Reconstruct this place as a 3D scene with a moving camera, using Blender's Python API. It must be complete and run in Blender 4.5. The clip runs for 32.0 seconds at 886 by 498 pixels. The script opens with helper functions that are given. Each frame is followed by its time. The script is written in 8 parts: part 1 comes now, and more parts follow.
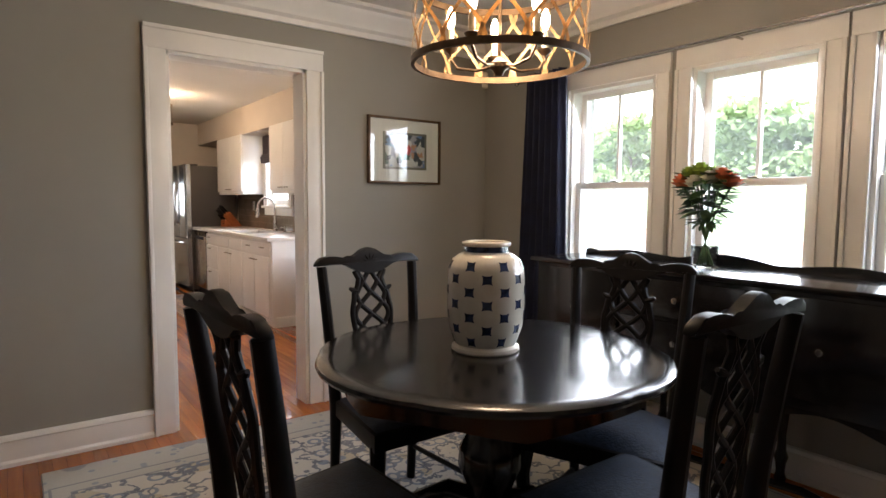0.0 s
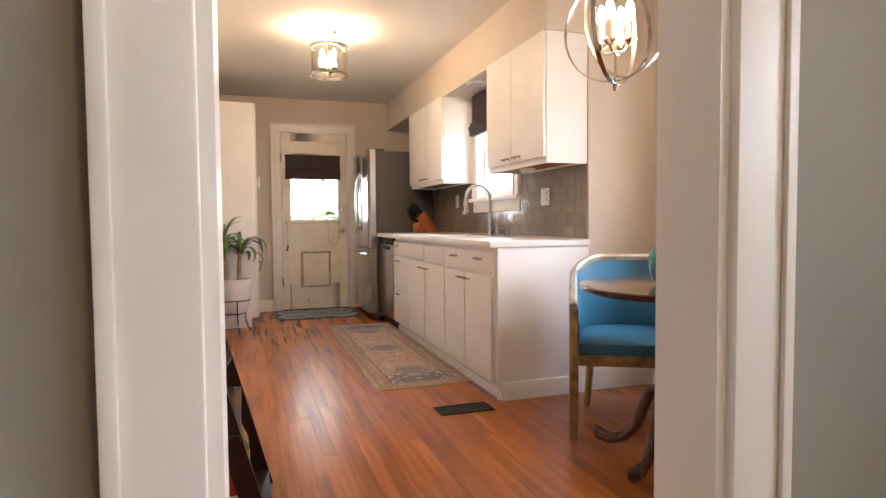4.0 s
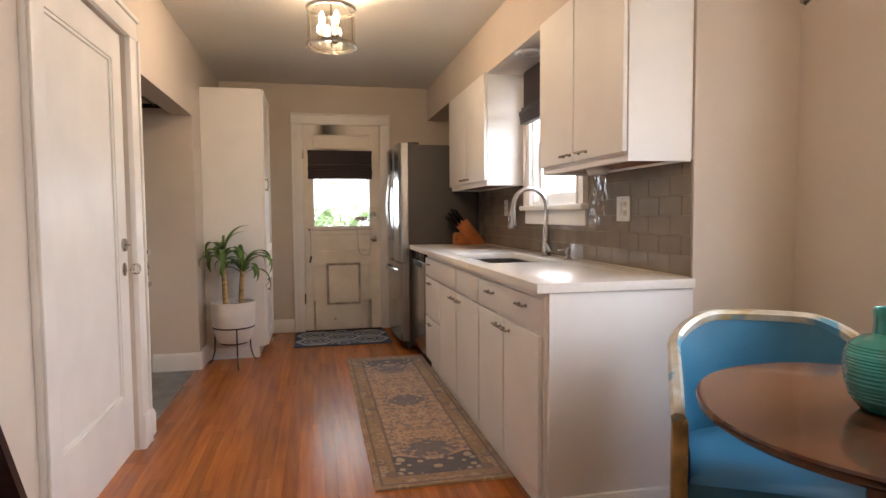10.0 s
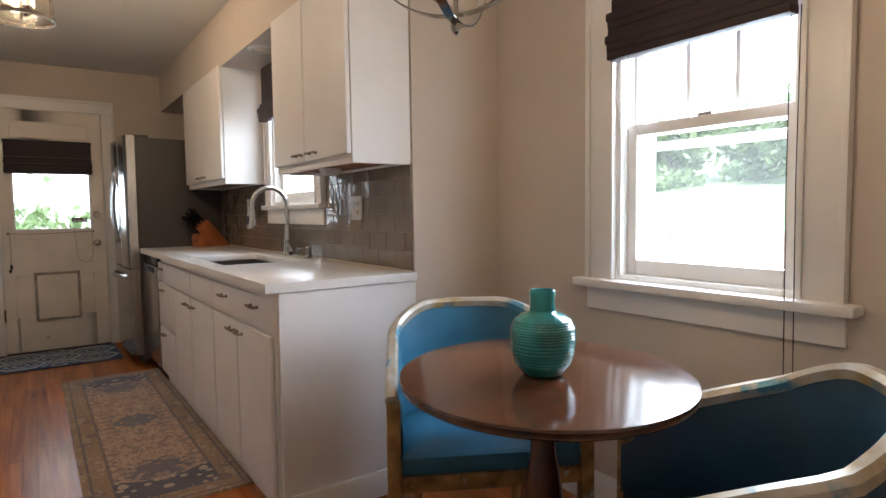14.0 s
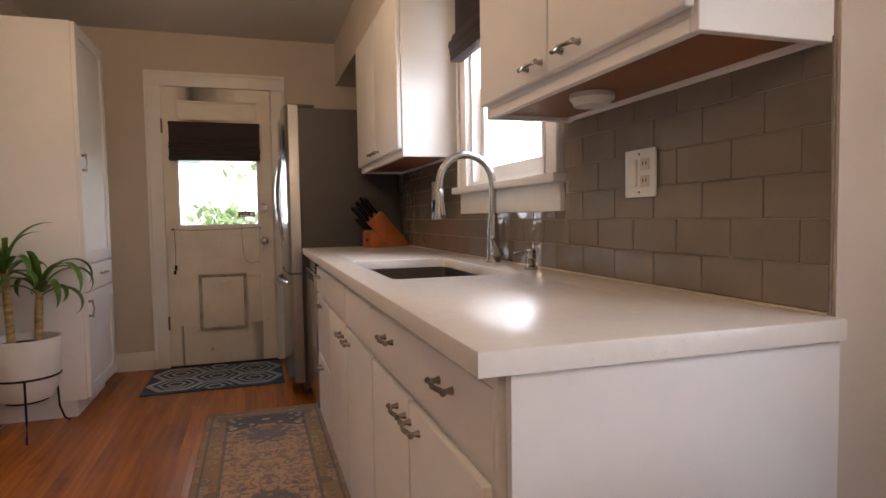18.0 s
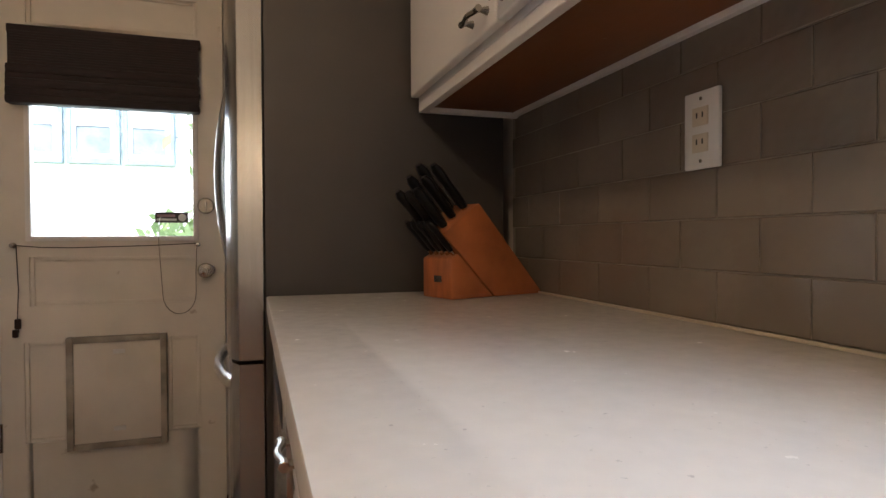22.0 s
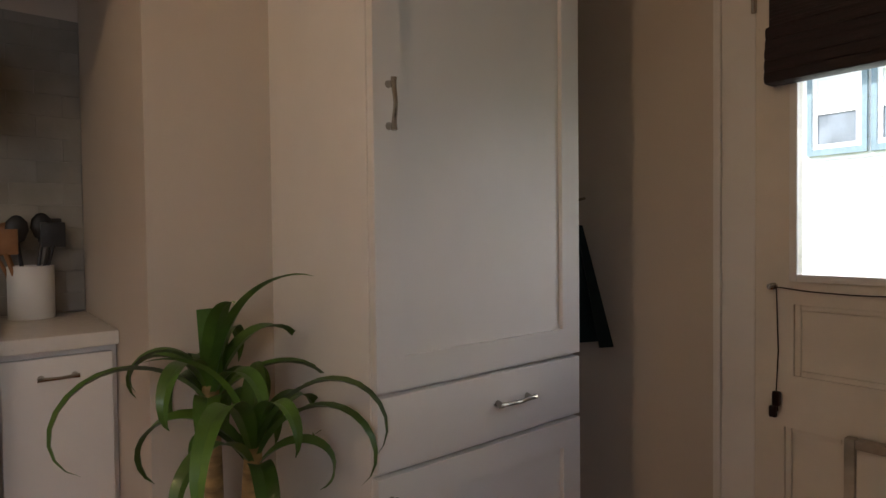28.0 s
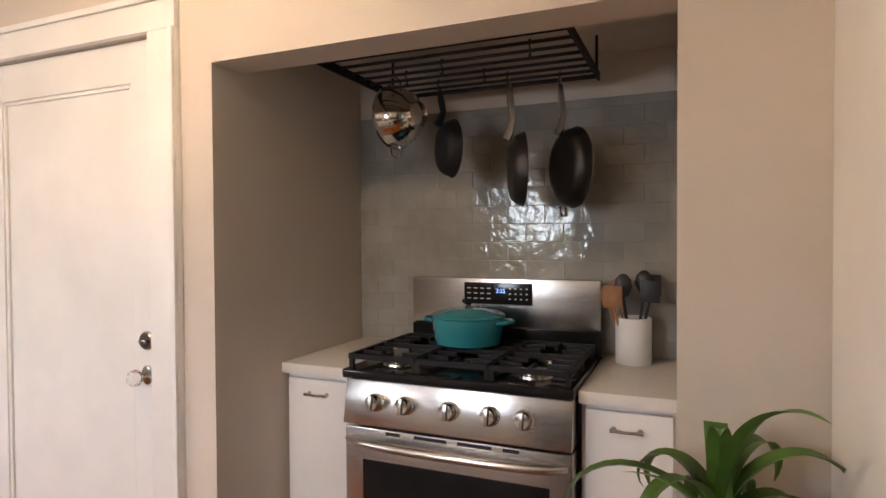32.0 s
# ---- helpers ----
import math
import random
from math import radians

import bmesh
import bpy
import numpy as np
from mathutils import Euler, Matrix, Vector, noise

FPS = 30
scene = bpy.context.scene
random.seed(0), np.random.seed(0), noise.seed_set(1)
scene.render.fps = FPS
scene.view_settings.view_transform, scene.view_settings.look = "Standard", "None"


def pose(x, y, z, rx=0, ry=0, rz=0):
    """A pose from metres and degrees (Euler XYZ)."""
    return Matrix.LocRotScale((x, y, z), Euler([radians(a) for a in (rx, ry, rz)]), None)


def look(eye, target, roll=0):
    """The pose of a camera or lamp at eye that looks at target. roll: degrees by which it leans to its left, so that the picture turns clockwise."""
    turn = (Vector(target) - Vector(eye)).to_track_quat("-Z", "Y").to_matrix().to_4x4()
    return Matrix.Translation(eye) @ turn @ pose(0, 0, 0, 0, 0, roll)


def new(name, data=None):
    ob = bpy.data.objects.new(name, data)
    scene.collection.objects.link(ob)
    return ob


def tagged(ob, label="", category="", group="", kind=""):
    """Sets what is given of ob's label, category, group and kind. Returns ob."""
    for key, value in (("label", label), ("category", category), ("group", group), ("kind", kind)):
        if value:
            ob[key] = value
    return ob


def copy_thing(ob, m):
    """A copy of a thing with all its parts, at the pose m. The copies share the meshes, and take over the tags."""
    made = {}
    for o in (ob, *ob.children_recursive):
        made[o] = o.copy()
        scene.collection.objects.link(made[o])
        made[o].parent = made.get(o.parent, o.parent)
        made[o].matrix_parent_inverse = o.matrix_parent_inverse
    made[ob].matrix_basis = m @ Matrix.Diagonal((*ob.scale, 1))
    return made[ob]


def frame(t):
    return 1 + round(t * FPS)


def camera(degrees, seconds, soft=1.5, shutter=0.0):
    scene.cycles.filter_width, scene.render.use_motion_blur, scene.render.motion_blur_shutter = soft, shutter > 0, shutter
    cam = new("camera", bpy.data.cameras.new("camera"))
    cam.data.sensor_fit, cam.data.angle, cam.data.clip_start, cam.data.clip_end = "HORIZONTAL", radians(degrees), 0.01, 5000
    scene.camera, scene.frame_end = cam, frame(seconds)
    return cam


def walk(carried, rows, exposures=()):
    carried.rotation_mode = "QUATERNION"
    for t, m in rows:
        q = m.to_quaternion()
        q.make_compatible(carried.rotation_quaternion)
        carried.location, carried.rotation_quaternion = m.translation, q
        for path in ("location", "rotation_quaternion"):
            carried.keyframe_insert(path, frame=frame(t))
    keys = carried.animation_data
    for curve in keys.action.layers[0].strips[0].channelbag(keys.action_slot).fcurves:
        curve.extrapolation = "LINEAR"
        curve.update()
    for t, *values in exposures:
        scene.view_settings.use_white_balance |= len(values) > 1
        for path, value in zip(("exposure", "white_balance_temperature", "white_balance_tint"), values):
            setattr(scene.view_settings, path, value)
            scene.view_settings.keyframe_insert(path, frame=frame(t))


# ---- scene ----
cam = camera(73.9, 32.0)
PATH = [
    (0, (2.405, 1.075, 1.253), (3.584, 2.683, 1.095), 0.4),
    (0.5, (2.399, 1.372, 1.211), (3.439, 3.073, 1.051), 0.6),
    (1, (2.436, 1.713, 1.154), (3.383, 3.468, 1.004), 0.7),
    (1.5, (2.496, 2.054, 1.12), (3.308, 3.877, 0.989), 1.0),
    (2, (2.524, 2.413, 1.096), (3.238, 4.278, 0.979), 0.9),
    (2.5, (2.592, 2.746, 1.081), (3.298, 4.615, 0.981), 0.4),
    (4.5, (3.286, 4.002, 0.97), (3.892, 5.906, 0.875), -0.5),
    (5, (3.368, 4.271, 0.936), (3.932, 6.187, 0.829), -0.3),
    (5.5, (3.408, 4.517, 0.924), (3.824, 6.47, 0.801), -0.3),
    (6, (3.433, 4.716, 0.974), (3.586, 6.706, 0.848), -0.2),
    (6.5, (3.422, 4.832, 1.095), (3.483, 6.827, 0.974), -0.0),
    (7, (3.455, 4.843, 1.149), (3.482, 6.839, 1.033), -0.1),
    (7.5, (3.498, 4.845, 1.147), (3.516, 6.842, 1.031), -0.2),
    (8, (3.534, 4.827, 1.144), (3.565, 6.823, 1.027), -0.2),
    (8.5, (3.569, 4.814, 1.142), (3.639, 6.809, 1.025), -0.2),
    (9, (3.602, 4.788, 1.141), (3.771, 6.777, 1.025), -0.3),
    (9.5, (3.626, 4.753, 1.14), (3.914, 6.729, 1.025), -0.3),
    (10, (3.639, 4.729, 1.143), (4.06, 6.681, 1.027), -0.4),
    (10.5, (3.66, 4.708, 1.143), (4.205, 6.629, 1.025), -0.5),
    (11, (3.687, 4.703, 1.137), (4.353, 6.585, 1.021), -0.4),
    (11.5, (3.71, 4.692, 1.142), (4.488, 6.53, 1.022), -0.6),
    (12, (3.721, 4.677, 1.141), (4.6, 6.469, 1.02), -0.6),
    (12.5, (3.722, 4.667, 1.139), (4.683, 6.417, 1.021), -0.5),
    (13, (3.729, 4.653, 1.141), (4.763, 6.361, 1.023), -0.6),
    (13.5, (3.733, 4.64, 1.144), (4.828, 6.309, 1.024), -0.7),
    (15.5, (3.765, 4.735, 1.146), (4.962, 6.33, 0.997), -0.8),
    (16, (3.741, 4.884, 1.095), (4.799, 6.576, 0.965), -0.5),
    (16.5, (3.774, 5.131, 1.056), (4.666, 6.918, 0.936), -0.5),
    (17, (3.881, 5.405, 1.027), (4.666, 7.242, 0.921), -0.7),
    (17.5, (4.019, 5.67, 1.023), (4.689, 7.552, 0.919), -0.7),
    (18, (4.139, 5.999, 1.068), (4.744, 7.901, 0.959), -0.9),
    (18.5, (4.175, 6.234, 1.122), (4.774, 8.139, 1.025), -0.6),
    (19, (4.299, 6.484, 1.156), (4.866, 8.401, 1.073), -0.7),
    (19.5, (4.317, 6.741, 1.112), (4.884, 8.657, 1.038), -0.7),
    (20, (4.31, 7.012, 1.077), (4.88, 8.928, 1.016), -0.5),
    (20.5, (4.346, 7.316, 1.045), (4.93, 9.228, 1.001), -0.5),
    (21, (4.37, 7.628, 1.041), (4.947, 9.542, 0.996), -0.5),
    (21.5, (4.347, 7.887, 1.028), (4.95, 9.794, 0.987), -0.3),
    (22, (4.378, 8.189, 1.028), (4.992, 10.098, 0.991), -0.2),
    (22.5, (4.37, 8.483, 1.041), (4.971, 10.392, 0.986), -0.6),
    (23, (4.315, 8.747, 1.032), (4.896, 10.66, 0.974), -0.5),
    (23.5, (4.306, 8.93, 1.072), (4.845, 10.855, 1.034), -0.3),
    (24, (4.27, 8.998, 1.093), (4.676, 10.956, 1.084), 0.2),
    (24.5, (4.258, 9.046, 1.116), (4.436, 11.035, 1.083), -0.0),
    (25, (4.218, 9.052, 1.108), (4.122, 11.049, 1.094), 0.1),
    (25.5, (4.196, 9.053, 1.118), (3.72, 10.992, 1.094), 0.0),
    (26, (4.22, 9.069, 1.13), (3.368, 10.872, 1.089), -0.2),
    (26.5, (4.201, 9.058, 1.13), (3.151, 10.754, 1.089), -0.2),
    (28.5, (4.186, 9.063, 1.15), (2.468, 10.086, 1.095), -0.7),
    (29, (4.029, 9.141, 1.136), (2.173, 9.884, 1.082), -0.5),
    (29.5, (3.934, 9.192, 1.136), (1.986, 9.641, 1.097), -0.2),
    (30, (3.932, 9.336, 1.151), (1.932, 9.305, 1.122), -0.6),
    (30.5, (4.006, 9.401, 1.183), (2.048, 8.995, 1.155), -0.4),
    (31, (4.115, 9.401, 1.285), (2.195, 8.842, 1.256), -0.3),
    (31.5, (4.151, 9.409, 1.35), (2.268, 8.736, 1.312), -0.3),
    (32, (4.154, 9.403, 1.346), (2.313, 8.623, 1.306), -0.3),
]
walk(cam, [(t, look(eye, target, roll)) for t, eye, target, roll in PATH],
     exposures=((0, 3.4, 6050, 18), (2.5, 3.83, 5950, 20), (5, 3.62, 6250, 21), (7, 3.12, 6150, 19), (9, 2.97, 6100, 19), (11, 3.55, 6050, 19), (12, 3.35, 5950, 18), (13.5, 3.05, 5800, 16), (15.5, 2.13, 5550, 14), (16.5, 2.38, 5700, 16), (17, 2.76, 6250, 21), (18, 2.8, 6300, 24), (20, 2.2, 5800, 18), (22, 2.83, 6000, 18), (23, 3.13, 6100, 18), (24, 2.83, 6150, 17), (26, 1.2, 6700, 27), (28.5, 2.5, 6300, 20), (30, 3.3, 6250, 21), (31, 3.67, 5950, 20), (32, 3.45, 6050, 20)))

# ==== place ====
from collections import defaultdict
R = random.Random(7)

# ---- world and lights ----
world = bpy.data.worlds.new("sky")
scene.world = world
world.use_nodes = True
_sky = world.node_tree.nodes.new("ShaderNodeTexSky")
_sky.sky_type, _sky.sun_disc = "NISHITA", False
_sky.sun_elevation, _sky.sun_rotation = radians(48), radians(225)
_sky.air_density, _sky.dust_density = 1.0, 2.0
_bg = world.node_tree.nodes["Background"]
_bg.inputs["Strength"].default_value = 0.15
world.node_tree.links.new(_sky.outputs[0], _bg.inputs["Color"])


def lamp(name, kind, m, energy, colour, size=0.05, size_y=None, spread=180):
    data = bpy.data.lights.new(name, kind)
    data.energy, data.color = energy, colour
    if kind == "AREA":
        data.shape, data.size, data.size_y = "RECTANGLE", size, size_y or size
        data.spread = radians(spread)
    elif kind == "SUN":
        data.angle = radians(size)
    else:
        data.shadow_soft_size = size
    ob = new(name, data)
    ob.matrix_world = m
    return ob


DAY = (0.90, 0.96, 1.0)
WARM = (1.0, 0.72, 0.43)
lamp("sun", "SUN", pose(0, 0, 8, 42, 0, -45), 2.9, (1.0, 0.96, 0.9), 0.6)
# daylight in the openings
lamp("nook_window_light", "AREA", pose(5.78, 5.73, 1.55, 0, 64, 0), 8.0, DAY, 1.1, 0.66)
lamp("sink_window_light", "AREA", pose(5.24, 8.05, 1.64, 0, 54, 0), 2.4, DAY, 0.62, 0.6)
lamp("door_window_light", "AREA", pose(3.9, 10.76, 1.30, -66, 0, 0), 0.27, DAY, 0.55, 0.46)
for _y in (3.32, 2.5, 1.7):
    lamp("dining_window_light", "AREA", pose(5.49, _y, 1.42, 0, 62, 0), 1.7, DAY, 1.1, 0.6)


# ---- materials ----
def mat(name, col, rough=0.5, metal=0.0, var=0.1, scale=6.0, bump=0.05, bscale=80.0, stretch=(1, 1, 1), coat=0.0,
        col2=None, rvar=0.1, wear=None, per_object=0.0, sheen=0.0, detail=6.0, everywhere=False):
    m = bpy.data.materials.new(name)
    m.use_nodes = True
    nt = m.node_tree
    N, L = nt.nodes, nt.links
    b = N["Principled BSDF"]
    tc = N.new("ShaderNodeTexCoord")
    mp = N.new("ShaderNodeMapping")
    mp.inputs["Scale"].default_value = stretch
    place = N.new("ShaderNodeNewGeometry").outputs["Position"] if everywhere else tc.outputs["Object"]
    L.new(place, mp.inputs["Vector"])
    n1 = N.new("ShaderNodeTexNoise")
    n1.inputs["Scale"].default_value, n1.inputs["Detail"].default_value = scale, detail
    L.new(mp.outputs[0], n1.inputs["Vector"])
    n2 = N.new("ShaderNodeTexNoise")
    n2.inputs["Scale"].default_value, n2.inputs["Detail"].default_value = bscale, 3.0
    L.new(mp.outputs[0], n2.inputs["Vector"])
    ramp = N.new("ShaderNodeValToRGB")
    c2 = col2 or tuple(max(0.0, c * (1 - 2.2 * var)) for c in col)
    c1 = col if col2 else tuple(min(1.0, c * (1 + var)) for c in col)
    ramp.color_ramp.elements[0].color, ramp.color_ramp.elements[0].position = (*c2, 1), 0.3
    ramp.color_ramp.elements[1].color, ramp.color_ramp.elements[1].position = (*c1, 1), 0.68
    L.new(n1.outputs["Fac"], ramp.inputs["Fac"])
    out = ramp.outputs["Color"]
    if wear:
        n3 = N.new("ShaderNodeTexNoise")
        n3.inputs["Scale"].default_value, n3.inputs["Detail"].default_value = wear[1], 8.0
        L.new(tc.outputs["Object"], n3.inputs["Vector"])
        r3 = N.new("ShaderNodeValToRGB")
        r3.color_ramp.elements[0].position, r3.color_ramp.elements[1].position = wear[2], wear[2] + 0.06
        L.new(n3.outputs["Fac"], r3.inputs["Fac"])
        mx = N.new("ShaderNodeMixRGB")
        mx.inputs["Color2"].default_value = (*wear[0], 1)
        L.new(r3.outputs["Color"], mx.inputs["Fac"])
        L.new(out, mx.inputs["Color1"])
        out = mx.outputs["Color"]
    if per_object:
        oi = N.new("ShaderNodeObjectInfo")
        ma = N.new("ShaderNodeMapRange")
        ma.inputs["To Min"].default_value, ma.inputs["To Max"].default_value = 1 - per_object, 1 + per_object
        L.new(oi.outputs["Random"], ma.inputs["Value"])
        hs = N.new("ShaderNodeHueSaturation")
        L.new(ma.outputs[0], hs.inputs["Value"])
        L.new(out, hs.inputs["Color"])
        out = hs.outputs["Color"]
    L.new(out, b.inputs["Base Color"])
    mr = N.new("ShaderNodeMapRange")
    mr.inputs["To Min"].default_value, mr.inputs["To Max"].default_value = max(0.02, rough - rvar * rough * 2), min(1, rough + rvar * rough * 2)
    L.new(n1.outputs["Fac"], mr.inputs["Value"])
    L.new(mr.outputs[0], b.inputs["Roughness"])
    b.inputs["Metallic"].default_value = metal
    b.inputs["Coat Weight"].default_value = coat
    b.inputs["Coat Roughness"].default_value = 0.08
    b.inputs["Sheen Weight"].default_value = sheen
    if bump:
        bp = N.new("ShaderNodeBump")
        bp.inputs["Strength"].default_value, bp.inputs["Distance"].default_value = bump, 0.01
        L.new(n2.outputs["Fac"], bp.inputs["Height"])
        L.new(bp.outputs[0], b.inputs["Normal"])
    return m


def pane_mat(name, tint=(0.97, 0.99, 0.98), gloss=0.07, veil=0.0):
    m = bpy.data.materials.new(name)
    m.use_nodes = True
    N, L = m.node_tree.nodes, m.node_tree.links
    N.remove(N["Principled BSDF"])
    t, g, x = N.new("ShaderNodeBsdfTransparent"), N.new("ShaderNodeBsdfGlossy"), N.new("ShaderNodeMixShader")
    t.inputs["Color"].default_value, g.inputs["Roughness"].default_value = (*tint, 1), 0.02
    x.inputs["Fac"].default_value = gloss
    L.new(t.outputs[0], x.inputs[1]), L.new(g.outputs[0], x.inputs[2])
    out = x.outputs[0]
    # optional white translucent share, standing in for haze and glare in the view
    if veil:
        d, y = N.new("ShaderNodeBsdfTranslucent"), N.new("ShaderNodeMixShader")
        d.inputs["Color"].default_value, y.inputs["Fac"].default_value = (0.85, 0.86, 0.86, 1), veil
        L.new(out, y.inputs[1]), L.new(d.outputs[0], y.inputs[2])
        out = y.outputs[0]
    L.new(out, N["Material Output"].inputs["Surface"])
    return m


def glass_mat(name, col=(1, 1, 1), rough=0.0, ior=1.45):
    m = bpy.data.materials.new(name)
    m.use_nodes = True
    b = m.node_tree.nodes["Principled BSDF"]
    b.inputs["Base Color"].default_value, b.inputs["Roughness"].default_value = (*col, 1), rough
    b.inputs["Transmission Weight"].default_value, b.inputs["IOR"].default_value = 1.0, ior
    return m


def thin_glass(name, tint=(0.985, 0.988, 0.985)):
    """Blown glass with thin walls: clear, with gloss that grows towards the rim of the shape."""
    m = bpy.data.materials.new(name)
    m.use_nodes = True
    N, L = m.node_tree.nodes, m.node_tree.links
    N.remove(N["Principled BSDF"])
    t, g, x, f = N.new("ShaderNodeBsdfTransparent"), N.new("ShaderNodeBsdfGlossy"), N.new("ShaderNodeMixShader"), N.new("ShaderNodeLayerWeight")
    p, a = N.new("ShaderNodeMath"), N.new("ShaderNodeMath")
    p.operation, a.operation = "POWER", "MULTIPLY_ADD"
    p.inputs[1].default_value, a.inputs[1].default_value, a.inputs[2].default_value = 3.0, 0.75, 0.045
    t.inputs["Color"].default_value, g.inputs["Roughness"].default_value = (*tint, 1), 0.01
    L.new(f.outputs["Facing"], p.inputs[0]), L.new(p.outputs[0], a.inputs[0]), L.new(a.outputs[0], x.inputs["Fac"])
    L.new(t.outputs[0], x.inputs[1]), L.new(g.outputs[0], x.inputs[2])
    L.new(x.outputs[0], N["Material Output"].inputs["Surface"])
    return m


def glow_mat(name, col, strength):
    m = bpy.data.materials.new(name)
    m.use_nodes = True
    b = m.node_tree.nodes["Principled BSDF"]
    b.inputs["Emission Color"].default_value, b.inputs["Emission Strength"].default_value = (*col, 1), strength
    return m


M = {}
M["wall_grey"] = mat("sage_grey_wall_paint", (0.31, 0.293, 0.258), 0.75, var=0.04, scale=1.5, bump=0.04, bscale=220)
M["wall_cream"] = mat("warm_beige_wall_paint", (0.61, 0.535, 0.45), 0.7, var=0.035, scale=1.7, bump=0.05, bscale=160)
M["trim"] = mat("white_trim_paint", (0.80, 0.775, 0.73), 0.35, var=0.03, scale=4, bump=0.03, bscale=60)
M["ceiling"] = mat("white_ceiling_paint", (0.72, 0.69, 0.63), 0.8, var=0.03, scale=1.2, bump=0.05, bscale=120)
M["cab"] = mat("white_cabinet_paint", (0.79, 0.77, 0.735), 0.48, var=0.025, scale=3, bump=0.025, bscale=70)
M["door_old"] = mat("old_cream_door_paint", (0.76, 0.70, 0.60), 0.4, var=0.05, scale=5, bump=0.08, bscale=40,
                    wear=((0.45, 0.37, 0.28), 14, 0.69))
M["oak"] = mat("orange_oak_strip", (0.47, 0.152, 0.022), 0.26, var=0.2, scale=5, bump=0.05, bscale=6, stretch=(7, 0.4, 7), coat=0.0, detail=4.0,
               col2=(0.29, 0.078, 0.012), per_object=0.2, rvar=0.0, everywhere=True)
M["floor_gap"] = mat("dark_floor_joint", (0.05, 0.022, 0.01), 0.6)
M["slate"] = mat("grey_floor_tile", (0.26, 0.25, 0.23), 0.45, var=0.15, scale=7, per_object=0.06, everywhere=True)
M["grout_dark"] = mat("grey_grout", (0.33, 0.31, 0.28), 0.85, var=0.1, scale=40)
M["quartz"] = mat("white_quartz", (0.74, 0.71, 0.655), 0.25, var=0.014, scale=45, bump=0.008, bscale=200, wear=((0.56, 0.54, 0.50), 130, 0.68))
M["quartz"].node_tree.nodes["Principled BSDF"].inputs["Specular IOR Level"].default_value = 0.22
M["tile_taupe"] = mat("glossy_taupe_tile", (0.205, 0.168, 0.128), 0.05, var=0.06, scale=5, bump=0.5, bscale=14, per_object=0.06, coat=0.3, everywhere=True)
M["tile_sage"] = mat("glossy_sage_tile", (0.31, 0.295, 0.26), 0.05, var=0.08, scale=6, bump=0.5, bscale=16, per_object=0.08, coat=0.3, everywhere=True)
M["grout_taupe"] = mat("taupe_grout", (0.27, 0.228, 0.18), 0.8, var=0.1, scale=40)
M["grout_sage"] = mat("sage_grout", (0.29, 0.28, 0.25), 0.8, var=0.1, scale=40)
M["steel"] = mat("brushed_stainless_steel", (0.50, 0.49, 0.47), 0.24, 1.0, var=0.04, scale=3, bump=0.006, bscale=40, stretch=(60, 60, 1))
M["steel_h"] = mat("brushed_stainless_panel", (0.58, 0.565, 0.54), 0.24, 1.0, var=0.05, scale=3, bump=0.03, bscale=40, stretch=(60, 1, 60))
M["steel_grey"] = mat("grey_fridge_side", (0.07, 0.063, 0.058), 0.55, 0.2, var=0.05, bump=0.08, bscale=300)
M["chrome"] = mat("polished_nickel", (0.66, 0.64, 0.60), 0.1, 1.0, var=0.03, bump=0)
M["nickel"] = mat("brushed_nickel", (0.42, 0.395, 0.35), 0.22, 1.0, var=0.05, bump=0.02)
M["black_gloss"] = mat("black_enamel", (0.012, 0.012, 0.013), 0.12, var=0.1, bump=0.01)
M["black_iron"] = mat("black_cast_iron", (0.010, 0.009, 0.009), 0.6, 0.0, var=0.2, scale=30, bump=0.15, bscale=150)
M["lacquer"] = mat("black_lacquered_wood", (0.007, 0.006, 0.006), 0.2, var=0.25, scale=7, bump=0.02, bscale=50, coat=0.2, rvar=0.15)
M["chair_black"] = mat("black_painted_chair_wood", (0.007, 0.006, 0.006), 0.42, var=0.25, scale=7, bump=0.05, bscale=50)
M["chair_black"].node_tree.nodes["Principled BSDF"].inputs["Specular IOR Level"].default_value = 0.16
M["espresso"] = mat("espresso_stained_wood", (0.024, 0.009, 0.007), 0.33, var=0.25, scale=8, bump=0.05, bscale=40, stretch=(1, 1, 0.3))
M["mahogany"] = mat("polished_mahogany", (0.095, 0.033, 0.013), 0.16, var=0.2, scale=6, bump=0.02, bscale=60, stretch=(1, 5, 1), coat=0.4)
M["gilt"] = mat("worn_gilt_wood", (0.36, 0.22, 0.075), 0.42, 0.25, var=0.25, scale=18, bump=0.1, bscale=60, wear=((0.42, 0.45, 0.42), 22, 0.60))
M["silver_gilt"] = mat("worn_silver_gilt_rail", (0.58, 0.57, 0.52), 0.32, 0.3, var=0.2, scale=12, bump=0.08, bscale=50, col2=(0.36, 0.26, 0.11), wear=((0.10, 0.27, 0.37), 9, 0.57))
M["blue_vinyl"] = mat("bright_blue_upholstery", (0.032, 0.145, 0.235), 0.42, var=0.06, scale=9, bump=0.06, bscale=300)
M["navy"] = mat("navy_curtain_cloth", (0.02, 0.026, 0.07), 0.7, var=0.15, scale=10, bump=0.06, bscale=250, sheen=0.3)
M["shade_brown"] = mat("dark_brown_woven_shade", (0.022, 0.009, 0.010), 0.6, var=0.3, scale=20, bump=0.3, bscale=60, stretch=(1, 1, 6))
M["pane"] = pane_mat("window_glass")
# nook and dining panes: a milky veil imitates the washed-out glare outside
M["pane_hazed"] = pane_mat("haze_veil_window_glass", veil=0.016)
M["pane_lamp"] = pane_mat("lamp_glass", (0.96, 0.95, 0.92), 0.1)
M["glass"] = glass_mat("clear_glass")
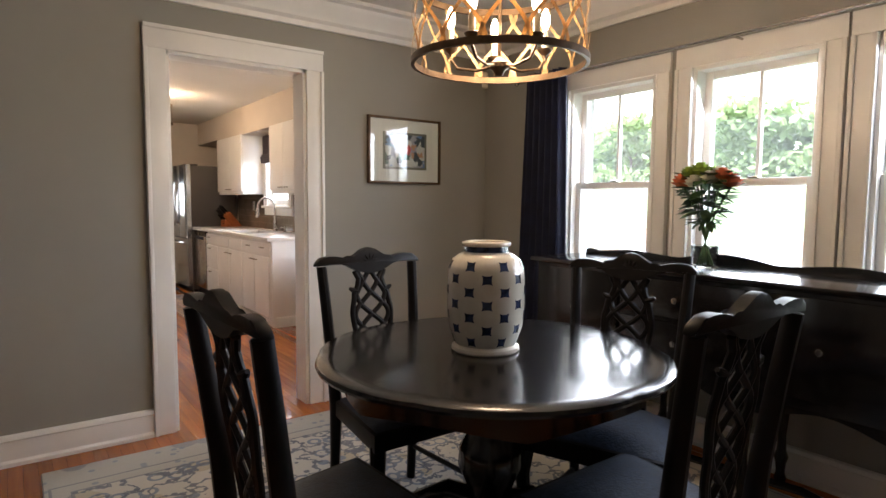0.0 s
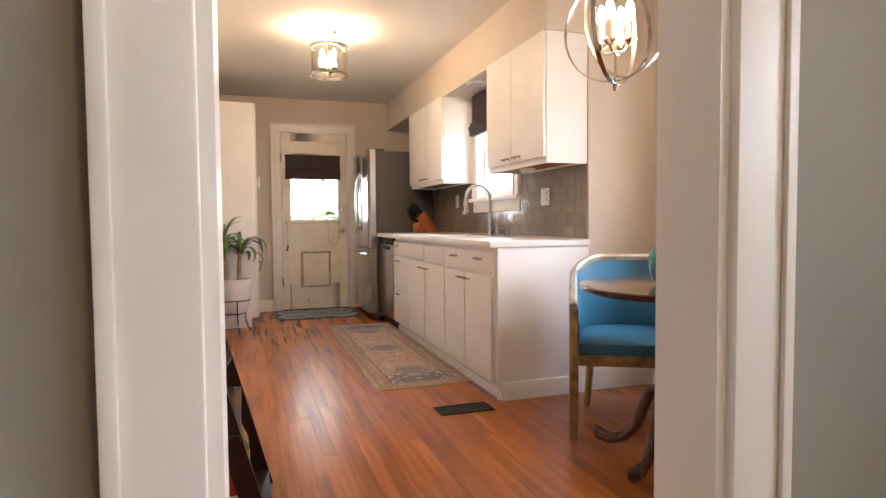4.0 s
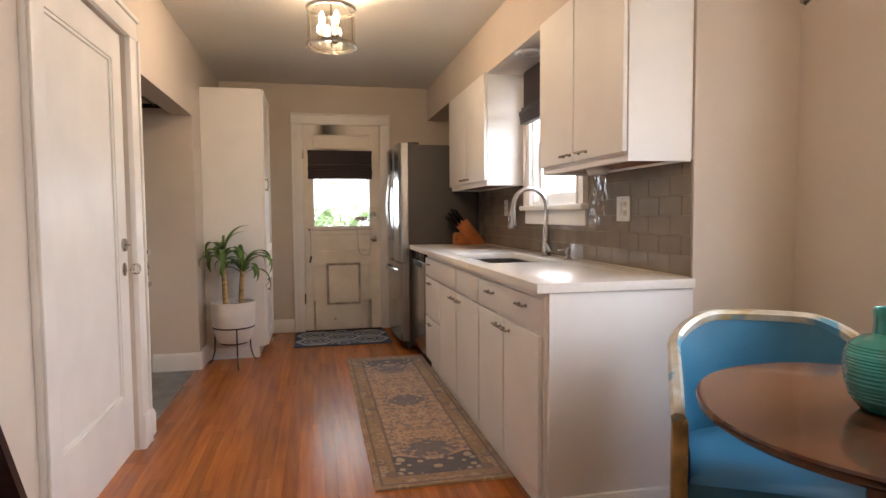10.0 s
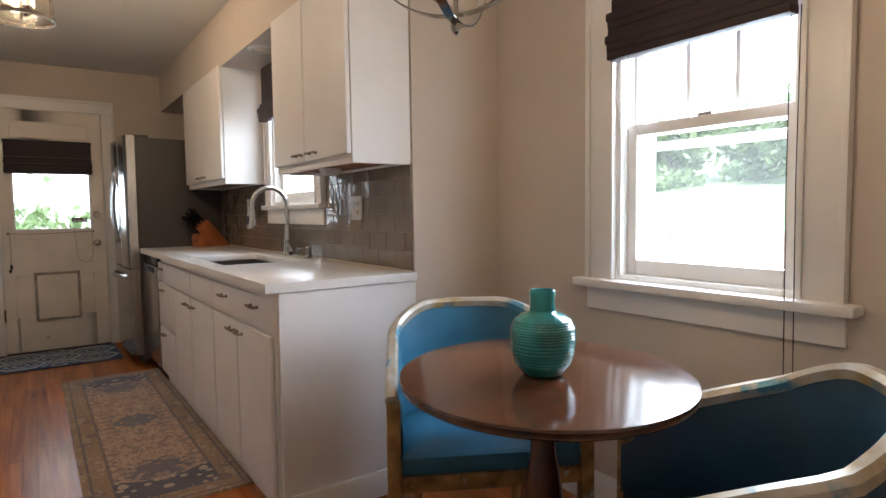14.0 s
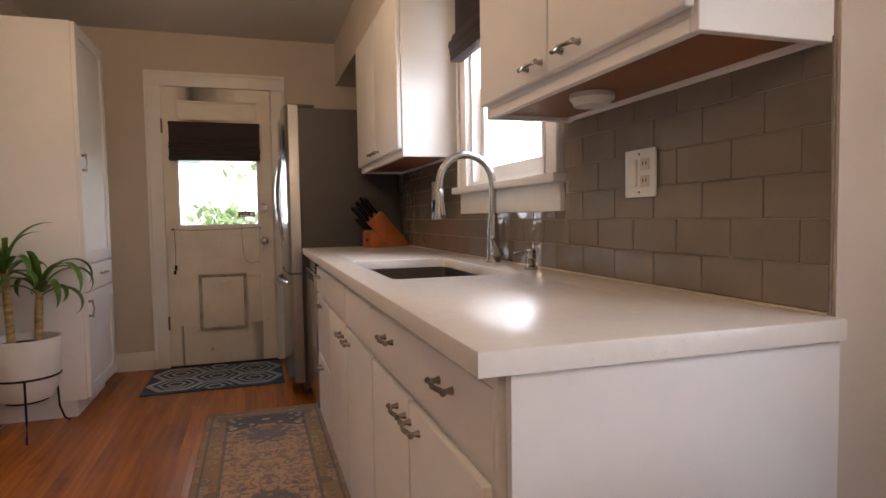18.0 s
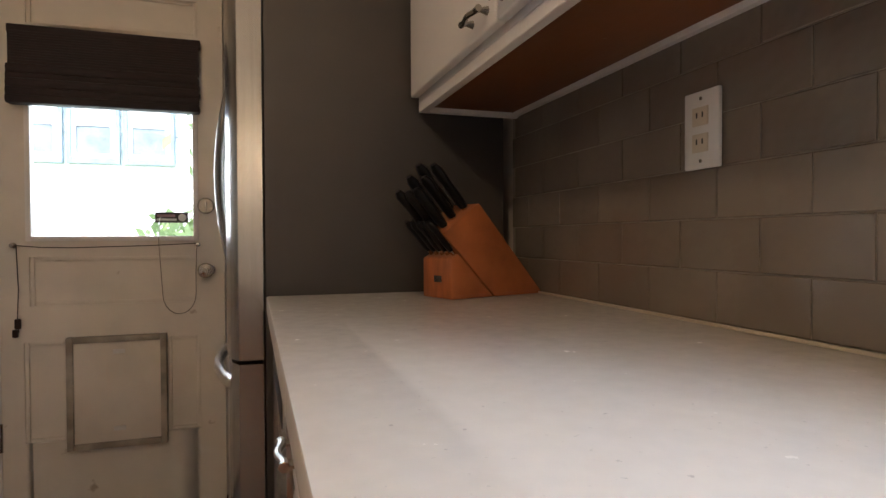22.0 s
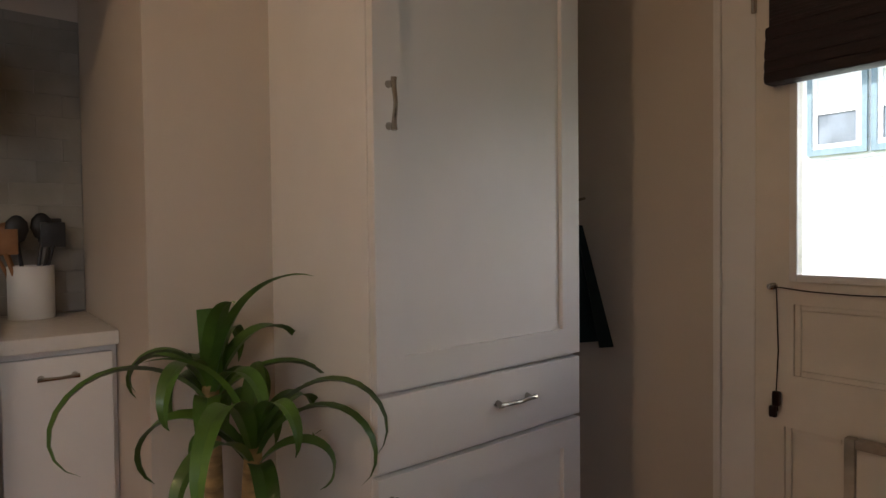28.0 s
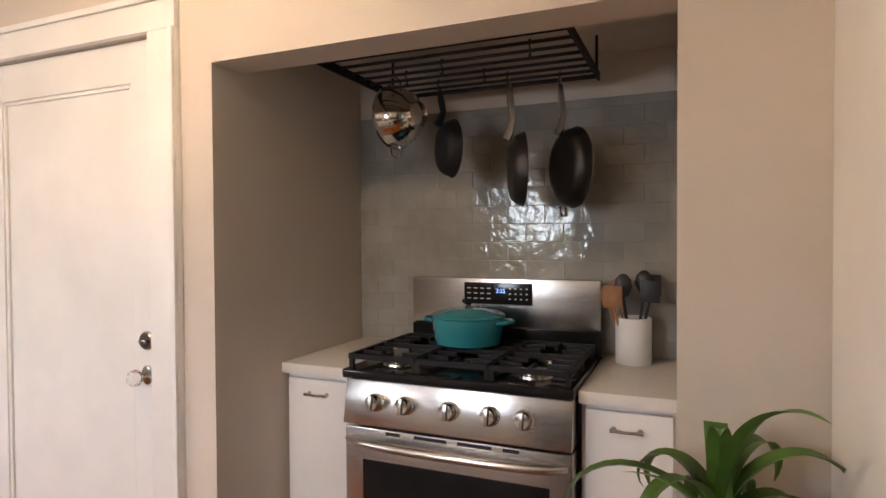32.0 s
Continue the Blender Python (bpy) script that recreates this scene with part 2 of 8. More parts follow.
M["thin_glass"] = thin_glass("thin_blown_glass")
M["bulb"] = glow_mat("warm_bulb_glow", (1.0, 0.74, 0.42), 6)
M["white_plastic"] = mat("white_plastic", (0.75, 0.74, 0.70), 0.35, var=0.02, bump=0.01)
M["ivory"] = mat("ivory_plastic", (0.62, 0.55, 0.42), 0.4, var=0.03, bump=0.01)
M["dark"] = mat("dark_recess", (0.02, 0.018, 0.016), 0.7, var=0.1)
for k_ in ("cab", "espresso", "black_gloss", "black_iron"):
    M[k_].node_tree.nodes["Principled BSDF"].inputs["Specular IOR Level"].default_value = 0.2 if k_ == "espresso" else 0.3
M["wood_under"] = mat("unpainted_cabinet_underside", (0.25, 0.092, 0.034), 0.5, var=0.2, scale=5, stretch=(1, 0.2, 1), wear=((0.62, 0.56, 0.48), 9, 0.66))


# ---- mesh helpers ----
def box(bm, x0, x1, y0, y1, z0, z1, bev=0.0, seg=2):
    vs = [bm.verts.new((x, y, z)) for z in (z0, z1) for y in (y0, y1) for x in (x0, x1)]
    fs = [bm.faces.new([vs[i] for i in f]) for f in ((0, 2, 3, 1), (4, 5, 7, 6), (0, 1, 5, 4), (1, 3, 7, 5), (3, 2, 6, 7), (2, 0, 4, 6))]
    if bev:
        es = list({e for f in fs for e in f.edges})
        bmesh.ops.bevel(bm, geom=es, offset=bev, segments=seg, profile=0.6, affect="EDGES", clamp_overlap=True)
    return bm


def B(*a, **k):
    return box(bmesh.new(), *a, **k)


def lathe(bm, prof, seg=32, at=(0, 0, 0), close=True):
    """Turns a profile of (radius, height) round a vertical axis."""
    rings = []
    for r, z in prof:
        if r < 1e-5:
            rings.append([bm.verts.new((at[0], at[1], at[2] + z))])
        else:
            rings.append([bm.verts.new((at[0] + r * math.cos(2 * math.pi * i / seg), at[1] + r * math.sin(2 * math.pi * i / seg), at[2] + z)) for i in range(seg)])
    for a, b in zip(rings, rings[1:]):
        for i in range(seg):
            j = (i + 1) % seg
            if len(a) == 1 and len(b) == 1:
                continue
            if len(a) == 1:
                bm.faces.new((a[0], b[j], b[i]))
            elif len(b) == 1:
                bm.faces.new((a[i], a[j], b[0]))
            else:
                bm.faces.new((a[i], a[j], b[j], b[i]))
    if close:
        if len(rings[0]) > 1:
            bm.faces.new(list(reversed(rings[0])))
        if len(rings[-1]) > 1:
            bm.faces.new(rings[-1])
    return bm


def LA(prof, **k):
    return lathe(bmesh.new(), prof, **k)


def tube(bm, pts, rad, seg=10, flat=1.0, up=(0, 0, 1), closed=False):
    """A round (or flattened) bar along points; rad is one radius or one for each point."""
    pts = [Vector(p) for p in pts]
    n = len(pts)
    rads = [rad] * n if isinstance(rad, (int, float)) else list(rad)
    rings = []
    for i, p in enumerate(pts):
        if closed:
            d = pts[(i + 1) % n] - pts[i - 1]
        else:
            d = pts[min(i + 1, n - 1)] - pts[max(i - 1, 0)]
        d.normalize()
        u = Vector(up)
        if abs(d.dot(u)) > 0.97:
            u = Vector((0, 1, 0)) if abs(d.y) < 0.9 else Vector((1, 0, 0))
        s = d.cross(u).normalized()
        v = s.cross(d).normalized()
        rings.append([bm.verts.new(p + s * rads[i] * math.cos(2 * math.pi * k / seg) + v * rads[i] * flat * math.sin(2 * math.pi * k / seg)) for k in range(seg)])
    m = n if closed else n - 1
    for i in range(m):
        a, b = rings[i], rings[(i + 1) % n]
        for k in range(seg):
            j = (k + 1) % seg
            bm.faces.new((a[k], a[j], b[j], b[k]))
    if not closed:
        bm.faces.new(list(reversed(rings[0]))), bm.faces.new(rings[-1])
    return bm


def TU(pts, rad, **k):
    return tube(bmesh.new(), pts, rad, **k)


def bar(bm, a, b, w, t, up=(0, 0, 1)):
    """A rectangular bar from a to b, w wide across and t thick along up."""
    a, b = Vector(a), Vector(b)
    d = (b - a).normalized()
    u = Vector(up)
    if abs(d.dot(u)) > 0.98:
        u = Vector((1, 0, 0))
    s = d.cross(u).normalized()
    v = s.cross(d).normalized()
    vs = [bm.verts.new(p + s * i * w / 2 + v * j * t / 2) for p in (a, b) for i, j in ((-1, -1), (1, -1), (1, 1), (-1, 1))]
    for f in ((3, 2, 1, 0), (4, 5, 6, 7), (0, 1, 5, 4), (1, 2, 6, 5), (2, 3, 7, 6), (3, 0, 4, 7)):
        bm.faces.new([vs[i] for i in f])
    return bm


def plate(bm, outline, z0, z1, bev=0.0):
    """A flat plate with an outline in x and y."""
    lo = [bm.verts.new((x, y, z0)) for x, y in outline]
    hi = [bm.verts.new((x, y, z1)) for x, y in outline]
    f0, f1 = bm.faces.new(list(reversed(lo))), bm.faces.new(hi)
    n = len(lo)
    for i in range(n):
        bm.faces.new((lo[i], lo[(i + 1) % n], hi[(i + 1) % n], hi[i]))
    if bev:
        bmesh.ops.bevel(bm, geom=list(f1.edges) + list(f0.edges), offset=bev, segments=2, profile=0.5, affect="EDGES", clamp_overlap=True)
    return bm


def sweep(bm, prof, a, b, out, end=True):
    """A moulding: profile of (out, up) from point a to b; out is the direction away from the wall."""
    a, b, o = Vector(a), Vector(b), Vector(out)
    rings = [[bm.verts.new(p + o * q + Vector((0, 0, z))) for q, z in prof] for p in (a, b)]
    n = len(prof)
    for i in range(n):
        bm.faces.new((rings[0][i], rings[0][(i + 1) % n], rings[1][(i + 1) % n], rings[1][i]))
    bm.faces.new(rings[0]), bm.faces.new(list(reversed(rings[1])))
    return bm


def shift(bm, m):
    bm.transform(m)
    return bm


SMOOTH = 0.6


def mesh_ob(name, bm, material, smooth=True):
    bmesh.ops.recalc_face_normals(bm, faces=bm.faces)
    me = bpy.data.meshes.new(name)
    bm.to_mesh(me)
    bm.free()
    if smooth:
        me.polygons.foreach_set("use_smooth", [True] * len(me.polygons))
        me.set_sharp_from_angle(angle=SMOOTH)
    for mt in material if isinstance(material, (list, tuple)) else [material]:
        me.materials.append(mt)
    return new(name, me)


def part(name, bm, material, parent, label="", at=None):
    """Links a bmesh as one mesh object under a thing or under a part."""
    ob = mesh_ob(name, bm, material)
    ob.parent = parent
    if at is not None:
        ob.matrix_basis = at
    return tagged(ob, label) if label else ob


def again(ob, at, parent=None):
    """One more of a part on the same mesh."""
    o = ob.copy()
    scene.collection.objects.link(o)
    o.parent = parent or ob.parent
    o.matrix_basis = at
    return o


def thing(name, x, y, z, label, category, rz=0, group=""):
    ob = new(name)
    ob.matrix_basis = pose(x, y, z, 0, 0, rz)
    ob.empty_display_size = 0.05
    return tagged(ob, label, category, group)


def struct(name, bm, material, label="", category=""):
    ob = mesh_ob(name, bm, material)
    return tagged(ob, label, category, kind="structure")


def solid(name, bm, material, label, category, group="", at=None):
    ob = mesh_ob(name, bm, material)
    if at is not None:
        ob.matrix_basis = at
    return tagged(ob, label, category, group)


def wall(name, axis, p0, p1, a0, a1, z0, z1, holes, material, label):
    """A wall between p0 and p1 along an axis ("x": it faces x), from a0 to a1, with holes (a0, a1, z0, z1)."""
    bm = bmesh.new()
    cuts = sorted({a0, a1, *[h[0] for h in holes], *[h[1] for h in holes]})
    for u, v in zip(cuts, cuts[1:]):
        spans = [(z0, z1)]
        for h in holes:
            if h[0] <= u + 1e-6 and h[1] >= v - 1e-6:
                spans = [s for lo, hi in spans for s in ((lo, min(hi, h[2])), (max(lo, h[3]), hi)) if s[1] - s[0] > 1e-4]
        for lo, hi in spans:
            box(bm, *((p0, p1, u, v) if axis == "x" else (u, v, p0, p1)), lo, hi)
    bmesh.ops.remove_doubles(bm, verts=bm.verts, dist=1e-5)
    return struct(name, bm, material, label, "wall")


# ---- plan ----
XL, XR, XN = 2.772, 5.04, 5.50      # kitchen: range-side wall, counter wall, nook window wall
YB, YJ = 10.66, 6.72                # back wall, jog beside the counter
YD, YK = 4.45, 4.59                 # two faces of the wall between dining room and kitchen
ZC, ZD = 2.412, 2.45                # ceilings
DX0, DX1, DZ = 3.083, 3.852, 2.03   # opening between the rooms
XE = 5.26                           # dining room window wall
XW, YS = 0.7, -0.9                  # unseen dining room walls
AL0, AL1, ALZ, AX = 8.058, 9.372, 1.88, 1.90   # range alcove
LD0, LD1 = 6.885, 7.815               # closed door in the range-side wall
DW = [(3.02, 3.62), (2.2, 2.8), (1.4, 2.0)]  # dining windows

T = 0.14
wall("wall_dining_north", "y", YD, 4.53, XW, XE + 0.2, 0, ZD + 0.05, [(DX0, DX1, 0, DZ)], M["wall_grey"], "sage grey painted plaster wall with a cased opening")
wall("wall_kitchen_south", "y", 4.532, YK, XL - 0.2, XN + 0.2, 0, ZD, [(DX0, DX1, 0, DZ)], M["wall_cream"], "warm beige painted wall round the opening to the dining room")
wall("wall_dining_east", "x", XE, XE + 0.22, YS, YD, 0, ZD + 0.05, [(a, b, 0.74, 1.96) for a, b in DW], M["wall_grey"], "sage grey wall with three white double-hung windows")
wall("wall_dining_west", "x", XW - T, XW, YS, YD, 0, ZD + 0.05, [], M["wall_grey"], "plain sage grey painted wall")
wall("wall_dining_south", "y", YS - T, YS, XW, XE + 0.2, 0, ZD + 0.05, [], M["wall_grey"], "plain sage grey painted wall")
wall("wall_left", "x", XL - T, XL, YK, YB, 0, ZC, [(LD0, LD1, 0, 2.0), (AL0, AL1, 0, ALZ)], M["wall_cream"], "warm beige wall with a white door and a range alcove")
wall("wall_counter", "x", XR, XR + 0.2, YJ, YB + 0.2, 0, ZC, [(7.70, 8.40, 1.195, 2.04)], M["wall_cream"], "beige wall behind the worktop with a small window")
wall("wall_jog", "y", YJ, YJ + 0.12, XR + 0.2, XN + 0.2, 0, ZC, [], M["wall_cream"], "beige return wall beside the breakfast nook")
struct("wall_jog_face", B(XR, XR + 0.2, YJ - 0.004, YJ - 0.001, 0, ZC), M["wall_cream"], "beige return wall beside the worktop", "wall")
wall("wall_nook", "x", XN, XN + 0.2, YK, YJ, 0, ZC, [(5.42, 6.05, 0.89, 2.12)], M["wall_cream"], "beige breakfast nook wall with a white window")
wall("wall_back", "y", YB, YB + 0.16, XL - T, XR + 0.2, 0, ZC, [(3.52, 4.28, 0, 2.04)], M["wall_cream"], "beige end wall with the back door")
# alcove round the range
wall("wall_alcove_side", "y", AL0 - 0.1, AL0, AX, XL - T, 0, 2.3, [], M["wall_cream"], "beige side wall of the range alcove")
wall("wall_alcove_far", "y", AL1, AL1 + 0.1, AX, XL - T, 0, 2.3, [], M["wall_cream"], "beige side wall of the range alcove")
wall("wall_alcove_back", "x", AX - 0.1, AX, AL0 - 0.1, AL1 + 0.1, 0, 2.3, [], M["wall_cream"], "back wall of the range alcove")
struct("ceiling_alcove", B(AX, XL - T, AL0, AL1, 2.02, 2.12), M["wall_cream"], "beige painted alcove ceiling", "ceiling")
struct("ceiling", B(XL - T, XN + 0.2, 4.53, YB + 0.16, ZC, ZC + 0.1), M["ceiling"], "white painted kitchen ceiling", "ceiling")
struct("ceiling_dining", B(XW - T, XE + 0.2, YS - T, 4.53, ZD, ZD + 0.1), M["ceiling"], "white painted dining room ceiling", "ceiling")
# closet behind the closed door and a jamb wall
struct("subfloor", B(XW - T, XN + 0.2, YS - T, YB + 0.3, -0.12, -0.02), M["floor_gap"], "dark joints under the floor boards", "floor")
# soffit over the wall cabinets
bm = bmesh.new()
box(bm, 4.765, XR, YJ, 7.555, 2.085, ZC)
box(bm, 4.765, XR, 7.555, 8.545, 2.075, ZC)
box(bm, 4.765, XR, 8.545, 9.60, 2.085, ZC)
box(bm, 4.765, XR, 9.60, YB, 2.095, ZC)
struct("soffit", bm, M["wall_cream"], "beige boxed soffit above the wall cabinets", "soffit")

def island_mat(name, col, col2, amount, rough, stretch, coat):
    """Wood whose joined strips differ from island to island."""
    m = mat(name, col, rough, var=0.2, scale=5, bump=0, bscale=30, stretch=stretch, coat=coat, col2=col2, rvar=0.06, per_object=amount, everywhere=True, detail=2.5)
    N, L = m.node_tree.nodes, m.node_tree.links
    oi = next(n for n in N if n.bl_idname == "ShaderNodeObjectInfo")
    ge = N.new("ShaderNodeNewGeometry")
    for l in list(oi.outputs["Random"].links):
        to = l.to_socket
        L.remove(l)
        L.new(ge.outputs["Random Per Island"], to)
    return m


M["oak_islands"] = island_mat("orange_oak_strip_joined", (0.38, 0.116, 0.017), (0.29, 0.078, 0.012), 0.2, 0.26, (7, 0.4, 7), 0.25)

# ---- trim, doors, windows ----
BASE_PROF = [(0, 0), (0.018, 0), (0.018, 0.105), (0.012, 0.122), (0.006, 0.13), (0, 0.13)]
DBASE_PROF = [(0, 0), (0.03, 0), (0.03, 0.018), (0.02, 0.03), (0.02, 0.118), (0.026, 0.126), (0.018, 0.142), (0.006, 0.148), (0, 0.148)]
CROWN = [(0, 0), (0, -0.17), (0.02, -0.17), (0.025, -0.14), (0.05, -0.125), (0.06, -0.10), (0.10, -0.055), (0.112, -0.03), (0.15, -0.022), (0.15, 0)]


def base_run(name, prof, a, b, out):
    struct(name, sweep(bmesh.new(), prof, a, b, out), M["trim"], "white painted wooden baseboard", "baseboard")


base_run("baseboard_1", DBASE_PROF, (XW, YD, 0), (2.975, YD, 0), (0, -1, 0))
base_run("baseboard_2", DBASE_PROF, (3.962, YD, 0), (XE, YD, 0), (0, -1, 0))
base_run("baseboard_3", DBASE_PROF, (XE, YS, 0), (XE, YD - 0.03, 0), (-1, 0, 0))
base_run("baseboard_4", DBASE_PROF, (XW, YS, 0), (XW, YD - 0.03, 0), (1, 0, 0))
base_run("baseboard_5", BASE_PROF, (XR + 0.004, YJ - 0.004, 0), (XN, YJ - 0.004, 0), (0, -1, 0))
base_run("baseboard_6", BASE_PROF, (XN, YK, 0), (XN, YJ - 0.024, 0), (-1, 0, 0))
base_run("baseboard_7", BASE_PROF, (XL, YK, 0), (XL, LD0 - 0.12, 0), (1, 0, 0))
base_run("baseboard_8", BASE_PROF, (XL, LD1 + 0.1185, 0), (XL, AL0 - 0.002, 0), (1, 0, 0))
base_run("baseboard_9", BASE_PROF, (XL, AL1 - 0.0, 0), (XL, 9.659, 0), (1, 0, 0))
base_run("baseboard_10", BASE_PROF, (2.45, AL1, 0), (XL + 0.016, AL1, 0), (0, -1, 0))
base_run("baseboard_11", BASE_PROF, (2.46, AL0, 0), (XL, AL0, 0), (0, 1, 0))
base_run("baseboard_12", BASE_PROF, (XL, YB, 0), (3.415, YB, 0), (0, -1, 0))
for n, a, b, o in (("1", (XW, YD, ZD), (XE, YD, ZD), (0, -1, 0)), ("2", (XE, YS, ZD), (XE, YD, ZD), (-1, 0, 0)), ("3", (XW, YS, ZD), (XW, YD, ZD), (1, 0, 0))):
    struct("crown_" + n, sweep(bmesh.new(), CROWN, a, b, o), M["trim"], "white stepped plaster crown moulding", "moulding")


def casing(name, a0, a1, z, face, out, axis, w=0.11, t=0.024, head=0.12, z0=0.0, label="white painted door casing"):
    """Casing boards round an opening on the plane face; out is +1 or -1 along the axis the wall faces."""
    root = tagged(new(name), label, "casing", kind="structure")
    for nm, lo, hi, zz0, zz1 in (("side_board", a0 - w, a0, z0, z), ("side_board", a1, a1 + w, z0, z), ("head_board", a0 - w, a1 + w, z, z + head)):
        bm = bmesh.new()
        steps = ((lo, hi, 0.0, t),)
        if nm == "side_board":
            edge = (lo, lo + 0.02) if lo < a0 else (hi - 0.02, hi)
            steps += ((edge[0], edge[1], t, t + 0.012),)
        for u, v, d0, d1 in steps:
            p, q = sorted((face + out * d0, face + out * d1))
            box(bm, *((u, v, p, q) if axis == "y" else (p, q, u, v)), zz0, zz1, bev=0.004)
        if nm == "head_board":
            p, q = sorted((face + out * t, face + out * (t + 0.012)))
            box(bm, *((lo, hi, p, q) if axis == "y" else (p, q, lo, hi)), zz1 - 0.022, zz1, bev=0.004)
        part(nm, bm, M["trim"], root)
    return root


casing("door_casing_dining", DX0, DX1, DZ, YD, -1, "y", w=0.107)
casing("door_casing_kitchen", DX0, DX1, DZ, YK, 1, "y")
bm = bmesh.new()
box(bm, DX0 - 0.001, DX0 + 0.018, YD - 0.004, YK + 0.004, 0, DZ)
box(bm, DX1 - 0.018, DX1 + 0.001, YD - 0.004, YK + 0.004, 0, DZ)
box(bm, DX0, DX1, YD - 0.004, YK + 0.004, DZ - 0.018, DZ + 0.001)
struct("door_jamb", bm, M["trim"], "white painted jamb of the cased opening", "jamb")
casing("door_casing_back", 3.525, 4.275, 2.03, YB, -1, "y", w=0.105, head=0.105)
casing("door_casing_left", LD0, LD1, 2.0, XL, 1, "x", w=0.118, head=0.11)
bm = bmesh.new()
for y0, y1 in ((LD1 - 0.003, LD1 + 0.118), ):
    box(bm, XL, XL + 0.034, y0, y1, 0, 0.17, bev=0.006)
struct("plinth_block", bm, M["trim"], "white plinth block at the foot of the door casing", "trim")


def slab(name, axis, face, a0, a1, z0, z1, panels, material, label, out=1, t=0.04, windows=()):
    """A panelled door: stiles and rails proud of recessed panels."""
    d = thing(name, 0, 0, 0, label, "door")
    d["kind"] = "structure"
    p, q = sorted((face, face - out * t))

    def b3(bm, u, v, lo, hi, w0, w1, **k):
        s, e = sorted((face - out * w0, face - out * w1))
        return box(bm, *((u, v, s, e) if axis == "y" else (s, e, u, v)), lo, hi, **k)
    bm = bmesh.new()
    holes = [*panels, *windows]
    cuts = sorted({a0, a1, *[h[0] for h in holes], *[h[1] for h in holes]})
    for u, v in zip(cuts, cuts[1:]):
        spans = [(z0, z1)]
        for h in holes:
            if h[0] <= u + 1e-6 and h[1] >= v - 1e-6:
                spans = [s for lo, hi in spans for s in ((lo, min(hi, h[2])), (max(lo, h[3]), hi)) if s[1] - s[0] > 1e-4]
        for lo, hi in spans:
            b3(bm, u, v, lo, hi, 0, t)
    bmesh.ops.remove_doubles(bm, verts=bm.verts, dist=1e-5)
    part("frame", bm, material, d)
    for u, v, lo, hi in panels:
        bm = bmesh.new()
        b3(bm, u, v, lo, hi, 0.015, t - 0.005)
        w = 0.014
        for s in ((u, u + w, lo, hi), (v - w, v, lo, hi), (u + w, v - w, lo, lo + w), (u + w, v - w, hi - w, hi)):
            b3(bm, *s, 0.005, 0.0151, bev=0.004)
        part("panel", bm, material, d)
    return d


def knob_set(d, axis, face, out, a, z, crystal=False, size=1.0):
    m = pose(face, a, z, 0, 90 * out, 0) if axis == "x" else pose(a, face, z, -90 * out, 0, 0)
    if crystal:
        k = part("knob", LA([(0.008, 0), (0.008, 0.03), (0.012, 0.034), (0.024, 0.04), (0.028, 0.05), (0.026, 0.062), (0.018, 0.07), (0, 0.071)], seg=10), M["glass"], d, "faceted glass knob", at=m)
        k.data.polygons.foreach_set("use_smooth", [False] * len(k.data.polygons))
    else:
        part("knob", LA([(0.01, 0), (0.01, 0.028), (0.026, 0.036), (0.029, 0.048), (0.024, 0.058), (0.008, 0.06), (0.008, 0.056), (0, 0.056)], seg=24), M["nickel"], d, "brushed nickel knob", at=m)
    bm = bmesh.new()
    plate(bm, [(0.024 * math.cos(x) * (1 if abs(math.cos(x)) else 1), 0.032 * size * math.sin(x)) for x in [i * math.pi / 14 for i in range(28)]], 0, 0.006, 0.002)
    part("rose", bm, M["nickel"], d, at=m @ pose(0, 0, 0, 0, 0, 90))


def deadbolt(d, axis, face, out, a, z):
    m = pose(face, a, z, 0, 90 * out, 0) if axis == "x" else pose(a, face, z, -90 * out, 0, 0)
    b = part("deadbolt", LA([(0.031, 0), (0.031, 0.008), (0.026, 0.014), (0.0, 0.014)], seg=28), M["nickel"], d, at=m)
    part("thumb_turn", B(-0.004, 0.004, -0.014, 0.014, 0.014, 0.028, bev=0.002), M["nickel"], b)


# closed white door in the range-side wall
d = slab("door_closet", "x", XL - 0.02, LD0 + 0.004, LD1 - 0.004, 0.008, 1.995, [(LD0 + 0.125, LD1 - 0.125, 0.30, 1.86)], M["trim"], "closed white one-panel door with a glass knob", out=1)
knob_set(d, "x", XL - 0.02, 1, LD1 - 0.065, 0.897, crystal=True)
deadbolt(d, "x", XL - 0.02, 1, LD1 - 0.062, 1.011)
for z in (0.22, 1.78):
    h = part("hinge", TU([(XL - 0.008, LD0 + 0.002, z - 0.045), (XL - 0.008, LD0 + 0.002, z + 0.045)], 0.007), M["nickel"], d, "old nickel hinge")

# back door with a window, roman shade and pet flap
BD = (3.53, 4.27)
FY = YB - 0.035
d = slab("door_back", "y", FY, BD[0], BD[1], 0.012, 2.022,
         [(3.62, 4.18, 0.79, 0.965), (3.60, 3.735, 0.30, 0.66), (4.065, 4.18, 0.30, 0.66), (3.62, 4.18, 1.795, 1.93)],
         M["door_old"], "old cream painted back door with a window and pet flap", out=-1,
         windows=[(3.625, 4.165, 1.035, 1.70)])
part("window_pane", B(3.625, 4.165, FY + 0.018, FY + 0.022, 1.035, 1.70), M["pane"], d).visible_shadow = False
bm = bmesh.new()
for u, v, lo, hi in ((3.612, 3.63, 1.022, 1.70), (4.16, 4.178, 1.022, 1.70), (3.63, 4.16, 1.022, 1.04)):
    box(bm, u, v, FY - 0.01, FY + 0.004, lo, hi, bev=0.003)
part("glazing_bead", bm, M["trim"], d)
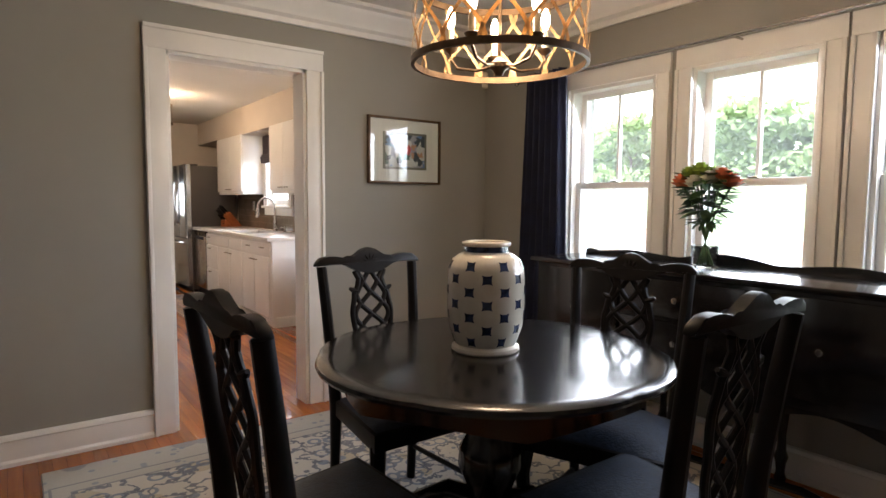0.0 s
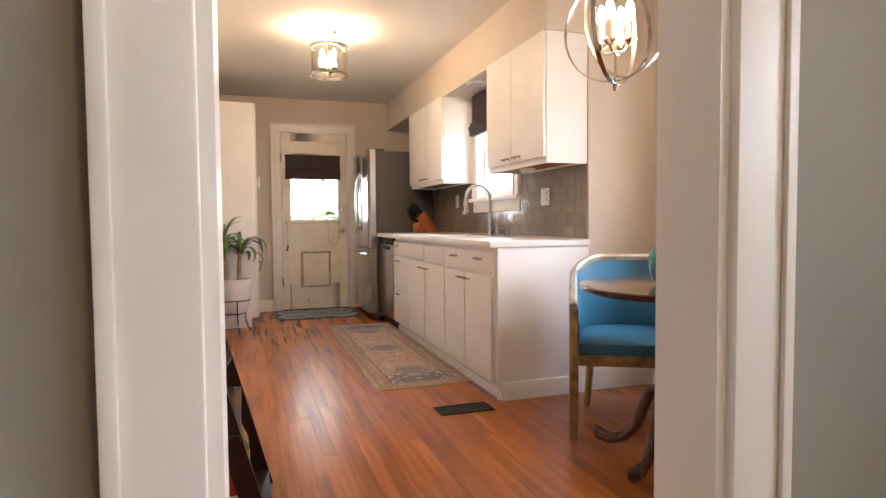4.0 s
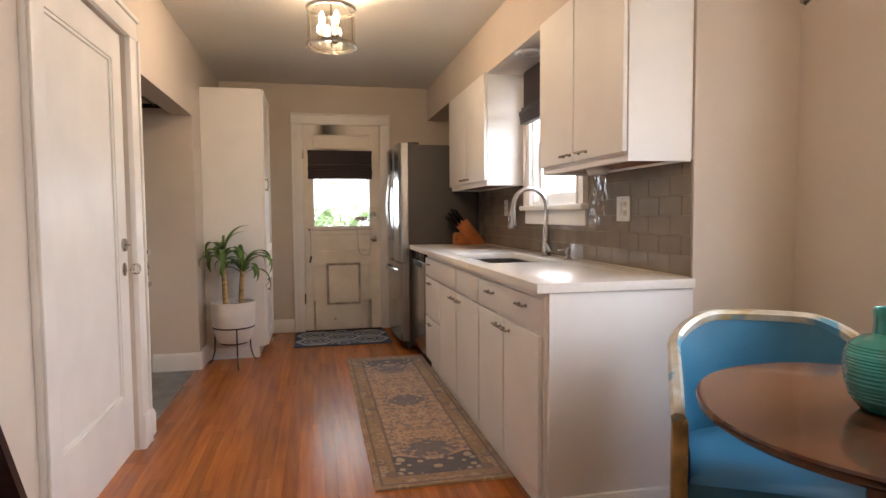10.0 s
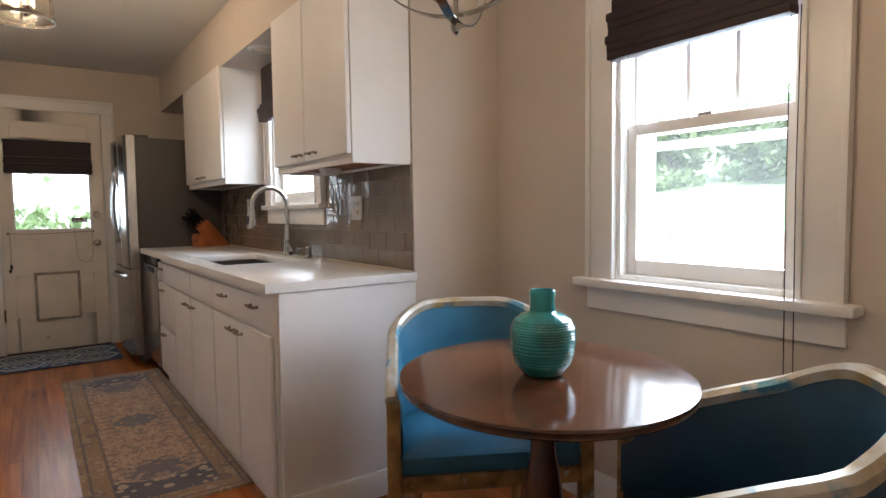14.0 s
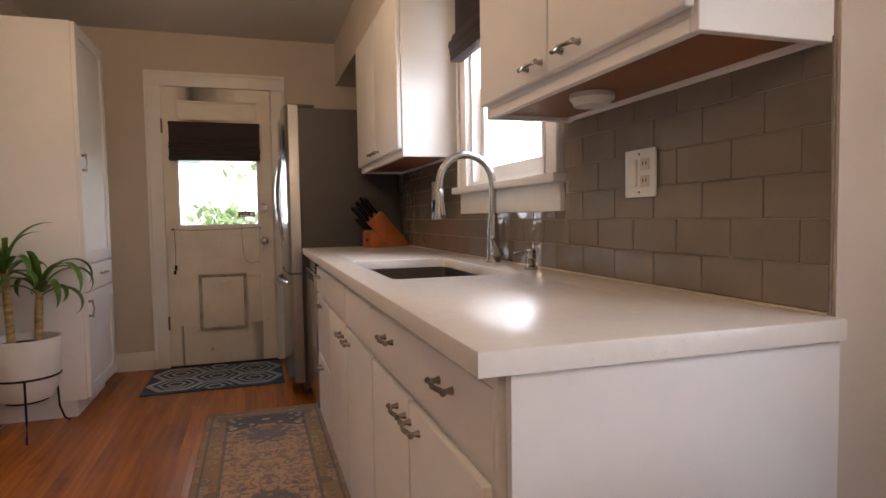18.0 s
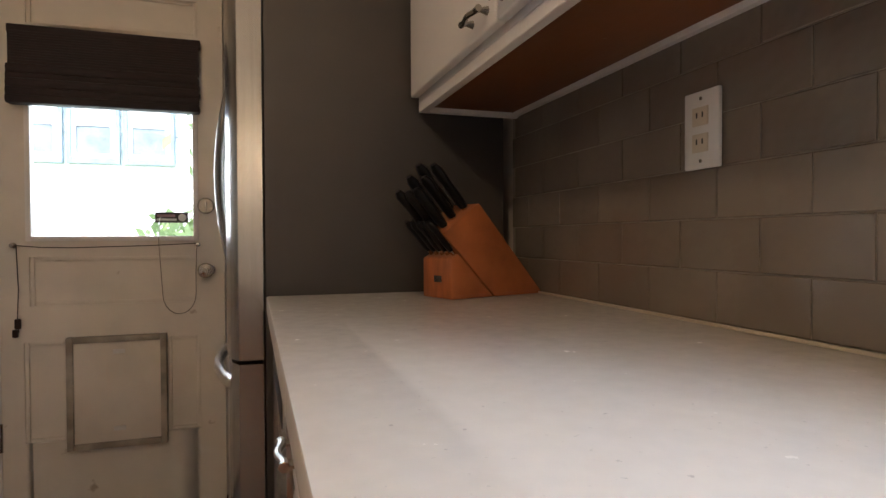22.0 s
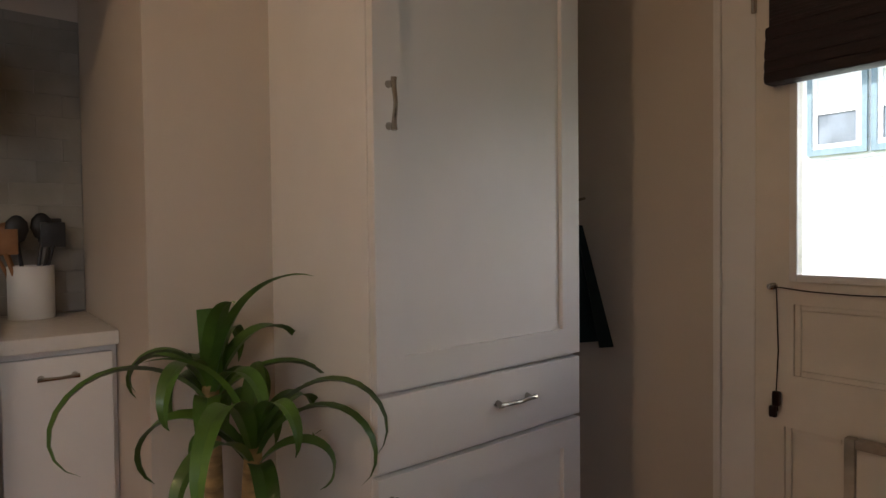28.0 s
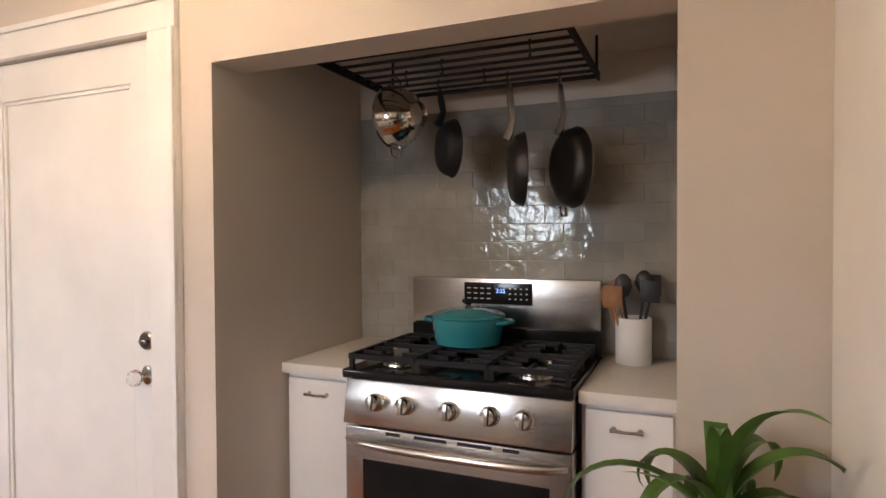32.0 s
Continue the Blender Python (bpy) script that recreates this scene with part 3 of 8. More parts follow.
flap = part("pet_flap_frame", box(box(box(box(bmesh.new(), 3.735, 3.757, FY - 0.03, FY, 0.265, 0.675, bev=0.004), 4.043, 4.065, FY - 0.03, FY, 0.265, 0.675, bev=0.004), 3.757, 4.043, FY - 0.03, FY, 0.653, 0.675, bev=0.004), 3.757, 4.043, FY - 0.03, FY, 0.265, 0.287, bev=0.004), mat("dusty_grey_flap_frame", (0.40, 0.35, 0.28), 0.6, var=0.2, scale=12), d, "dusty grey pet flap frame")
part("pet_flap", B(3.757, 4.043, FY - 0.02, FY - 0.006, 0.287, 0.653, bev=0.003), M["door_old"], d)
for z in (0.335, 0.618):
    part("latch", B(3.885, 3.925, FY - 0.027, FY - 0.02, z - 0.008, z + 0.008, bev=0.002), M["white_plastic"], flap)
knob_set(d, "y", FY, -1, 4.205, 0.909, crystal=False)
deadbolt(d, "y", FY, -1, 4.205, 1.155)
for z in (0.33, 1.745):
    part("hinge", TU([(3.528, FY - 0.006, z - 0.05), (3.528, FY - 0.006, z + 0.05)], 0.007), M["nickel"], d)
struct("threshold", B(3.525, 4.275, YB - 0.05, YB + 0.16, 0.0, 0.014, bev=0.004), M["espresso"], "dark wooden door threshold", "threshold")
bm = bmesh.new()
box(bm, 3.518, 3.53, YB - 0.001, YB + 0.16, 0, 2.04), box(bm, 4.27, 4.282, YB - 0.001, YB + 0.16, 0, 2.04), box(bm, 3.53, 4.27, YB - 0.001, YB + 0.16, 2.024, 2.04)
struct("door_jamb_back", bm, M["trim"], "white painted back door jamb", "jamb")


def roman_shade(name, axis, face, out, a0, a1, z0, z1, folds, label):
    """A raised roman shade: a flat top and stacked folds at the bottom, on the plane face."""
    s = thing(name, 0, 0, 0, label, "window shade")

    def b3(bm, u, v, lo, hi, w0, w1, **k):
        p, q = sorted((face + out * w0, face + out * w1))
        return box(bm, *((u, v, p, q) if axis == "y" else (p, q, u, v)), lo, hi, **k)
    part("headrail", b3(bmesh.new(), a0, a1, z1 - 0.03, z1, 0.0, 0.035, bev=0.004), M["shade_brown"], s)
    bm = bmesh.new()
    n = 26
    zt = z0 + 0.028 * folds
    for i in range(n):
        lo = zt + (z1 - 0.02 - zt) * i / n
        hi = zt + (z1 - 0.02 - zt) * (i + 1) / n
        b3(bm, a0 + 0.004 + 0.0006 * (i % 2), a1 - 0.004 - 0.0006 * (i % 2), lo, hi + 0.004, 0.028 + 0.002 * (i % 2), 0.036 + 0.002 * (i % 2))
    part("flat_weave", bm, M["shade_brown"], s)
    for i in range(folds):
        z = z0 + 0.026 * i
        o = 0.035 + 0.012 * ((i * 7) % 3) / 2 + 0.01 * (folds - i) / folds
        part("fold", b3(bmesh.new(), a0 + 0.002 * (i % 3), a1 - 0.002 * ((i + 1) % 3), z, z + 0.034, 0.01, o + 0.02, bev=0.012), M["shade_brown"], s)
    return s


bsh = roman_shade("roman_shade", "y", FY, -1, 3.572, 4.192, 1.497, 1.775, 5, "dark brown woven roman shade half lowered on the back door")
part("cord", TU([(3.575, FY - 0.012, 1.008), (3.66, FY - 0.012, 1.0), (3.75, FY - 0.012, 0.998), (4.0, FY - 0.012, 1.004), (4.175, FY - 0.014, 1.012)], 0.0018, seg=6), M["espresso"], bsh, "thin dark cord stretched across the door")
part("cord", TU([(3.585, FY - 0.012, 1.008), (3.59, FY - 0.012, 0.85), (3.585, FY - 0.012, 0.74), (3.59, FY - 0.014, 0.70)], 0.0016, seg=6), M["espresso"], bsh, "thin dark hanging cord")
part("tassel", B(3.579, 3.597, FY - 0.026, FY - 0.008, 0.713, 0.75, bev=0.006), M["espresso"], bsh)
part("tassel", B(3.571, 3.589, FY - 0.024, FY - 0.008, 0.683, 0.7125, bev=0.006), M["espresso"], bsh)
loop = [(4.172, FY - 0.012, 1.005), (4.168, FY - 0.012, 0.9)] + [(4.11 + 0.058 * math.cos(a), FY - 0.012, 0.82 - 0.075 * math.sin(a)) for a in [math.pi * i / 10 for i in range(11)]] + [(4.046, FY - 0.012, 0.92), (4.04, FY - 0.012, 1.02), (4.046, FY - 0.012, 1.11)]
part("bead_cord", TU(loop, 0.0014, seg=6), M["nickel"], bsh, "thin metal bead cord loop")
for x in (3.575, 4.176):
    part("cord_hook", LA([(0.009, 0), (0.009, 0.008), (0.004, 0.012), (0.004, 0.02), (0.008, 0.024), (0, 0.026)], seg=12), M["nickel"], d, "small metal cord hook", at=pose(x, FY, 1.008, 90, 0, 0))
lab = thing("window_sticker", 0, 0, 0, "small dark security sticker on the back door window", "sticker")
part("backing", B(4.025, 4.14, FY + 0.012, FY + 0.0165, 1.09, 1.13), mat("dark_sticker", (0.06, 0.05, 0.05), 0.5), lab)
part("text_bar", B(4.032, 4.10, FY + 0.011, FY + 0.012, 1.098, 1.106), M["white_plastic"], lab)
part("text_bar", B(4.032, 4.095, FY + 0.011, FY + 0.012, 1.112, 1.122), mat("sticker_pink", (0.45, 0.28, 0.30), 0.5), lab)
part("emblem", shift(LA([(0.014, 0), (0.014, 0.001), (0, 0.001)], seg=20), pose(4.12, FY + 0.012, 1.11, 90)), M["white_plastic"], lab)


def sash_window(name, axis, face, out, a0, a1, z0, z1, label, mid=None, grid=0, depth=0.1, apron=True, w=0.1, stool=0.045, head=0.11, sill_over=0.04, skip=(), glass=None):
    """A double-hung window in a wall hole: casing, stool, apron, two sashes and panes. out points into the room."""
    s = tagged(new(name), label, "window", kind="structure")
    mid = mid or (z0 + z1) / 2

    def b3(bm, u, v, lo, hi, w0, w1, **k):
        p, q = sorted((face + out * w0, face + out * w1))
        return box(bm, *((u, v, p, q) if axis == "y" else (p, q, u, v)), lo, hi, **k)
    fr = bmesh.new()
    for u, v, lo, hi in ((a0, a0 + 0.02, z0, z1), (a1 - 0.02, a1, z0, z1), (a0 + 0.02, a1 - 0.02, z1 - 0.02, z1), (a0 + 0.02, a1 - 0.02, z0, z0 + 0.02)):
        b3(fr, u, v, lo, hi, -0.16, 0.004)
    part("window_frame", fr, M["trim"], s)
    for nm, u, v, lo, hi in (("casing_side", a0 - w, a0, z0, z1), ("casing_side", a1, a1 + w, z0, z1), ("casing_head", a0 - w, a1 + w, z1, z1 + head)):
        if nm + ("0" if u < a0 and nm == "casing_side" else "1") in skip:
            continue
        bm = b3(bmesh.new(), u, v, lo, hi, 0.0, 0.02, bev=0.004)
        if nm == "casing_side":
            e = (u, u + 0.02) if u < a0 else (v - 0.02, v)
            i = (v - 0.016, v) if u < a0 else (u, u + 0.016)
            b3(bm, *e, lo, hi, 0.02, 0.032, bev=0.005)
            b3(bm, *i, lo, hi, 0.02, 0.027, bev=0.003)
        part(nm, bm, M["trim"], s)
    if stool:
        part("window_sill", b3(bmesh.new(), a0 - w - sill_over, a1 + w + sill_over, z0 - 0.028, z0 + 0.002, -0.06, stool + 0.02, bev=0.009), M["trim"], s)
    if apron:
        part("apron", b3(bmesh.new(), a0 - w, a1 + w, z0 - 0.115, z0 - 0.028, 0.0, 0.018, bev=0.004), M["trim"], s)
    i0, i1 = a0 + 0.02, a1 - 0.02
    for nm, lo, hi, w0, w1, bot in (("upper_sash", mid - 0.02, z1 - 0.02, -0.11, -0.075, 0.035), ("lower_sash", z0 + 0.02, mid + 0.02, -0.07, -0.035, 0.055)):
        bm = bmesh.new()
        sw = 0.038
        b3(bm, i0, i0 + sw, lo, hi, w0, w1, bev=0.004), b3(bm, i1 - sw, i1, lo, hi, w0, w1, bev=0.004)
        b3(bm, i0 + sw, i1 - sw, lo, lo + bot, w0, w1, bev=0.004), b3(bm, i0 + sw, i1 - sw, hi - 0.038, hi, w0, w1, bev=0.004)
        sash = part(nm, bm, M["trim"], s)
        if grid and nm == "upper_sash":
            for g in range(1, grid + 1):
                c = i0 + sw + (i1 - i0 - 2 * sw) * g / (grid + 1)
                part("muntin", b3(bmesh.new(), c - 0.009, c + 0.009, lo + bot, hi - 0.038, w0 + 0.006, w1 - 0.004, bev=0.003), M["trim"], sash)
        pn = part("pane", b3(bmesh.new(), i0 + sw, i1 - sw, lo + bot, hi - 0.038, (w0 + w1) / 2 - 0.002, (w0 + w1) / 2 + 0.002), glass or M["pane"], sash)
        pn.visible_shadow = False
    bm = b3(bmesh.new(), (a0 + a1) / 2 - 0.025, (a0 + a1) / 2 + 0.025, mid + 0.02, mid + 0.03, -0.06, -0.035, bev=0.003)
    part("sash_lock", bm, M["nickel"], s)
    return s


sash_window("window_nook", "x", XN, -1, 5.42, 6.05, 0.885, 2.12, "white double-hung nook window with deep casing", mid=1.425, grid=2, w=0.125, sill_over=0.035, glass=M["pane_hazed"])
nw = bpy.data.objects["window_nook"]
bm = bmesh.new()
for a_, b_, lo_, hi_ in ((5.442, 5.475, 0.91, 2.09), (5.995, 6.028, 0.91, 2.09), (5.475, 5.995, 0.91, 0.945), (5.475, 5.995, 1.355, 1.385), (5.475, 5.995, 2.055, 2.09)):
    box(bm, XN + 0.135, XN + 0.152, a_, b_, lo_, hi_, bev=0.003)
part("storm_frame", bm, M["white_plastic"], nw, "thin white storm window frame")
nsh = roman_shade("roman_shade", "x", XN - 0.022, -1, 5.42, 6.035, 1.66, 2.10, 6, "dark brown woven roman shade raised over the nook window")
for y, z in ((5.43, 0.64), (5.405, 0.60)):
    part("cord", TU([(XN - 0.06, y, 1.68), (XN - 0.058, y + 0.004, 1.2), (XN - 0.06, y - 0.002, z)], 0.0014, seg=6), M["espresso"], nsh, "thin dark hanging cord")
sash_window("window_sink", "x", XR, -1, 7.70, 8.40, 1.195, 2.04, "small white double-hung window above the sink", mid=1.60, w=0.105, stool=0.035, head=0.03, sill_over=0.022, apron=True)
roman_shade("roman_shade", "x", XR - 0.03, -1, 7.695, 8.405, 1.72, 2.06, 4, "dark brown woven roman shade raised over the sink window")
for k, (a, b) in enumerate(DW):
    sash_window("window_dining_%d" % (k + 1), "x", XE, -1, a, b, 0.74, 1.95, "white double-hung dining room window with muntins", mid=1.36, grid=1, w=0.095, head=0.10, sill_over=0.0, stool=0.03, glass=M["pane_hazed"])

# ---- base cabinets along the counter wall ----
CF = 4.445    # cabinet box front
FACE = 4.425  # door and drawer faces


def pull(parent, axis, face, out, a, z, length=0.085, vertical=False):
    """A small cast bar pull with two posts."""
    h = bmesh.new()
    n = 9
    pts = []
    for i in range(n):
        u = -1 + 2 * i / (n - 1)
        pts.append((u * length / 2, 0.021 + 0.003 * math.cos(u * 4)))
    rad = [0.0045 + 0.002 * (abs(i - (n - 1) / 2) / (n / 2)) ** 2 for i in range(n)]

    def P(u, w, dz=0):
        c = face + out * w
        if vertical:
            return (c, a, z + u) if axis == "x" else (a, c, z + u)
        return (c, a + u, z + dz) if axis == "x" else (a + u, c, z + dz)
    tube(h, [P(u, w) for u, w in pts], rad, seg=8)
    for s in (-1, 1):
        tube(h, [P(s * length * 0.4, 0), P(s * length * 0.4, 0.012), P(s * length * 0.4, 0.021)], [0.008, 0.0045, 0.005], seg=8)
    return part("handle", h, M["nickel"], parent, "cast brushed nickel pull")


def base_unit(name, y0, y1, label, fronts, sink=False, askew=None):
    """fronts: (kind, y0, y1, z0, z1, pulls at (y, z))."""
    u = thing(name, 4.75, (y0 + y1) / 2, 0, label, "cabinet", group="base cabinets")
    inv = Matrix.Translation((-4.75, -(y0 + y1) / 2, 0))
    body = box(bmesh.new(), CF, XR - 0.005, y0 + 0.0008, y1 - 0.0008, 0.09, 0.62 if sink else 0.857)
    part("body", shift(body, inv), M["cab"], u)
    if sink:
        part("front_rail", shift(B(CF, CF + 0.02, y0 + 0.0008, y1 - 0.0008, 0.6205, 0.857), inv), M["cab"], u)
    part("toe_kick", shift(B(CF + 0.05, XR - 0.01, y0 + 0.0008, y1 - 0.0008, 0, 0.089), inv), M["cab"], u)
    for kind, a, b, lo, hi, pulls in fronts:
        f = part(kind, shift(B(FACE, CF - 0.0015, a + 0.003, b - 0.003, lo, hi, bev=0.0085, seg=2), inv), M["cab"], u)
        for yy, zz in pulls:
            h = pull(f, "x", FACE, -1, yy, zz)
            h.data.transform(inv)
        if (a, lo) == askew:
            f.matrix_basis = Matrix.Translation((-0.003, 0, 0)) @ Matrix.Translation(inv @ Vector((CF, b, lo))) @ Matrix.Rotation(radians(1.3), 4, "Z") @ Matrix.Translation(-(inv @ Vector((CF, b, lo))))
    return u


base_unit("base_cabinet", 6.725, 7.55, "white base cabinet with a wide drawer and two doors",
          [("drawer", 6.735, 7.545, 0.705, 0.832, [(6.93, 0.785), (7.33, 0.785)]),
           ("door", 6.735, 7.152, 0.095, 0.695, [(7.10, 0.655)]), ("door", 7.156, 7.545, 0.095, 0.695, [(7.21, 0.655)])], askew=(6.735, 0.705))
base_unit("base_cabinet", 7.55, 8.035, "white sink base cabinet with a plain false drawer front",
          [("drawer_front", 7.553, 8.03, 0.705, 0.832, []), ("door", 7.553, 8.03, 0.095, 0.695, [(7.965, 0.65)])], sink=True)
base_unit("base_cabinet", 8.035, 9.005, "white base cabinet with drawers and a door slightly ajar",
          [("drawer", 8.04, 9.0, 0.705, 0.832, [(8.86, 0.79)]), ("door", 8.04, 8.50, 0.095, 0.695, [(8.11, 0.65)]),
           ("drawer", 8.505, 9.0, 0.41, 0.695, [(8.82, 0.655)]), ("drawer", 8.505, 9.0, 0.095, 0.40, [(8.82, 0.36)])], sink=True)
tagged(solid("cabinet_end_panel", B(CF + 0.01, XR - 0.002, 6.705, 6.7235, 0.0, 0.857, bev=0.002), M["cab"], "white painted end panel of the base cabinets", "panel"))
solid("end_panel_baseboard", sweep(bmesh.new(), [(0, 0), (0.02, 0), (0.02, 0.085), (0.014, 0.1), (0, 0.1)], (CF + 0.03, 6.7045, 0), (XR + 0.003, 6.7045, 0), (0, -1, 0)), M["trim"], "white baseboard under the cabinet end panel", "baseboard")
solid("toe_strip", B(CF + 0.02, CF + 0.049, 6.70, 9.0, 0.0, 0.06, bev=0.006), M["trim"], "white strip along the foot of the cabinets", "trim")

# dishwasher
dw = thing("dishwasher", 4.75, 9.305, 0, "stainless steel dishwasher under the worktop", "dishwasher")
inv = Matrix.Translation((-4.75, -9.305, 0))
part("body", shift(B(CF, XR - 0.02, 9.01, 9.60, 0.09, 0.855), inv), M["dark"], dw)
door = part("door", shift(B(FACE - 0.008, CF - 0.001, 9.012, 9.598, 0.10, 0.79, bev=0.006), inv), M["steel"], dw)
part("control_strip", shift(B(FACE - 0.004, CF - 0.001, 9.012, 9.598, 0.795, 0.855, bev=0.004), inv), M["black_gloss"], dw)
part("pocket_handle", shift(B(FACE - 0.0095, FACE - 0.0078, 9.10, 9.51, 0.742, 0.782, bev=0.0006), inv), M["dark"], door, "dark recessed pocket handle")
part("kick_plate", shift(B(CF + 0.03, CF + 0.05, 9.012, 9.598, 0.0, 0.095), inv), M["dark"], dw)

# worktop with a cut-out for the sink
SK = (4.507, 4.893, 7.61, 8.362)
wt = thing("worktop", 4.72, 8.1, 0.858, "white speckled quartz worktop with a sink cut-out", "worktop")
bm = bmesh.new()
x0, x1, y0, y1 = 4.405, XR - 0.001, 6.695, 9.607
rows = []
g = [[(x0, y0), (SK[0], y0), (SK[1], y0), (x1, y0)], [(x0, SK[2]), (SK[0], SK[2]), (SK[1], SK[2]), (x1, SK[2])],
     [(x0, SK[3]), (SK[0], SK[3]), (SK[1], SK[3]), (x1, SK[3])], [(x0, y1), (SK[0], y1), (SK[1], y1), (x1, y1)]]
V = {(i, j, k): bm.verts.new((g[i][j][0] - 4.72, g[i][j][1] - 8.1, (0.002, 0.037)[k])) for i in range(4) for j in range(4) for k in (0, 1)}
for i in range(3):
    for j in range(3):
        if (i, j) != (1, 1):
            for k in (0, 1):
                bm.faces.new([V[i, j, k], V[i, j + 1, k], V[i + 1, j + 1, k], V[i + 1, j, k]])
edge = [(0, 0), (0, 1), (0, 2), (0, 3), (1, 3), (2, 3), (3, 3), (3, 2), (3, 1), (3, 0), (2, 0), (1, 0)]
for a, b in zip(edge, edge[1:] + edge[:1]):
    bm.faces.new([V[*a, 0], V[*b, 0], V[*b, 1], V[*a, 1]])
ring = [(1, 1), (1, 2), (2, 2), (2, 1)]
for a, b in zip(ring, ring[1:] + ring[:1]):
    bm.faces.new([V[*b, 0], V[*a, 0], V[*a, 1], V[*b, 1]])
bmesh.ops.recalc_face_normals(bm, faces=bm.faces)
vert_ring = [e for e in bm.edges if abs(e.verts[0].co.z - e.verts[1].co.z) > 0.02 and all(abs(v.co.x + 0.02) < 0.2 and abs(v.co.y + 0.114) < 0.39 for v in e.verts)]
bmesh.ops.bevel(bm, geom=vert_ring, offset=0.018, segments=4, profile=0.5, affect="EDGES")
top = [e for e in bm.edges if all(v.co.z > 0.036 for v in e.verts) and len(e.link_faces) == 2 and abs(e.link_faces[0].normal.dot(e.link_faces[1].normal)) < 0.5]
bmesh.ops.bevel(bm, geom=top, offset=0.004, segments=2, profile=0.5, affect="EDGES")
part("slab", bm, M["quartz"], wt)

sk = thing("sink", 4.70, 7.986, 0.86, "undermount stainless steel sink in the worktop", "sink")
bm = bmesh.new()
sx, sy = (SK[1] - SK[0]) / 2 + 0.004, (SK[3] - SK[2]) / 2 + 0.004


def rrect(hx, hy, r, z, n=5):
    pts = []
    for cx, cy, a0 in ((hx - r, hy - r, 0), (-hx + r, hy - r, 90), (-hx + r, -hy + r, 180), (hx - r, -hy + r, 270)):
        for i in range(n + 1):
            a = radians(a0 + 90 * i / n)
            pts.append((cx + r * math.cos(a), cy + r * math.sin(a), z))
    return pts


rings = [[bm.verts.new(p) for p in rrect(*q)] for q in ((sx + 0.015, sy + 0.015, 0.03, -0.002), (sx, sy, 0.014, -0.002), (sx, sy, 0.014, -0.20), (sx - 0.01, sy - 0.01, 0.014, -0.21), (0.05, 0.05, 0.03, -0.216))]
for a, b in zip(rings, rings[1:]):
    for i in range(len(a)):
        bm.faces.new((a[i], a[(i + 1) % len(a)], b[(i + 1) % len(a)], b[i]))
bm.faces.new(rings[-1])
part("basin", bm, mat("satin_sink_steel", (0.25, 0.235, 0.215), 0.3, 1.0, var=0.06, scale=4, bump=0.02, bscale=60, stretch=(1, 14, 1)), sk)
part("drain", LA([(0.045, -0.2155), (0.04, -0.210), (0.02, -0.213), (0, -0.214)], seg=24), M["chrome"], sk)

# faucet, soap pump
fa = thing("kitchen_faucet", 4.988, 8.045, 0.8955, "tall brushed nickel gooseneck faucet on the worktop", "faucet")
part("base", LA([(0.028, 0), (0.028, 0.006), (0.024, 0.012), (0.0235, 0.06), (0.022, 0.12), (0.017, 0.17), (0.0165, 0.175), (0, 0.175)], seg=28), M["steel"], fa)
arc = [(0, 0, 0.17), (0, 0, 0.27)] + [(-0.105 + 0.105 * math.cos(a), 0.0, 0.29 + 0.108 * math.sin(a)) for a in [radians(q) for q in range(0, 181, 12)]] + [(-0.212, 0, 0.272)]
part("spout", TU(arc, 0.0135, seg=16, up=(0, 1, 0)), M["steel"], fa)
hd = part("spray_head", LA([(0.0155, 0.0), (0.018, -0.01), (0.0185, -0.04), (0.0235, -0.082), (0.0275, -0.103), (0.025, -0.109), (0, -0.109)], seg=24, at=(-0.212, 0, 0.272)), M["steel"], fa)
part("spray_button", shift(B(-0.005, 0.005, -0.009, 0.009, -0.022, 0.022, bev=0.004), pose(-0.233, 0, 0.212)), M["black_gloss"], hd)
lv = part("lever", TU([(0, -0.02, 0.035), (-0.002, -0.045, 0.04), (-0.01, -0.06, 0.055), (-0.035, -0.075, 0.095)], [0.019, 0.019, 0.011, 0.007], seg=12), M["steel"], fa)
sp = thing("soap_pump", 4.98, 7.712, 0.8955, "small brushed nickel soap pump on the worktop", "soap dispenser")
part("body", LA([(0.023, 0), (0.023, 0.008), (0.013, 0.014), (0.012, 0.03), (0.016, 0.034), (0.0165, 0.06), (0.013, 0.065), (0, 0.066)], seg=22), M["nickel"], sp)
part("nozzle", TU([(0, 0, 0.052), (-0.03, 0.005, 0.055), (-0.055, 0.01, 0.051)], [0.006, 0.005, 0.004], seg=8), M["nickel"], sp)

# ---- wall cabinets ----
UF, UD = 4.77, 4.75


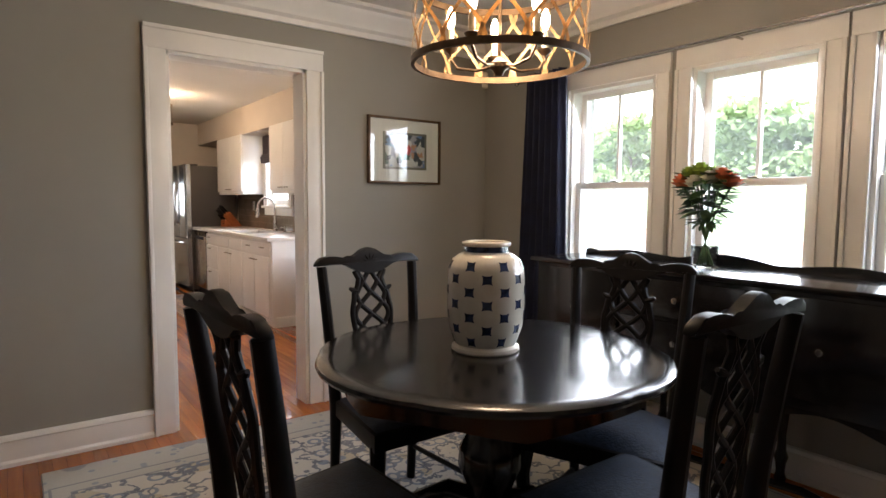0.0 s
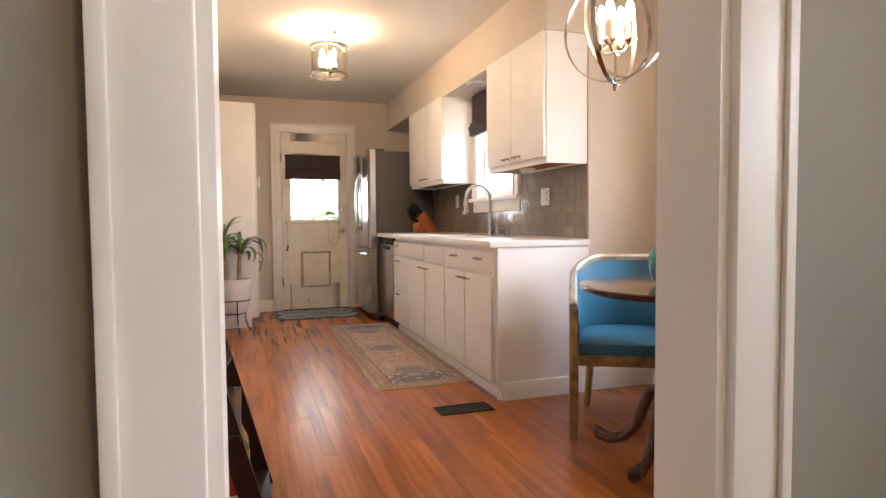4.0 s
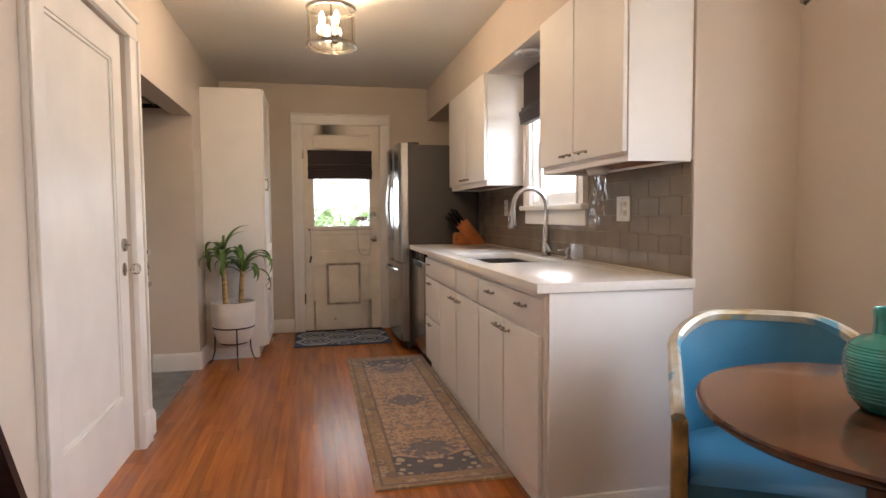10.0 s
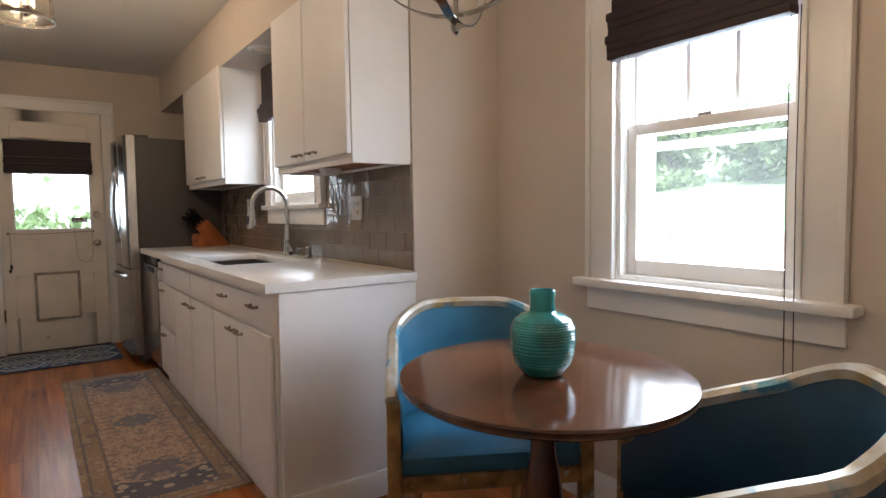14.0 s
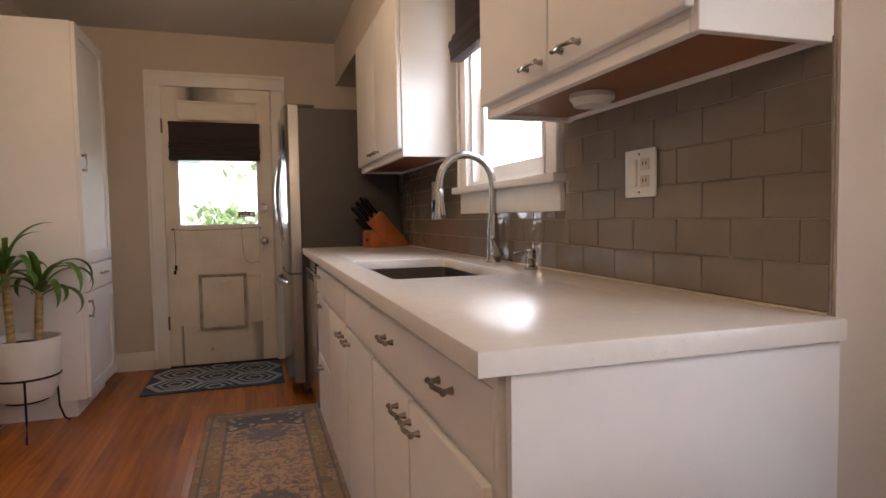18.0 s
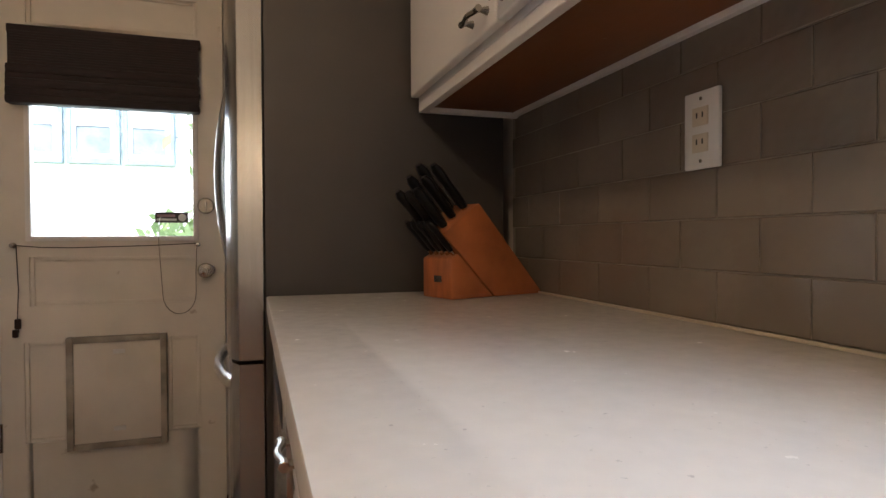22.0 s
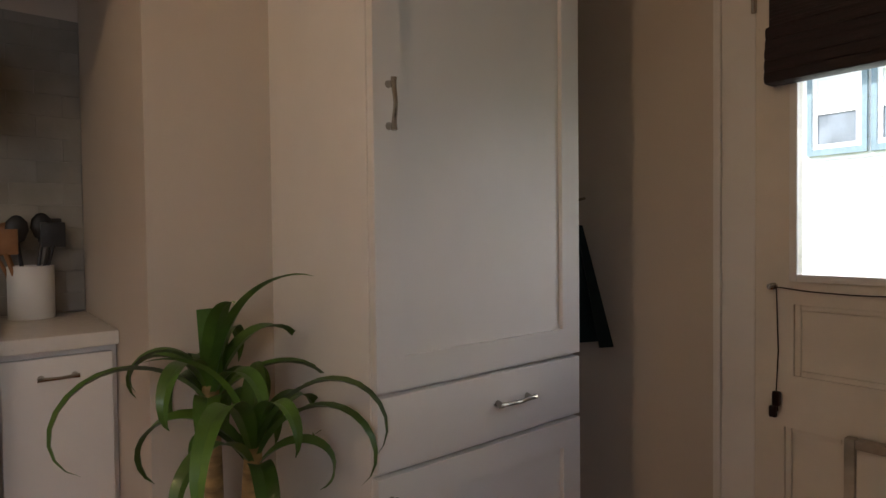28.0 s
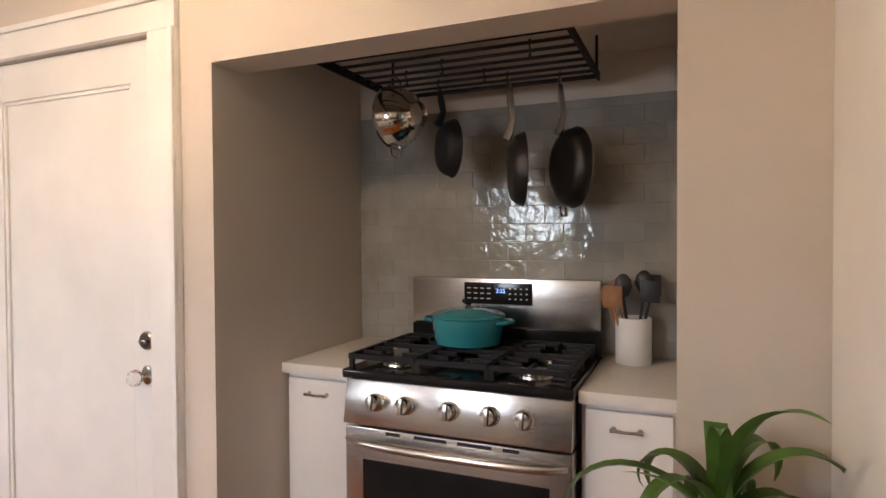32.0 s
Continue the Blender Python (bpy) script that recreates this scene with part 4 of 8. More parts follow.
def wall_unit(name, y0, y1, label, splits, pulls):
    u = thing(name, 4.9, (y0 + y1) / 2, 1.335, label, "cabinet", group="wall cabinets")
    inv = Matrix.Translation((-4.9, -(y0 + y1) / 2, -1.335))
    for nm, b_ in (("side_panel", (UF, XR - 0.004, y0, y0 + 0.018, 1.338, 2.083)), ("side_panel", (UF, XR - 0.004, y1 - 0.018, y1, 1.338, 2.083)),
                   ("floor_panel", (UF + 0.001, XR - 0.004, y0 + 0.0185, y1 - 0.0185, 1.362, 1.38)), ("top_panel", (UF, XR - 0.004, y0 + 0.0185, y1 - 0.0185, 2.06, 2.083)),
                   ("back_rail", (XR - 0.024, XR - 0.0095, y0 + 0.0185, y1 - 0.0185, 1.34, 1.3615)),
                   ("front_rail", (UF, UF + 0.02, y0 + 0.0185, y1 - 0.0185, 1.338, 1.3615))):
        part(nm, shift(B(*b_, bev=0.0015, seg=1), inv), M["cab"], u)
    part("bottom_panel", shift(B(UF + 0.0205, XR - 0.0245, y0 + 0.0188, y1 - 0.0188, 1.350, 1.3615), inv), M["wood_under"], u, "unpainted stained wooden underside")
    for a, b in splits:
        f = part("door", shift(B(UD - 0.002, UF - 0.0015, a + 0.002, b - 0.002, 1.372, 2.082, bev=0.006, seg=3), inv), M["cab"], u)
        for yy in pulls:
            if a < yy < b:
                h = pull(f, "x", UD - 0.002, -1, yy, 1.402)
                h.data.transform(inv)
    return u


wall_unit("wall_cabinet", 6.725, 7.553, "white two-door wall cabinet beside the sink window", [(6.727, 7.155), (7.157, 7.551)], [7.057, 7.215])
wall_unit("wall_cabinet", 8.548, 9.60, "white two-door wall cabinet beside the fridge", [(8.55, 9.06), (9.062, 9.598)], [9.0, 9.13])
solid("puck_light", LA([(0.052, 0.0), (0.052, 0.012), (0.044, 0.02), (0.042, 0.028), (0, 0.028)], seg=32), M["white_plastic"], "round white smoke alarm under the wall cabinet", "smoke alarm", at=pose(4.90, 7.222, 1.3495, 180))
rl = thing("recessed_light", 4.86, 8.0, 2.075, "white recessed eyeball light above the sink", "ceiling light")
part("trim_ring", LA([(0.085, 0), (0.085, -0.006), (0.07, -0.012), (0.06, -0.008), (0.06, 0.0)], seg=36, close=False), M["white_plastic"], rl)
part("lens", LA([(0.0, -0.018), (0.03, -0.016), (0.058, -0.006), (0.058, -0.001), (0, -0.001)], seg=30), M["ivory"], rl)

# ---- fridge ----
fr = thing("fridge", 4.75, 10.08, 0, "stainless steel bottom-freezer fridge with arched handles", "fridge")
inv = Matrix.Translation((-4.75, -10.08, 0))
F0, F1 = 9.625, 10.52
part("body", shift(B(4.403, XR - 0.03, F0, F1, 0.03, 1.73, bev=0.006), inv), M["steel_grey"], fr, "dark grey textured fridge casing")


def bowed(y0, y1, z0, z1, xb, bow=0.05, n=14):
    bm = bmesh.new()
    cols = []
    for i in range(n + 1):
        u = i / n
        y = y0 + (y1 - y0) * u
        e = min(u, 1 - u) * n
        x = xb - bow * (1 - (2 * u - 1) ** 2) - (0 if e > 0.5 else -0.012)
        cols.append([bm.verts.new((x, y, z0)), bm.verts.new((x, y, z1)), bm.verts.new((4.399, y, z1)), bm.verts.new((4.399, y, z0))])
    for a, b in zip(cols, cols[1:]):
        for k in range(4):
            bm.faces.new((a[k], a[(k + 1) % 4], b[(k + 1) % 4], b[k]))
    bm.faces.new(cols[0]), bm.faces.new(list(reversed(cols[-1])))
    return bm


FM = (F0 + F1) / 2
for y0, y1, hy in ((F0 + 0.002, FM - 0.002, FM - 0.05), (FM + 0.002, F1 - 0.002, FM + 0.05)):
    dr = part("door", shift(bowed(y0, y1, 0.745, 1.745, 4.332, bow=0.022), inv), M["steel"], fr)
    pts = [(4.345 - 0.062 * math.sin(math.pi * i / 20) ** 0.8, hy, 0.86 + 0.70 * i / 20) for i in range(21)]
    h = TU(pts, 0.0125, seg=12, flat=1.3)
    part("handle", shift(h, inv), M["steel_h"], dr, "long arched steel handle")
dr = part("freezer_drawer", shift(bowed(F0 + 0.002, F1 - 0.002, 0.075, 0.735, 4.332, bow=0.024, n=22), inv), M["steel"], fr)
pts = [(4.345 - 0.068 * math.sin(math.pi * i / 20) ** 0.7, F0 + 0.09 + 0.71 * i / 20, 0.665) for i in range(21)]
part("handle", shift(TU(pts, 0.014, seg=12, flat=1.3), inv), M["steel_h"], dr, "long arched steel handle")
part("toe_grille", shift(B(4.40, 4.42, F0 + 0.02, F1 - 0.02, 0.0, 0.07), inv), M["dark"], fr)
for y in (F0 + 0.05, F1 - 0.05):
    part("hinge_cover", shift(B(4.35, 4.50, y - 0.04, y + 0.04, 1.732, 1.752, bev=0.008), inv), M["steel_grey"], fr)
tagged(solid("cutting_board", shift(B(-0.015, 0.015, -0.14, 0.14, 0, 0.32, bev=0.006), pose(4.90, 9.86, 1.733, 0, 10, 0)), M["wood_under"], "brown wooden board standing on the fridge", "board"))

# ---- backsplash behind the worktop ----
bs = tagged(new("backsplash"), "glossy taupe subway tile backsplash behind the worktop", "backsplash", kind="structure")
part("grout", box(box(B(XR - 0.006, XR - 0.0005, 6.722, 9.62, 0.896, 1.078), XR - 0.006, XR - 0.0005, 6.722, 7.588, 1.078, 1.345), XR - 0.006, XR - 0.0005, 8.512, 9.62, 1.078, 1.345), M["grout_taupe"], bs)
TW, TH, G = 0.157, 0.0777, 0.0022


def tile_quad(w, h, t=0.007, r=0.004):
    """A pillow-edged tile in the plane x=0, centred, facing -x."""
    bm = bmesh.new()
    a = [bm.verts.new((0, y * w / 2, z * h / 2)) for y, z in ((-1, -1), (1, -1), (1, 1), (-1, 1))]
    b = [bm.verts.new((-t * 0.65, y * w / 2, z * h / 2)) for y, z in ((-1, -1), (1, -1), (1, 1), (-1, 1))]
    c = [bm.verts.new((-t, y * (w / 2 - r), z * (h / 2 - r))) for y, z in ((-1, -1), (1, -1), (1, 1), (-1, 1))]
    for p, q in ((a, b), (b, c)):
        for i in range(4):
            bm.faces.new((p[i], p[(i + 1) % 4], q[(i + 1) % 4], q[i]))
    bm.faces.new(c)
    return bm


tile_cache = {}


def lay_tile(parent, material, x, y0, y1, z0, z1, face=1, name="tile"):
    key = (round(y1 - y0, 3), round(z1 - z0, 3), material.name)
    m = pose(x, (y0 + y1) / 2, (z0 + z1) / 2, 0, 0, 0 if face > 0 else 180)
    if key in tile_cache:
        return again(tile_cache[key], m, parent)
    tile_cache[key] = part(name, tile_quad(y1 - y0, z1 - z0, 0.0022, 0.0012), material, parent, at=m)
    tile_cache[key].data.polygons.foreach_set("use_smooth", [False] * 9)
    return tile_cache[key]


def tile_field(parent, material, x, ya, yb, za, zb, w, h, face=1, off=0.5, skip=None, z_ref=None, y_ref=None):
    z, row = za if z_ref is None else z_ref, 0
    while z < zb - 0.012:
        y = (ya if y_ref is None else y_ref) - (w * off if row % 2 else 0)
        while y < yb:
            a, b, lo, hi = max(y, ya) + G / 2, min(y + w, yb) - G / 2, max(z, za) + G / 2, min(z + h, zb) - G / 2
            if b - a > 0.015 and hi - lo > 0.012:
                bits = [(a, b, lo, hi)]
                if skip:
                    sa, sb, sl, sh = skip
                    out = []
                    for a, b, lo, hi in bits:
                        if b <= sa or a >= sb or hi <= sl or lo >= sh:
                            out.append((a, b, lo, hi))
                        else:
                            if a < sa - 0.02:
                                out.append((a, sa - 0.002, lo, hi))
                            if b > sb + 0.02:
                                out.append((sb + 0.002, b, lo, hi))
                            if lo < sl - 0.012:
                                out.append((max(a, sa), min(b, sb), lo, sl - 0.002))
                    bits = out
                for q in bits:
                    lay_tile(parent, material, x, *q, face)
            y += w
        z += h
        row += 1


part("caulk_line", B(XR - 0.0145, XR - 0.0096, 6.722, 9.62, 0.8955, 0.9005, bev=0.0015), M["ivory"], bs, "pale caulk line above the worktop")
tile_field(bs, M["tile_taupe"], XR - 0.006, 6.722, 9.62, 0.9, 1.35, TW, TH, 1, skip=(7.585, 8.515, 1.082, 2.0), y_ref=6.699)


def outlet(name, x, y, z, w, h, label, kinds):
    o = thing(name, x, y, z, label, "wall outlet")
    part("cover_plate", B(-0.007, 0, -w / 2, w / 2, -h / 2, h / 2, bev=0.003), M["white_plastic"], o)
    n = len(kinds)
    for i, kd in enumerate(kinds):
        yy = (i - (n - 1) / 2) * 0.046
        if kd == "duplex":
            for s in (-1, 1):
                rcp = part("receptacle", B(-0.0095, -0.007, yy - 0.016, yy + 0.016, s * 0.02 - 0.014, s * 0.02 + 0.014, bev=0.003), M["ivory"], o)
                for q in (-0.006, 0.006):
                    part("slot", B(-0.0102, -0.0094, yy + q - 0.0012, yy + q + 0.0012, s * 0.02 - 0.002, s * 0.02 + 0.006), M["dark"], rcp)
        elif kd == "switch":
            part("toggle", B(-0.012, -0.007, yy - 0.016, yy + 0.016, -0.032, 0.032, bev=0.003), M["white_plastic"], o)
    for s in (-1, 1):
        part("screw", shift(LA([(0.003, 0), (0.003, 0.001), (0, 0.0014)], seg=8), pose(-0.007, 0, s * (h / 2 - 0.012), 0, -90)), M["nickel"], o)
    return o


outlet("wall_outlet", XR - 0.0115, 7.21, 1.165, 0.115, 0.115, "white double plate with switches and outlets on the backsplash", ("duplex", "switch"))
outlet("wall_outlet", XR - 0.0115, 8.918, 1.19, 0.072, 0.118, "white outlet plate on the backsplash", ("duplex",))

# ---- pantry ----
pn = thing("pantry_cabinet", 2.99, 9.98, 0, "tall white pantry cabinet with shaker doors", "cabinet")
inv = Matrix.Translation((-2.99, -9.98, 0))
PY0, PY1, PX = 9.66, 10.278, 3.225
part("body", shift(B(XL + 0.001, PX, PY0, PY1, 0.09, 2.15, bev=0.003), inv), M["cab"], pn)
part("toe_kick", shift(B(XL + 0.001, PX - 0.05, PY0 + 0.0, PY1, 0, 0.089), inv), M["cab"], pn)


def shaker(parent, x, y0, y1, z0, z1, name="door", rail=0.065):
    bm = bmesh.new()
    for a in ((y0, y0 + rail, z0, z1), (y1 - rail, y1, z0, z1), (y0 + rail, y1 - rail, z0, z0 + rail), (y0 + rail, y1 - rail, z1 - rail, z1)):
        box(bm, x, x + 0.021, *a)
    bmesh.ops.remove_doubles(bm, verts=bm.verts, dist=1e-5)
    box(bm, x, x + 0.010, y0 + rail, y1 - rail, z0 + rail, z1 - rail)
    return part(name, shift(bm, inv), M["cab"], parent)


f = shaker(pn, PX + 0.001, PY0 + 0.003, PY1 - 0.003, 0.842, 2.145)
h = pull(f, "x", PX + 0.022, 1, PY0 + 0.038, 1.395, 0.10, vertical=True); h.data.transform(inv)
f = part("drawer", shift(B(PX + 0.001, PX + 0.022, PY0 + 0.003, PY1 - 0.003, 0.685, 0.832, bev=0.003), inv), M["cab"], pn)
h = pull(f, "x", PX + 0.022, 1, 10.03, 0.765, 0.12); h.data.transform(inv)
f = shaker(pn, PX + 0.001, PY0 + 0.003, PY1 - 0.003, 0.10, 0.675)
h = pull(f, "x", PX + 0.022, 1, PY0 + 0.032, 0.59, 0.10, vertical=True); h.data.transform(inv)

# ---- range alcove ----
bs2 = tagged(new("backsplash_range"), "glossy sage grey subway tile behind the range", "backsplash", kind="structure")
part("grout", B(AX + 0.0005, AX + 0.006, AL0 + 0.001, AL1 - 0.001, 0.906, 1.86), M["grout_sage"], bs2)
tile_field(bs2, M["tile_sage"], AX + 0.006, AL0 + 0.002, AL1 - 0.002, 0.907, 1.86, 0.1465, 0.0715, -1, z_ref=0.8965, y_ref=7.926)
AF = 2.44


def alcove_unit(y0, y1, py, label):
    u = thing("alcove_cabinet", 2.2, (y0 + y1) / 2, 0, label, "cabinet")
    v = Matrix.Translation((-2.2, -(y0 + y1) / 2, 0))
    part("body", shift(B(AX + 0.008, AF - 0.022, y0, y1, 0.0, 0.867), v), M["cab"], u)
    d2 = part("door", shift(B(AF - 0.021, AF, y0 + 0.012, y1 - 0.012, 0.10, 0.85, bev=0.005), v), M["cab"], u)
    h2 = pull(d2, "x", AF, 1, py, 0.80, 0.09)
    h2.data.transform(v)
    return u


alcove_unit(AL0 + 0.003, 8.338, 8.20, "narrow white cabinet beside the range")
alcove_unit(9.106, AL1 - 0.003, 9.235, "narrow white cabinet beside the range")
for y0, y1 in ((AL0 + 0.002, 8.341), (9.103, AL1 - 0.002)):
    solid("alcove_worktop", B(AX + 0.0065, AF + 0.02, y0, y1, 0.868, 0.905, bev=0.004), M["quartz"], "small white quartz worktop beside the range", "worktop")

rg = thing("gas_range", 2.2, 8.722, 0, "stainless steel gas range with black cast iron grates", "range")
inv = Matrix.Translation((-2.2, -8.722, 0))
RY0, RY1 = 8.345, 9.099
part("body", shift(B(AX + 0.02, 2.43, RY0, RY1, 0.02, 0.90, bev=0.004), inv), M["black_gloss"], rg, "black enamel range body")
part("cooktop", shift(B(AX + 0.09, 2.515, RY0 - 0.002, RY1 + 0.002, 0.886, 0.918, bev=0.012, seg=3), inv), M["black_gloss"], rg)
bm = bmesh.new()
lo = [(2.43, 0.74), (2.515, 0.74), (2.49, 0.884), (2.43, 0.884)]
va = [bm.verts.new((x, RY0 + 0.004, z)) for x, z in lo]
vb = [bm.verts.new((x, RY1 - 0.004, z)) for x, z in lo]
bm.faces.new(va), bm.faces.new(list(reversed(vb)))
for i in range(4):
    bm.faces.new((va[i], vb[i], vb[(i + 1) % 4], va[(i + 1) % 4]))
bmesh.ops.bevel(bm, geom=list(bm.edges), offset=0.004, segments=2, profile=0.5, affect="EDGES")
cp = part("control_panel", shift(bm, inv), M["steel_h"], rg)
for y in (8.465, 8.572, 8.722, 8.852, 8.957):
    m = pose(2.502, y, 0.815, 0, 80, 0)
    kn = part("knob", shift(LA([(0.030, 0), (0.030, 0.006), (0.026, 0.009), (0.0255, 0.03), (0.022, 0.037), (0, 0.038)], seg=28), inv @ m), M["chrome"], rg, "round chrome burner knob")
    part("grip", shift(B(-0.006, 0.006, -0.025, 0.025, 0.034, 0.046, bev=0.003), inv @ m @ pose(0, 0, 0, 0, 0, 90)), M["nickel"], kn)
od = part("oven_door", shift(B(2.43, 2.50, RY0 + 0.004, RY1 - 0.004, 0.19, 0.728, bev=0.006), inv), M["steel_h"], rg)
part("door_glass", shift(B(2.4985, 2.503, RY0 + 0.07, RY1 - 0.07, 0.25, 0.625, bev=0.002), inv), M["black_gloss"], od)
pts = [(2.505 + 0.05 * math.sin(math.pi * i / 16) ** 0.35, RY0 + 0.02 + (RY1 - RY0 - 0.04) * i / 16, 0.69) for i in range(17)]
part("handle", shift(TU(pts, 0.013, seg=12), inv), M["steel_h"], od)
for y0, y1 in ((8.50, 8.55), (8.60, 8.71), (8.745, 8.855), (8.89, 8.94)):
    part("vent_slot", shift(B(2.4985, 2.5015, y0, y1, 0.712, 0.7225, bev=0.001), inv), M["dark"], od)
part("drawer", shift(B(2.43, 2.495, RY0 + 0.004, RY1 - 0.004, 0.04, 0.182, bev=0.006), inv), M["steel_h"], rg)
bgd = part("backguard", shift(B(AX + 0.022, AX + 0.075, RY0, RY1, 1.0, 1.185, bev=0.006), inv), M["steel_h"], rg)
part("backguard_foot", shift(B(AX + 0.022, AX + 0.09, RY0 + 0.006, RY1 - 0.006, 0.90, 1.0, bev=0.004), inv), M["black_gloss"], rg)
dsp = part("display", shift(B(AX + 0.074, AX + 0.0785, 8.572, 8.846, 1.085, 1.168, bev=0.001), inv), M["black_gloss"], rg)
for r_ in range(3):
    for k in range(4):
        part("key_mark", shift(B(AX + 0.0785, AX + 0.0795, 8.585 + k * 0.027, 8.600 + k * 0.027, 1.105 + r_ * 0.02, 1.108 + r_ * 0.02), inv), M["white_plastic"], dsp)
    for k in range(4):
        part("key_mark", shift(B(AX + 0.0785, AX + 0.0795, 8.755 + k * 0.022, 8.763 + k * 0.022, 1.105 + r_ * 0.02, 1.109 + r_ * 0.02), inv), M["white_plastic"], dsp)


def digits(parent, text, m, size, material, name="digits"):
    c = bpy.data.curves.new(name, "FONT")
    c.body, c.size, c.align_x, c.align_y, c.extrude = text, size, "CENTER", "CENTER", 0.0004
    tmp = bpy.data.objects.new(name, c)
    me = bpy.data.meshes.new_from_object(tmp)
    bpy.data.objects.remove(tmp)
    me.materials.append(material)
    ob = new(name, me)
    ob.parent = parent
    ob.matrix_basis = m
    return ob


digits(dsp, "2:25", inv @ pose(AX + 0.0795, 8.722, 1.137, 90, 0, 90), 0.022, glow_mat("blue_clock_glow", (0.1, 0.35, 1.0), 0.22))
# burners and grates
for x, y, r in ((2.38, 8.49, 0.045), (2.14, 8.49, 0.038), (2.26, 8.722, 0.05), (2.38, 8.955, 0.05), (2.14, 8.955, 0.038)):
    part("burner", shift(LA([(r + 0.012, 0), (r + 0.01, 0.008), (r, 0.01), (r, 0.016), (r - 0.004, 0.02), (0, 0.021)], seg=24, at=(x, y, 0.917)), inv), M["nickel"], rg)
for k in range(3):
    y0 = RY0 + 0.015 + k * 0.243
    y1 = y0 + 0.236
    bm = bmesh.new()
    z = 0.955
    for a, b in (((2.035, y0, z), (2.485, y0, z)), ((2.035, y1, z), (2.485, y1, z)), ((2.035, y0, z), (2.035, y1, z)), ((2.485, y0, z), (2.485, y1, z))):
        bar(bm, a, b, 0.014, 0.016)
    for x in (2.11, 2.185, 2.335, 2.41):
        bar(bm, (x, y0, z), (x, y0 + 0.08, z), 0.011, 0.016), bar(bm, (x, y1, z), (x, y1 - 0.08, z), 0.011, 0.016)
    bar(bm, (2.26, y0, z), (2.26, y1, z), 0.012, 0.016)
    bar(bm, (2.035, (y0 + y1) / 2, z), (2.11, (y0 + y1) / 2, z), 0.011, 0.016), bar(bm, (2.485, (y0 + y1) / 2, z), (2.41, (y0 + y1) / 2, z), 0.011, 0.016)
    for x in (2.04, 2.26, 2.48):
        for y in (y0 + 0.004, y1 - 0.004):
            bar(bm, (x, y, 0.917), (x, y, z), 0.014, 0.014)
    part("grate", shift(bm, inv), M["black_iron"], rg)

# ---- big loose things, dining room and nook: table tops first ----

# ---- dining room ----
RUGM = bpy.data.materials.new("floral_rug_wool")


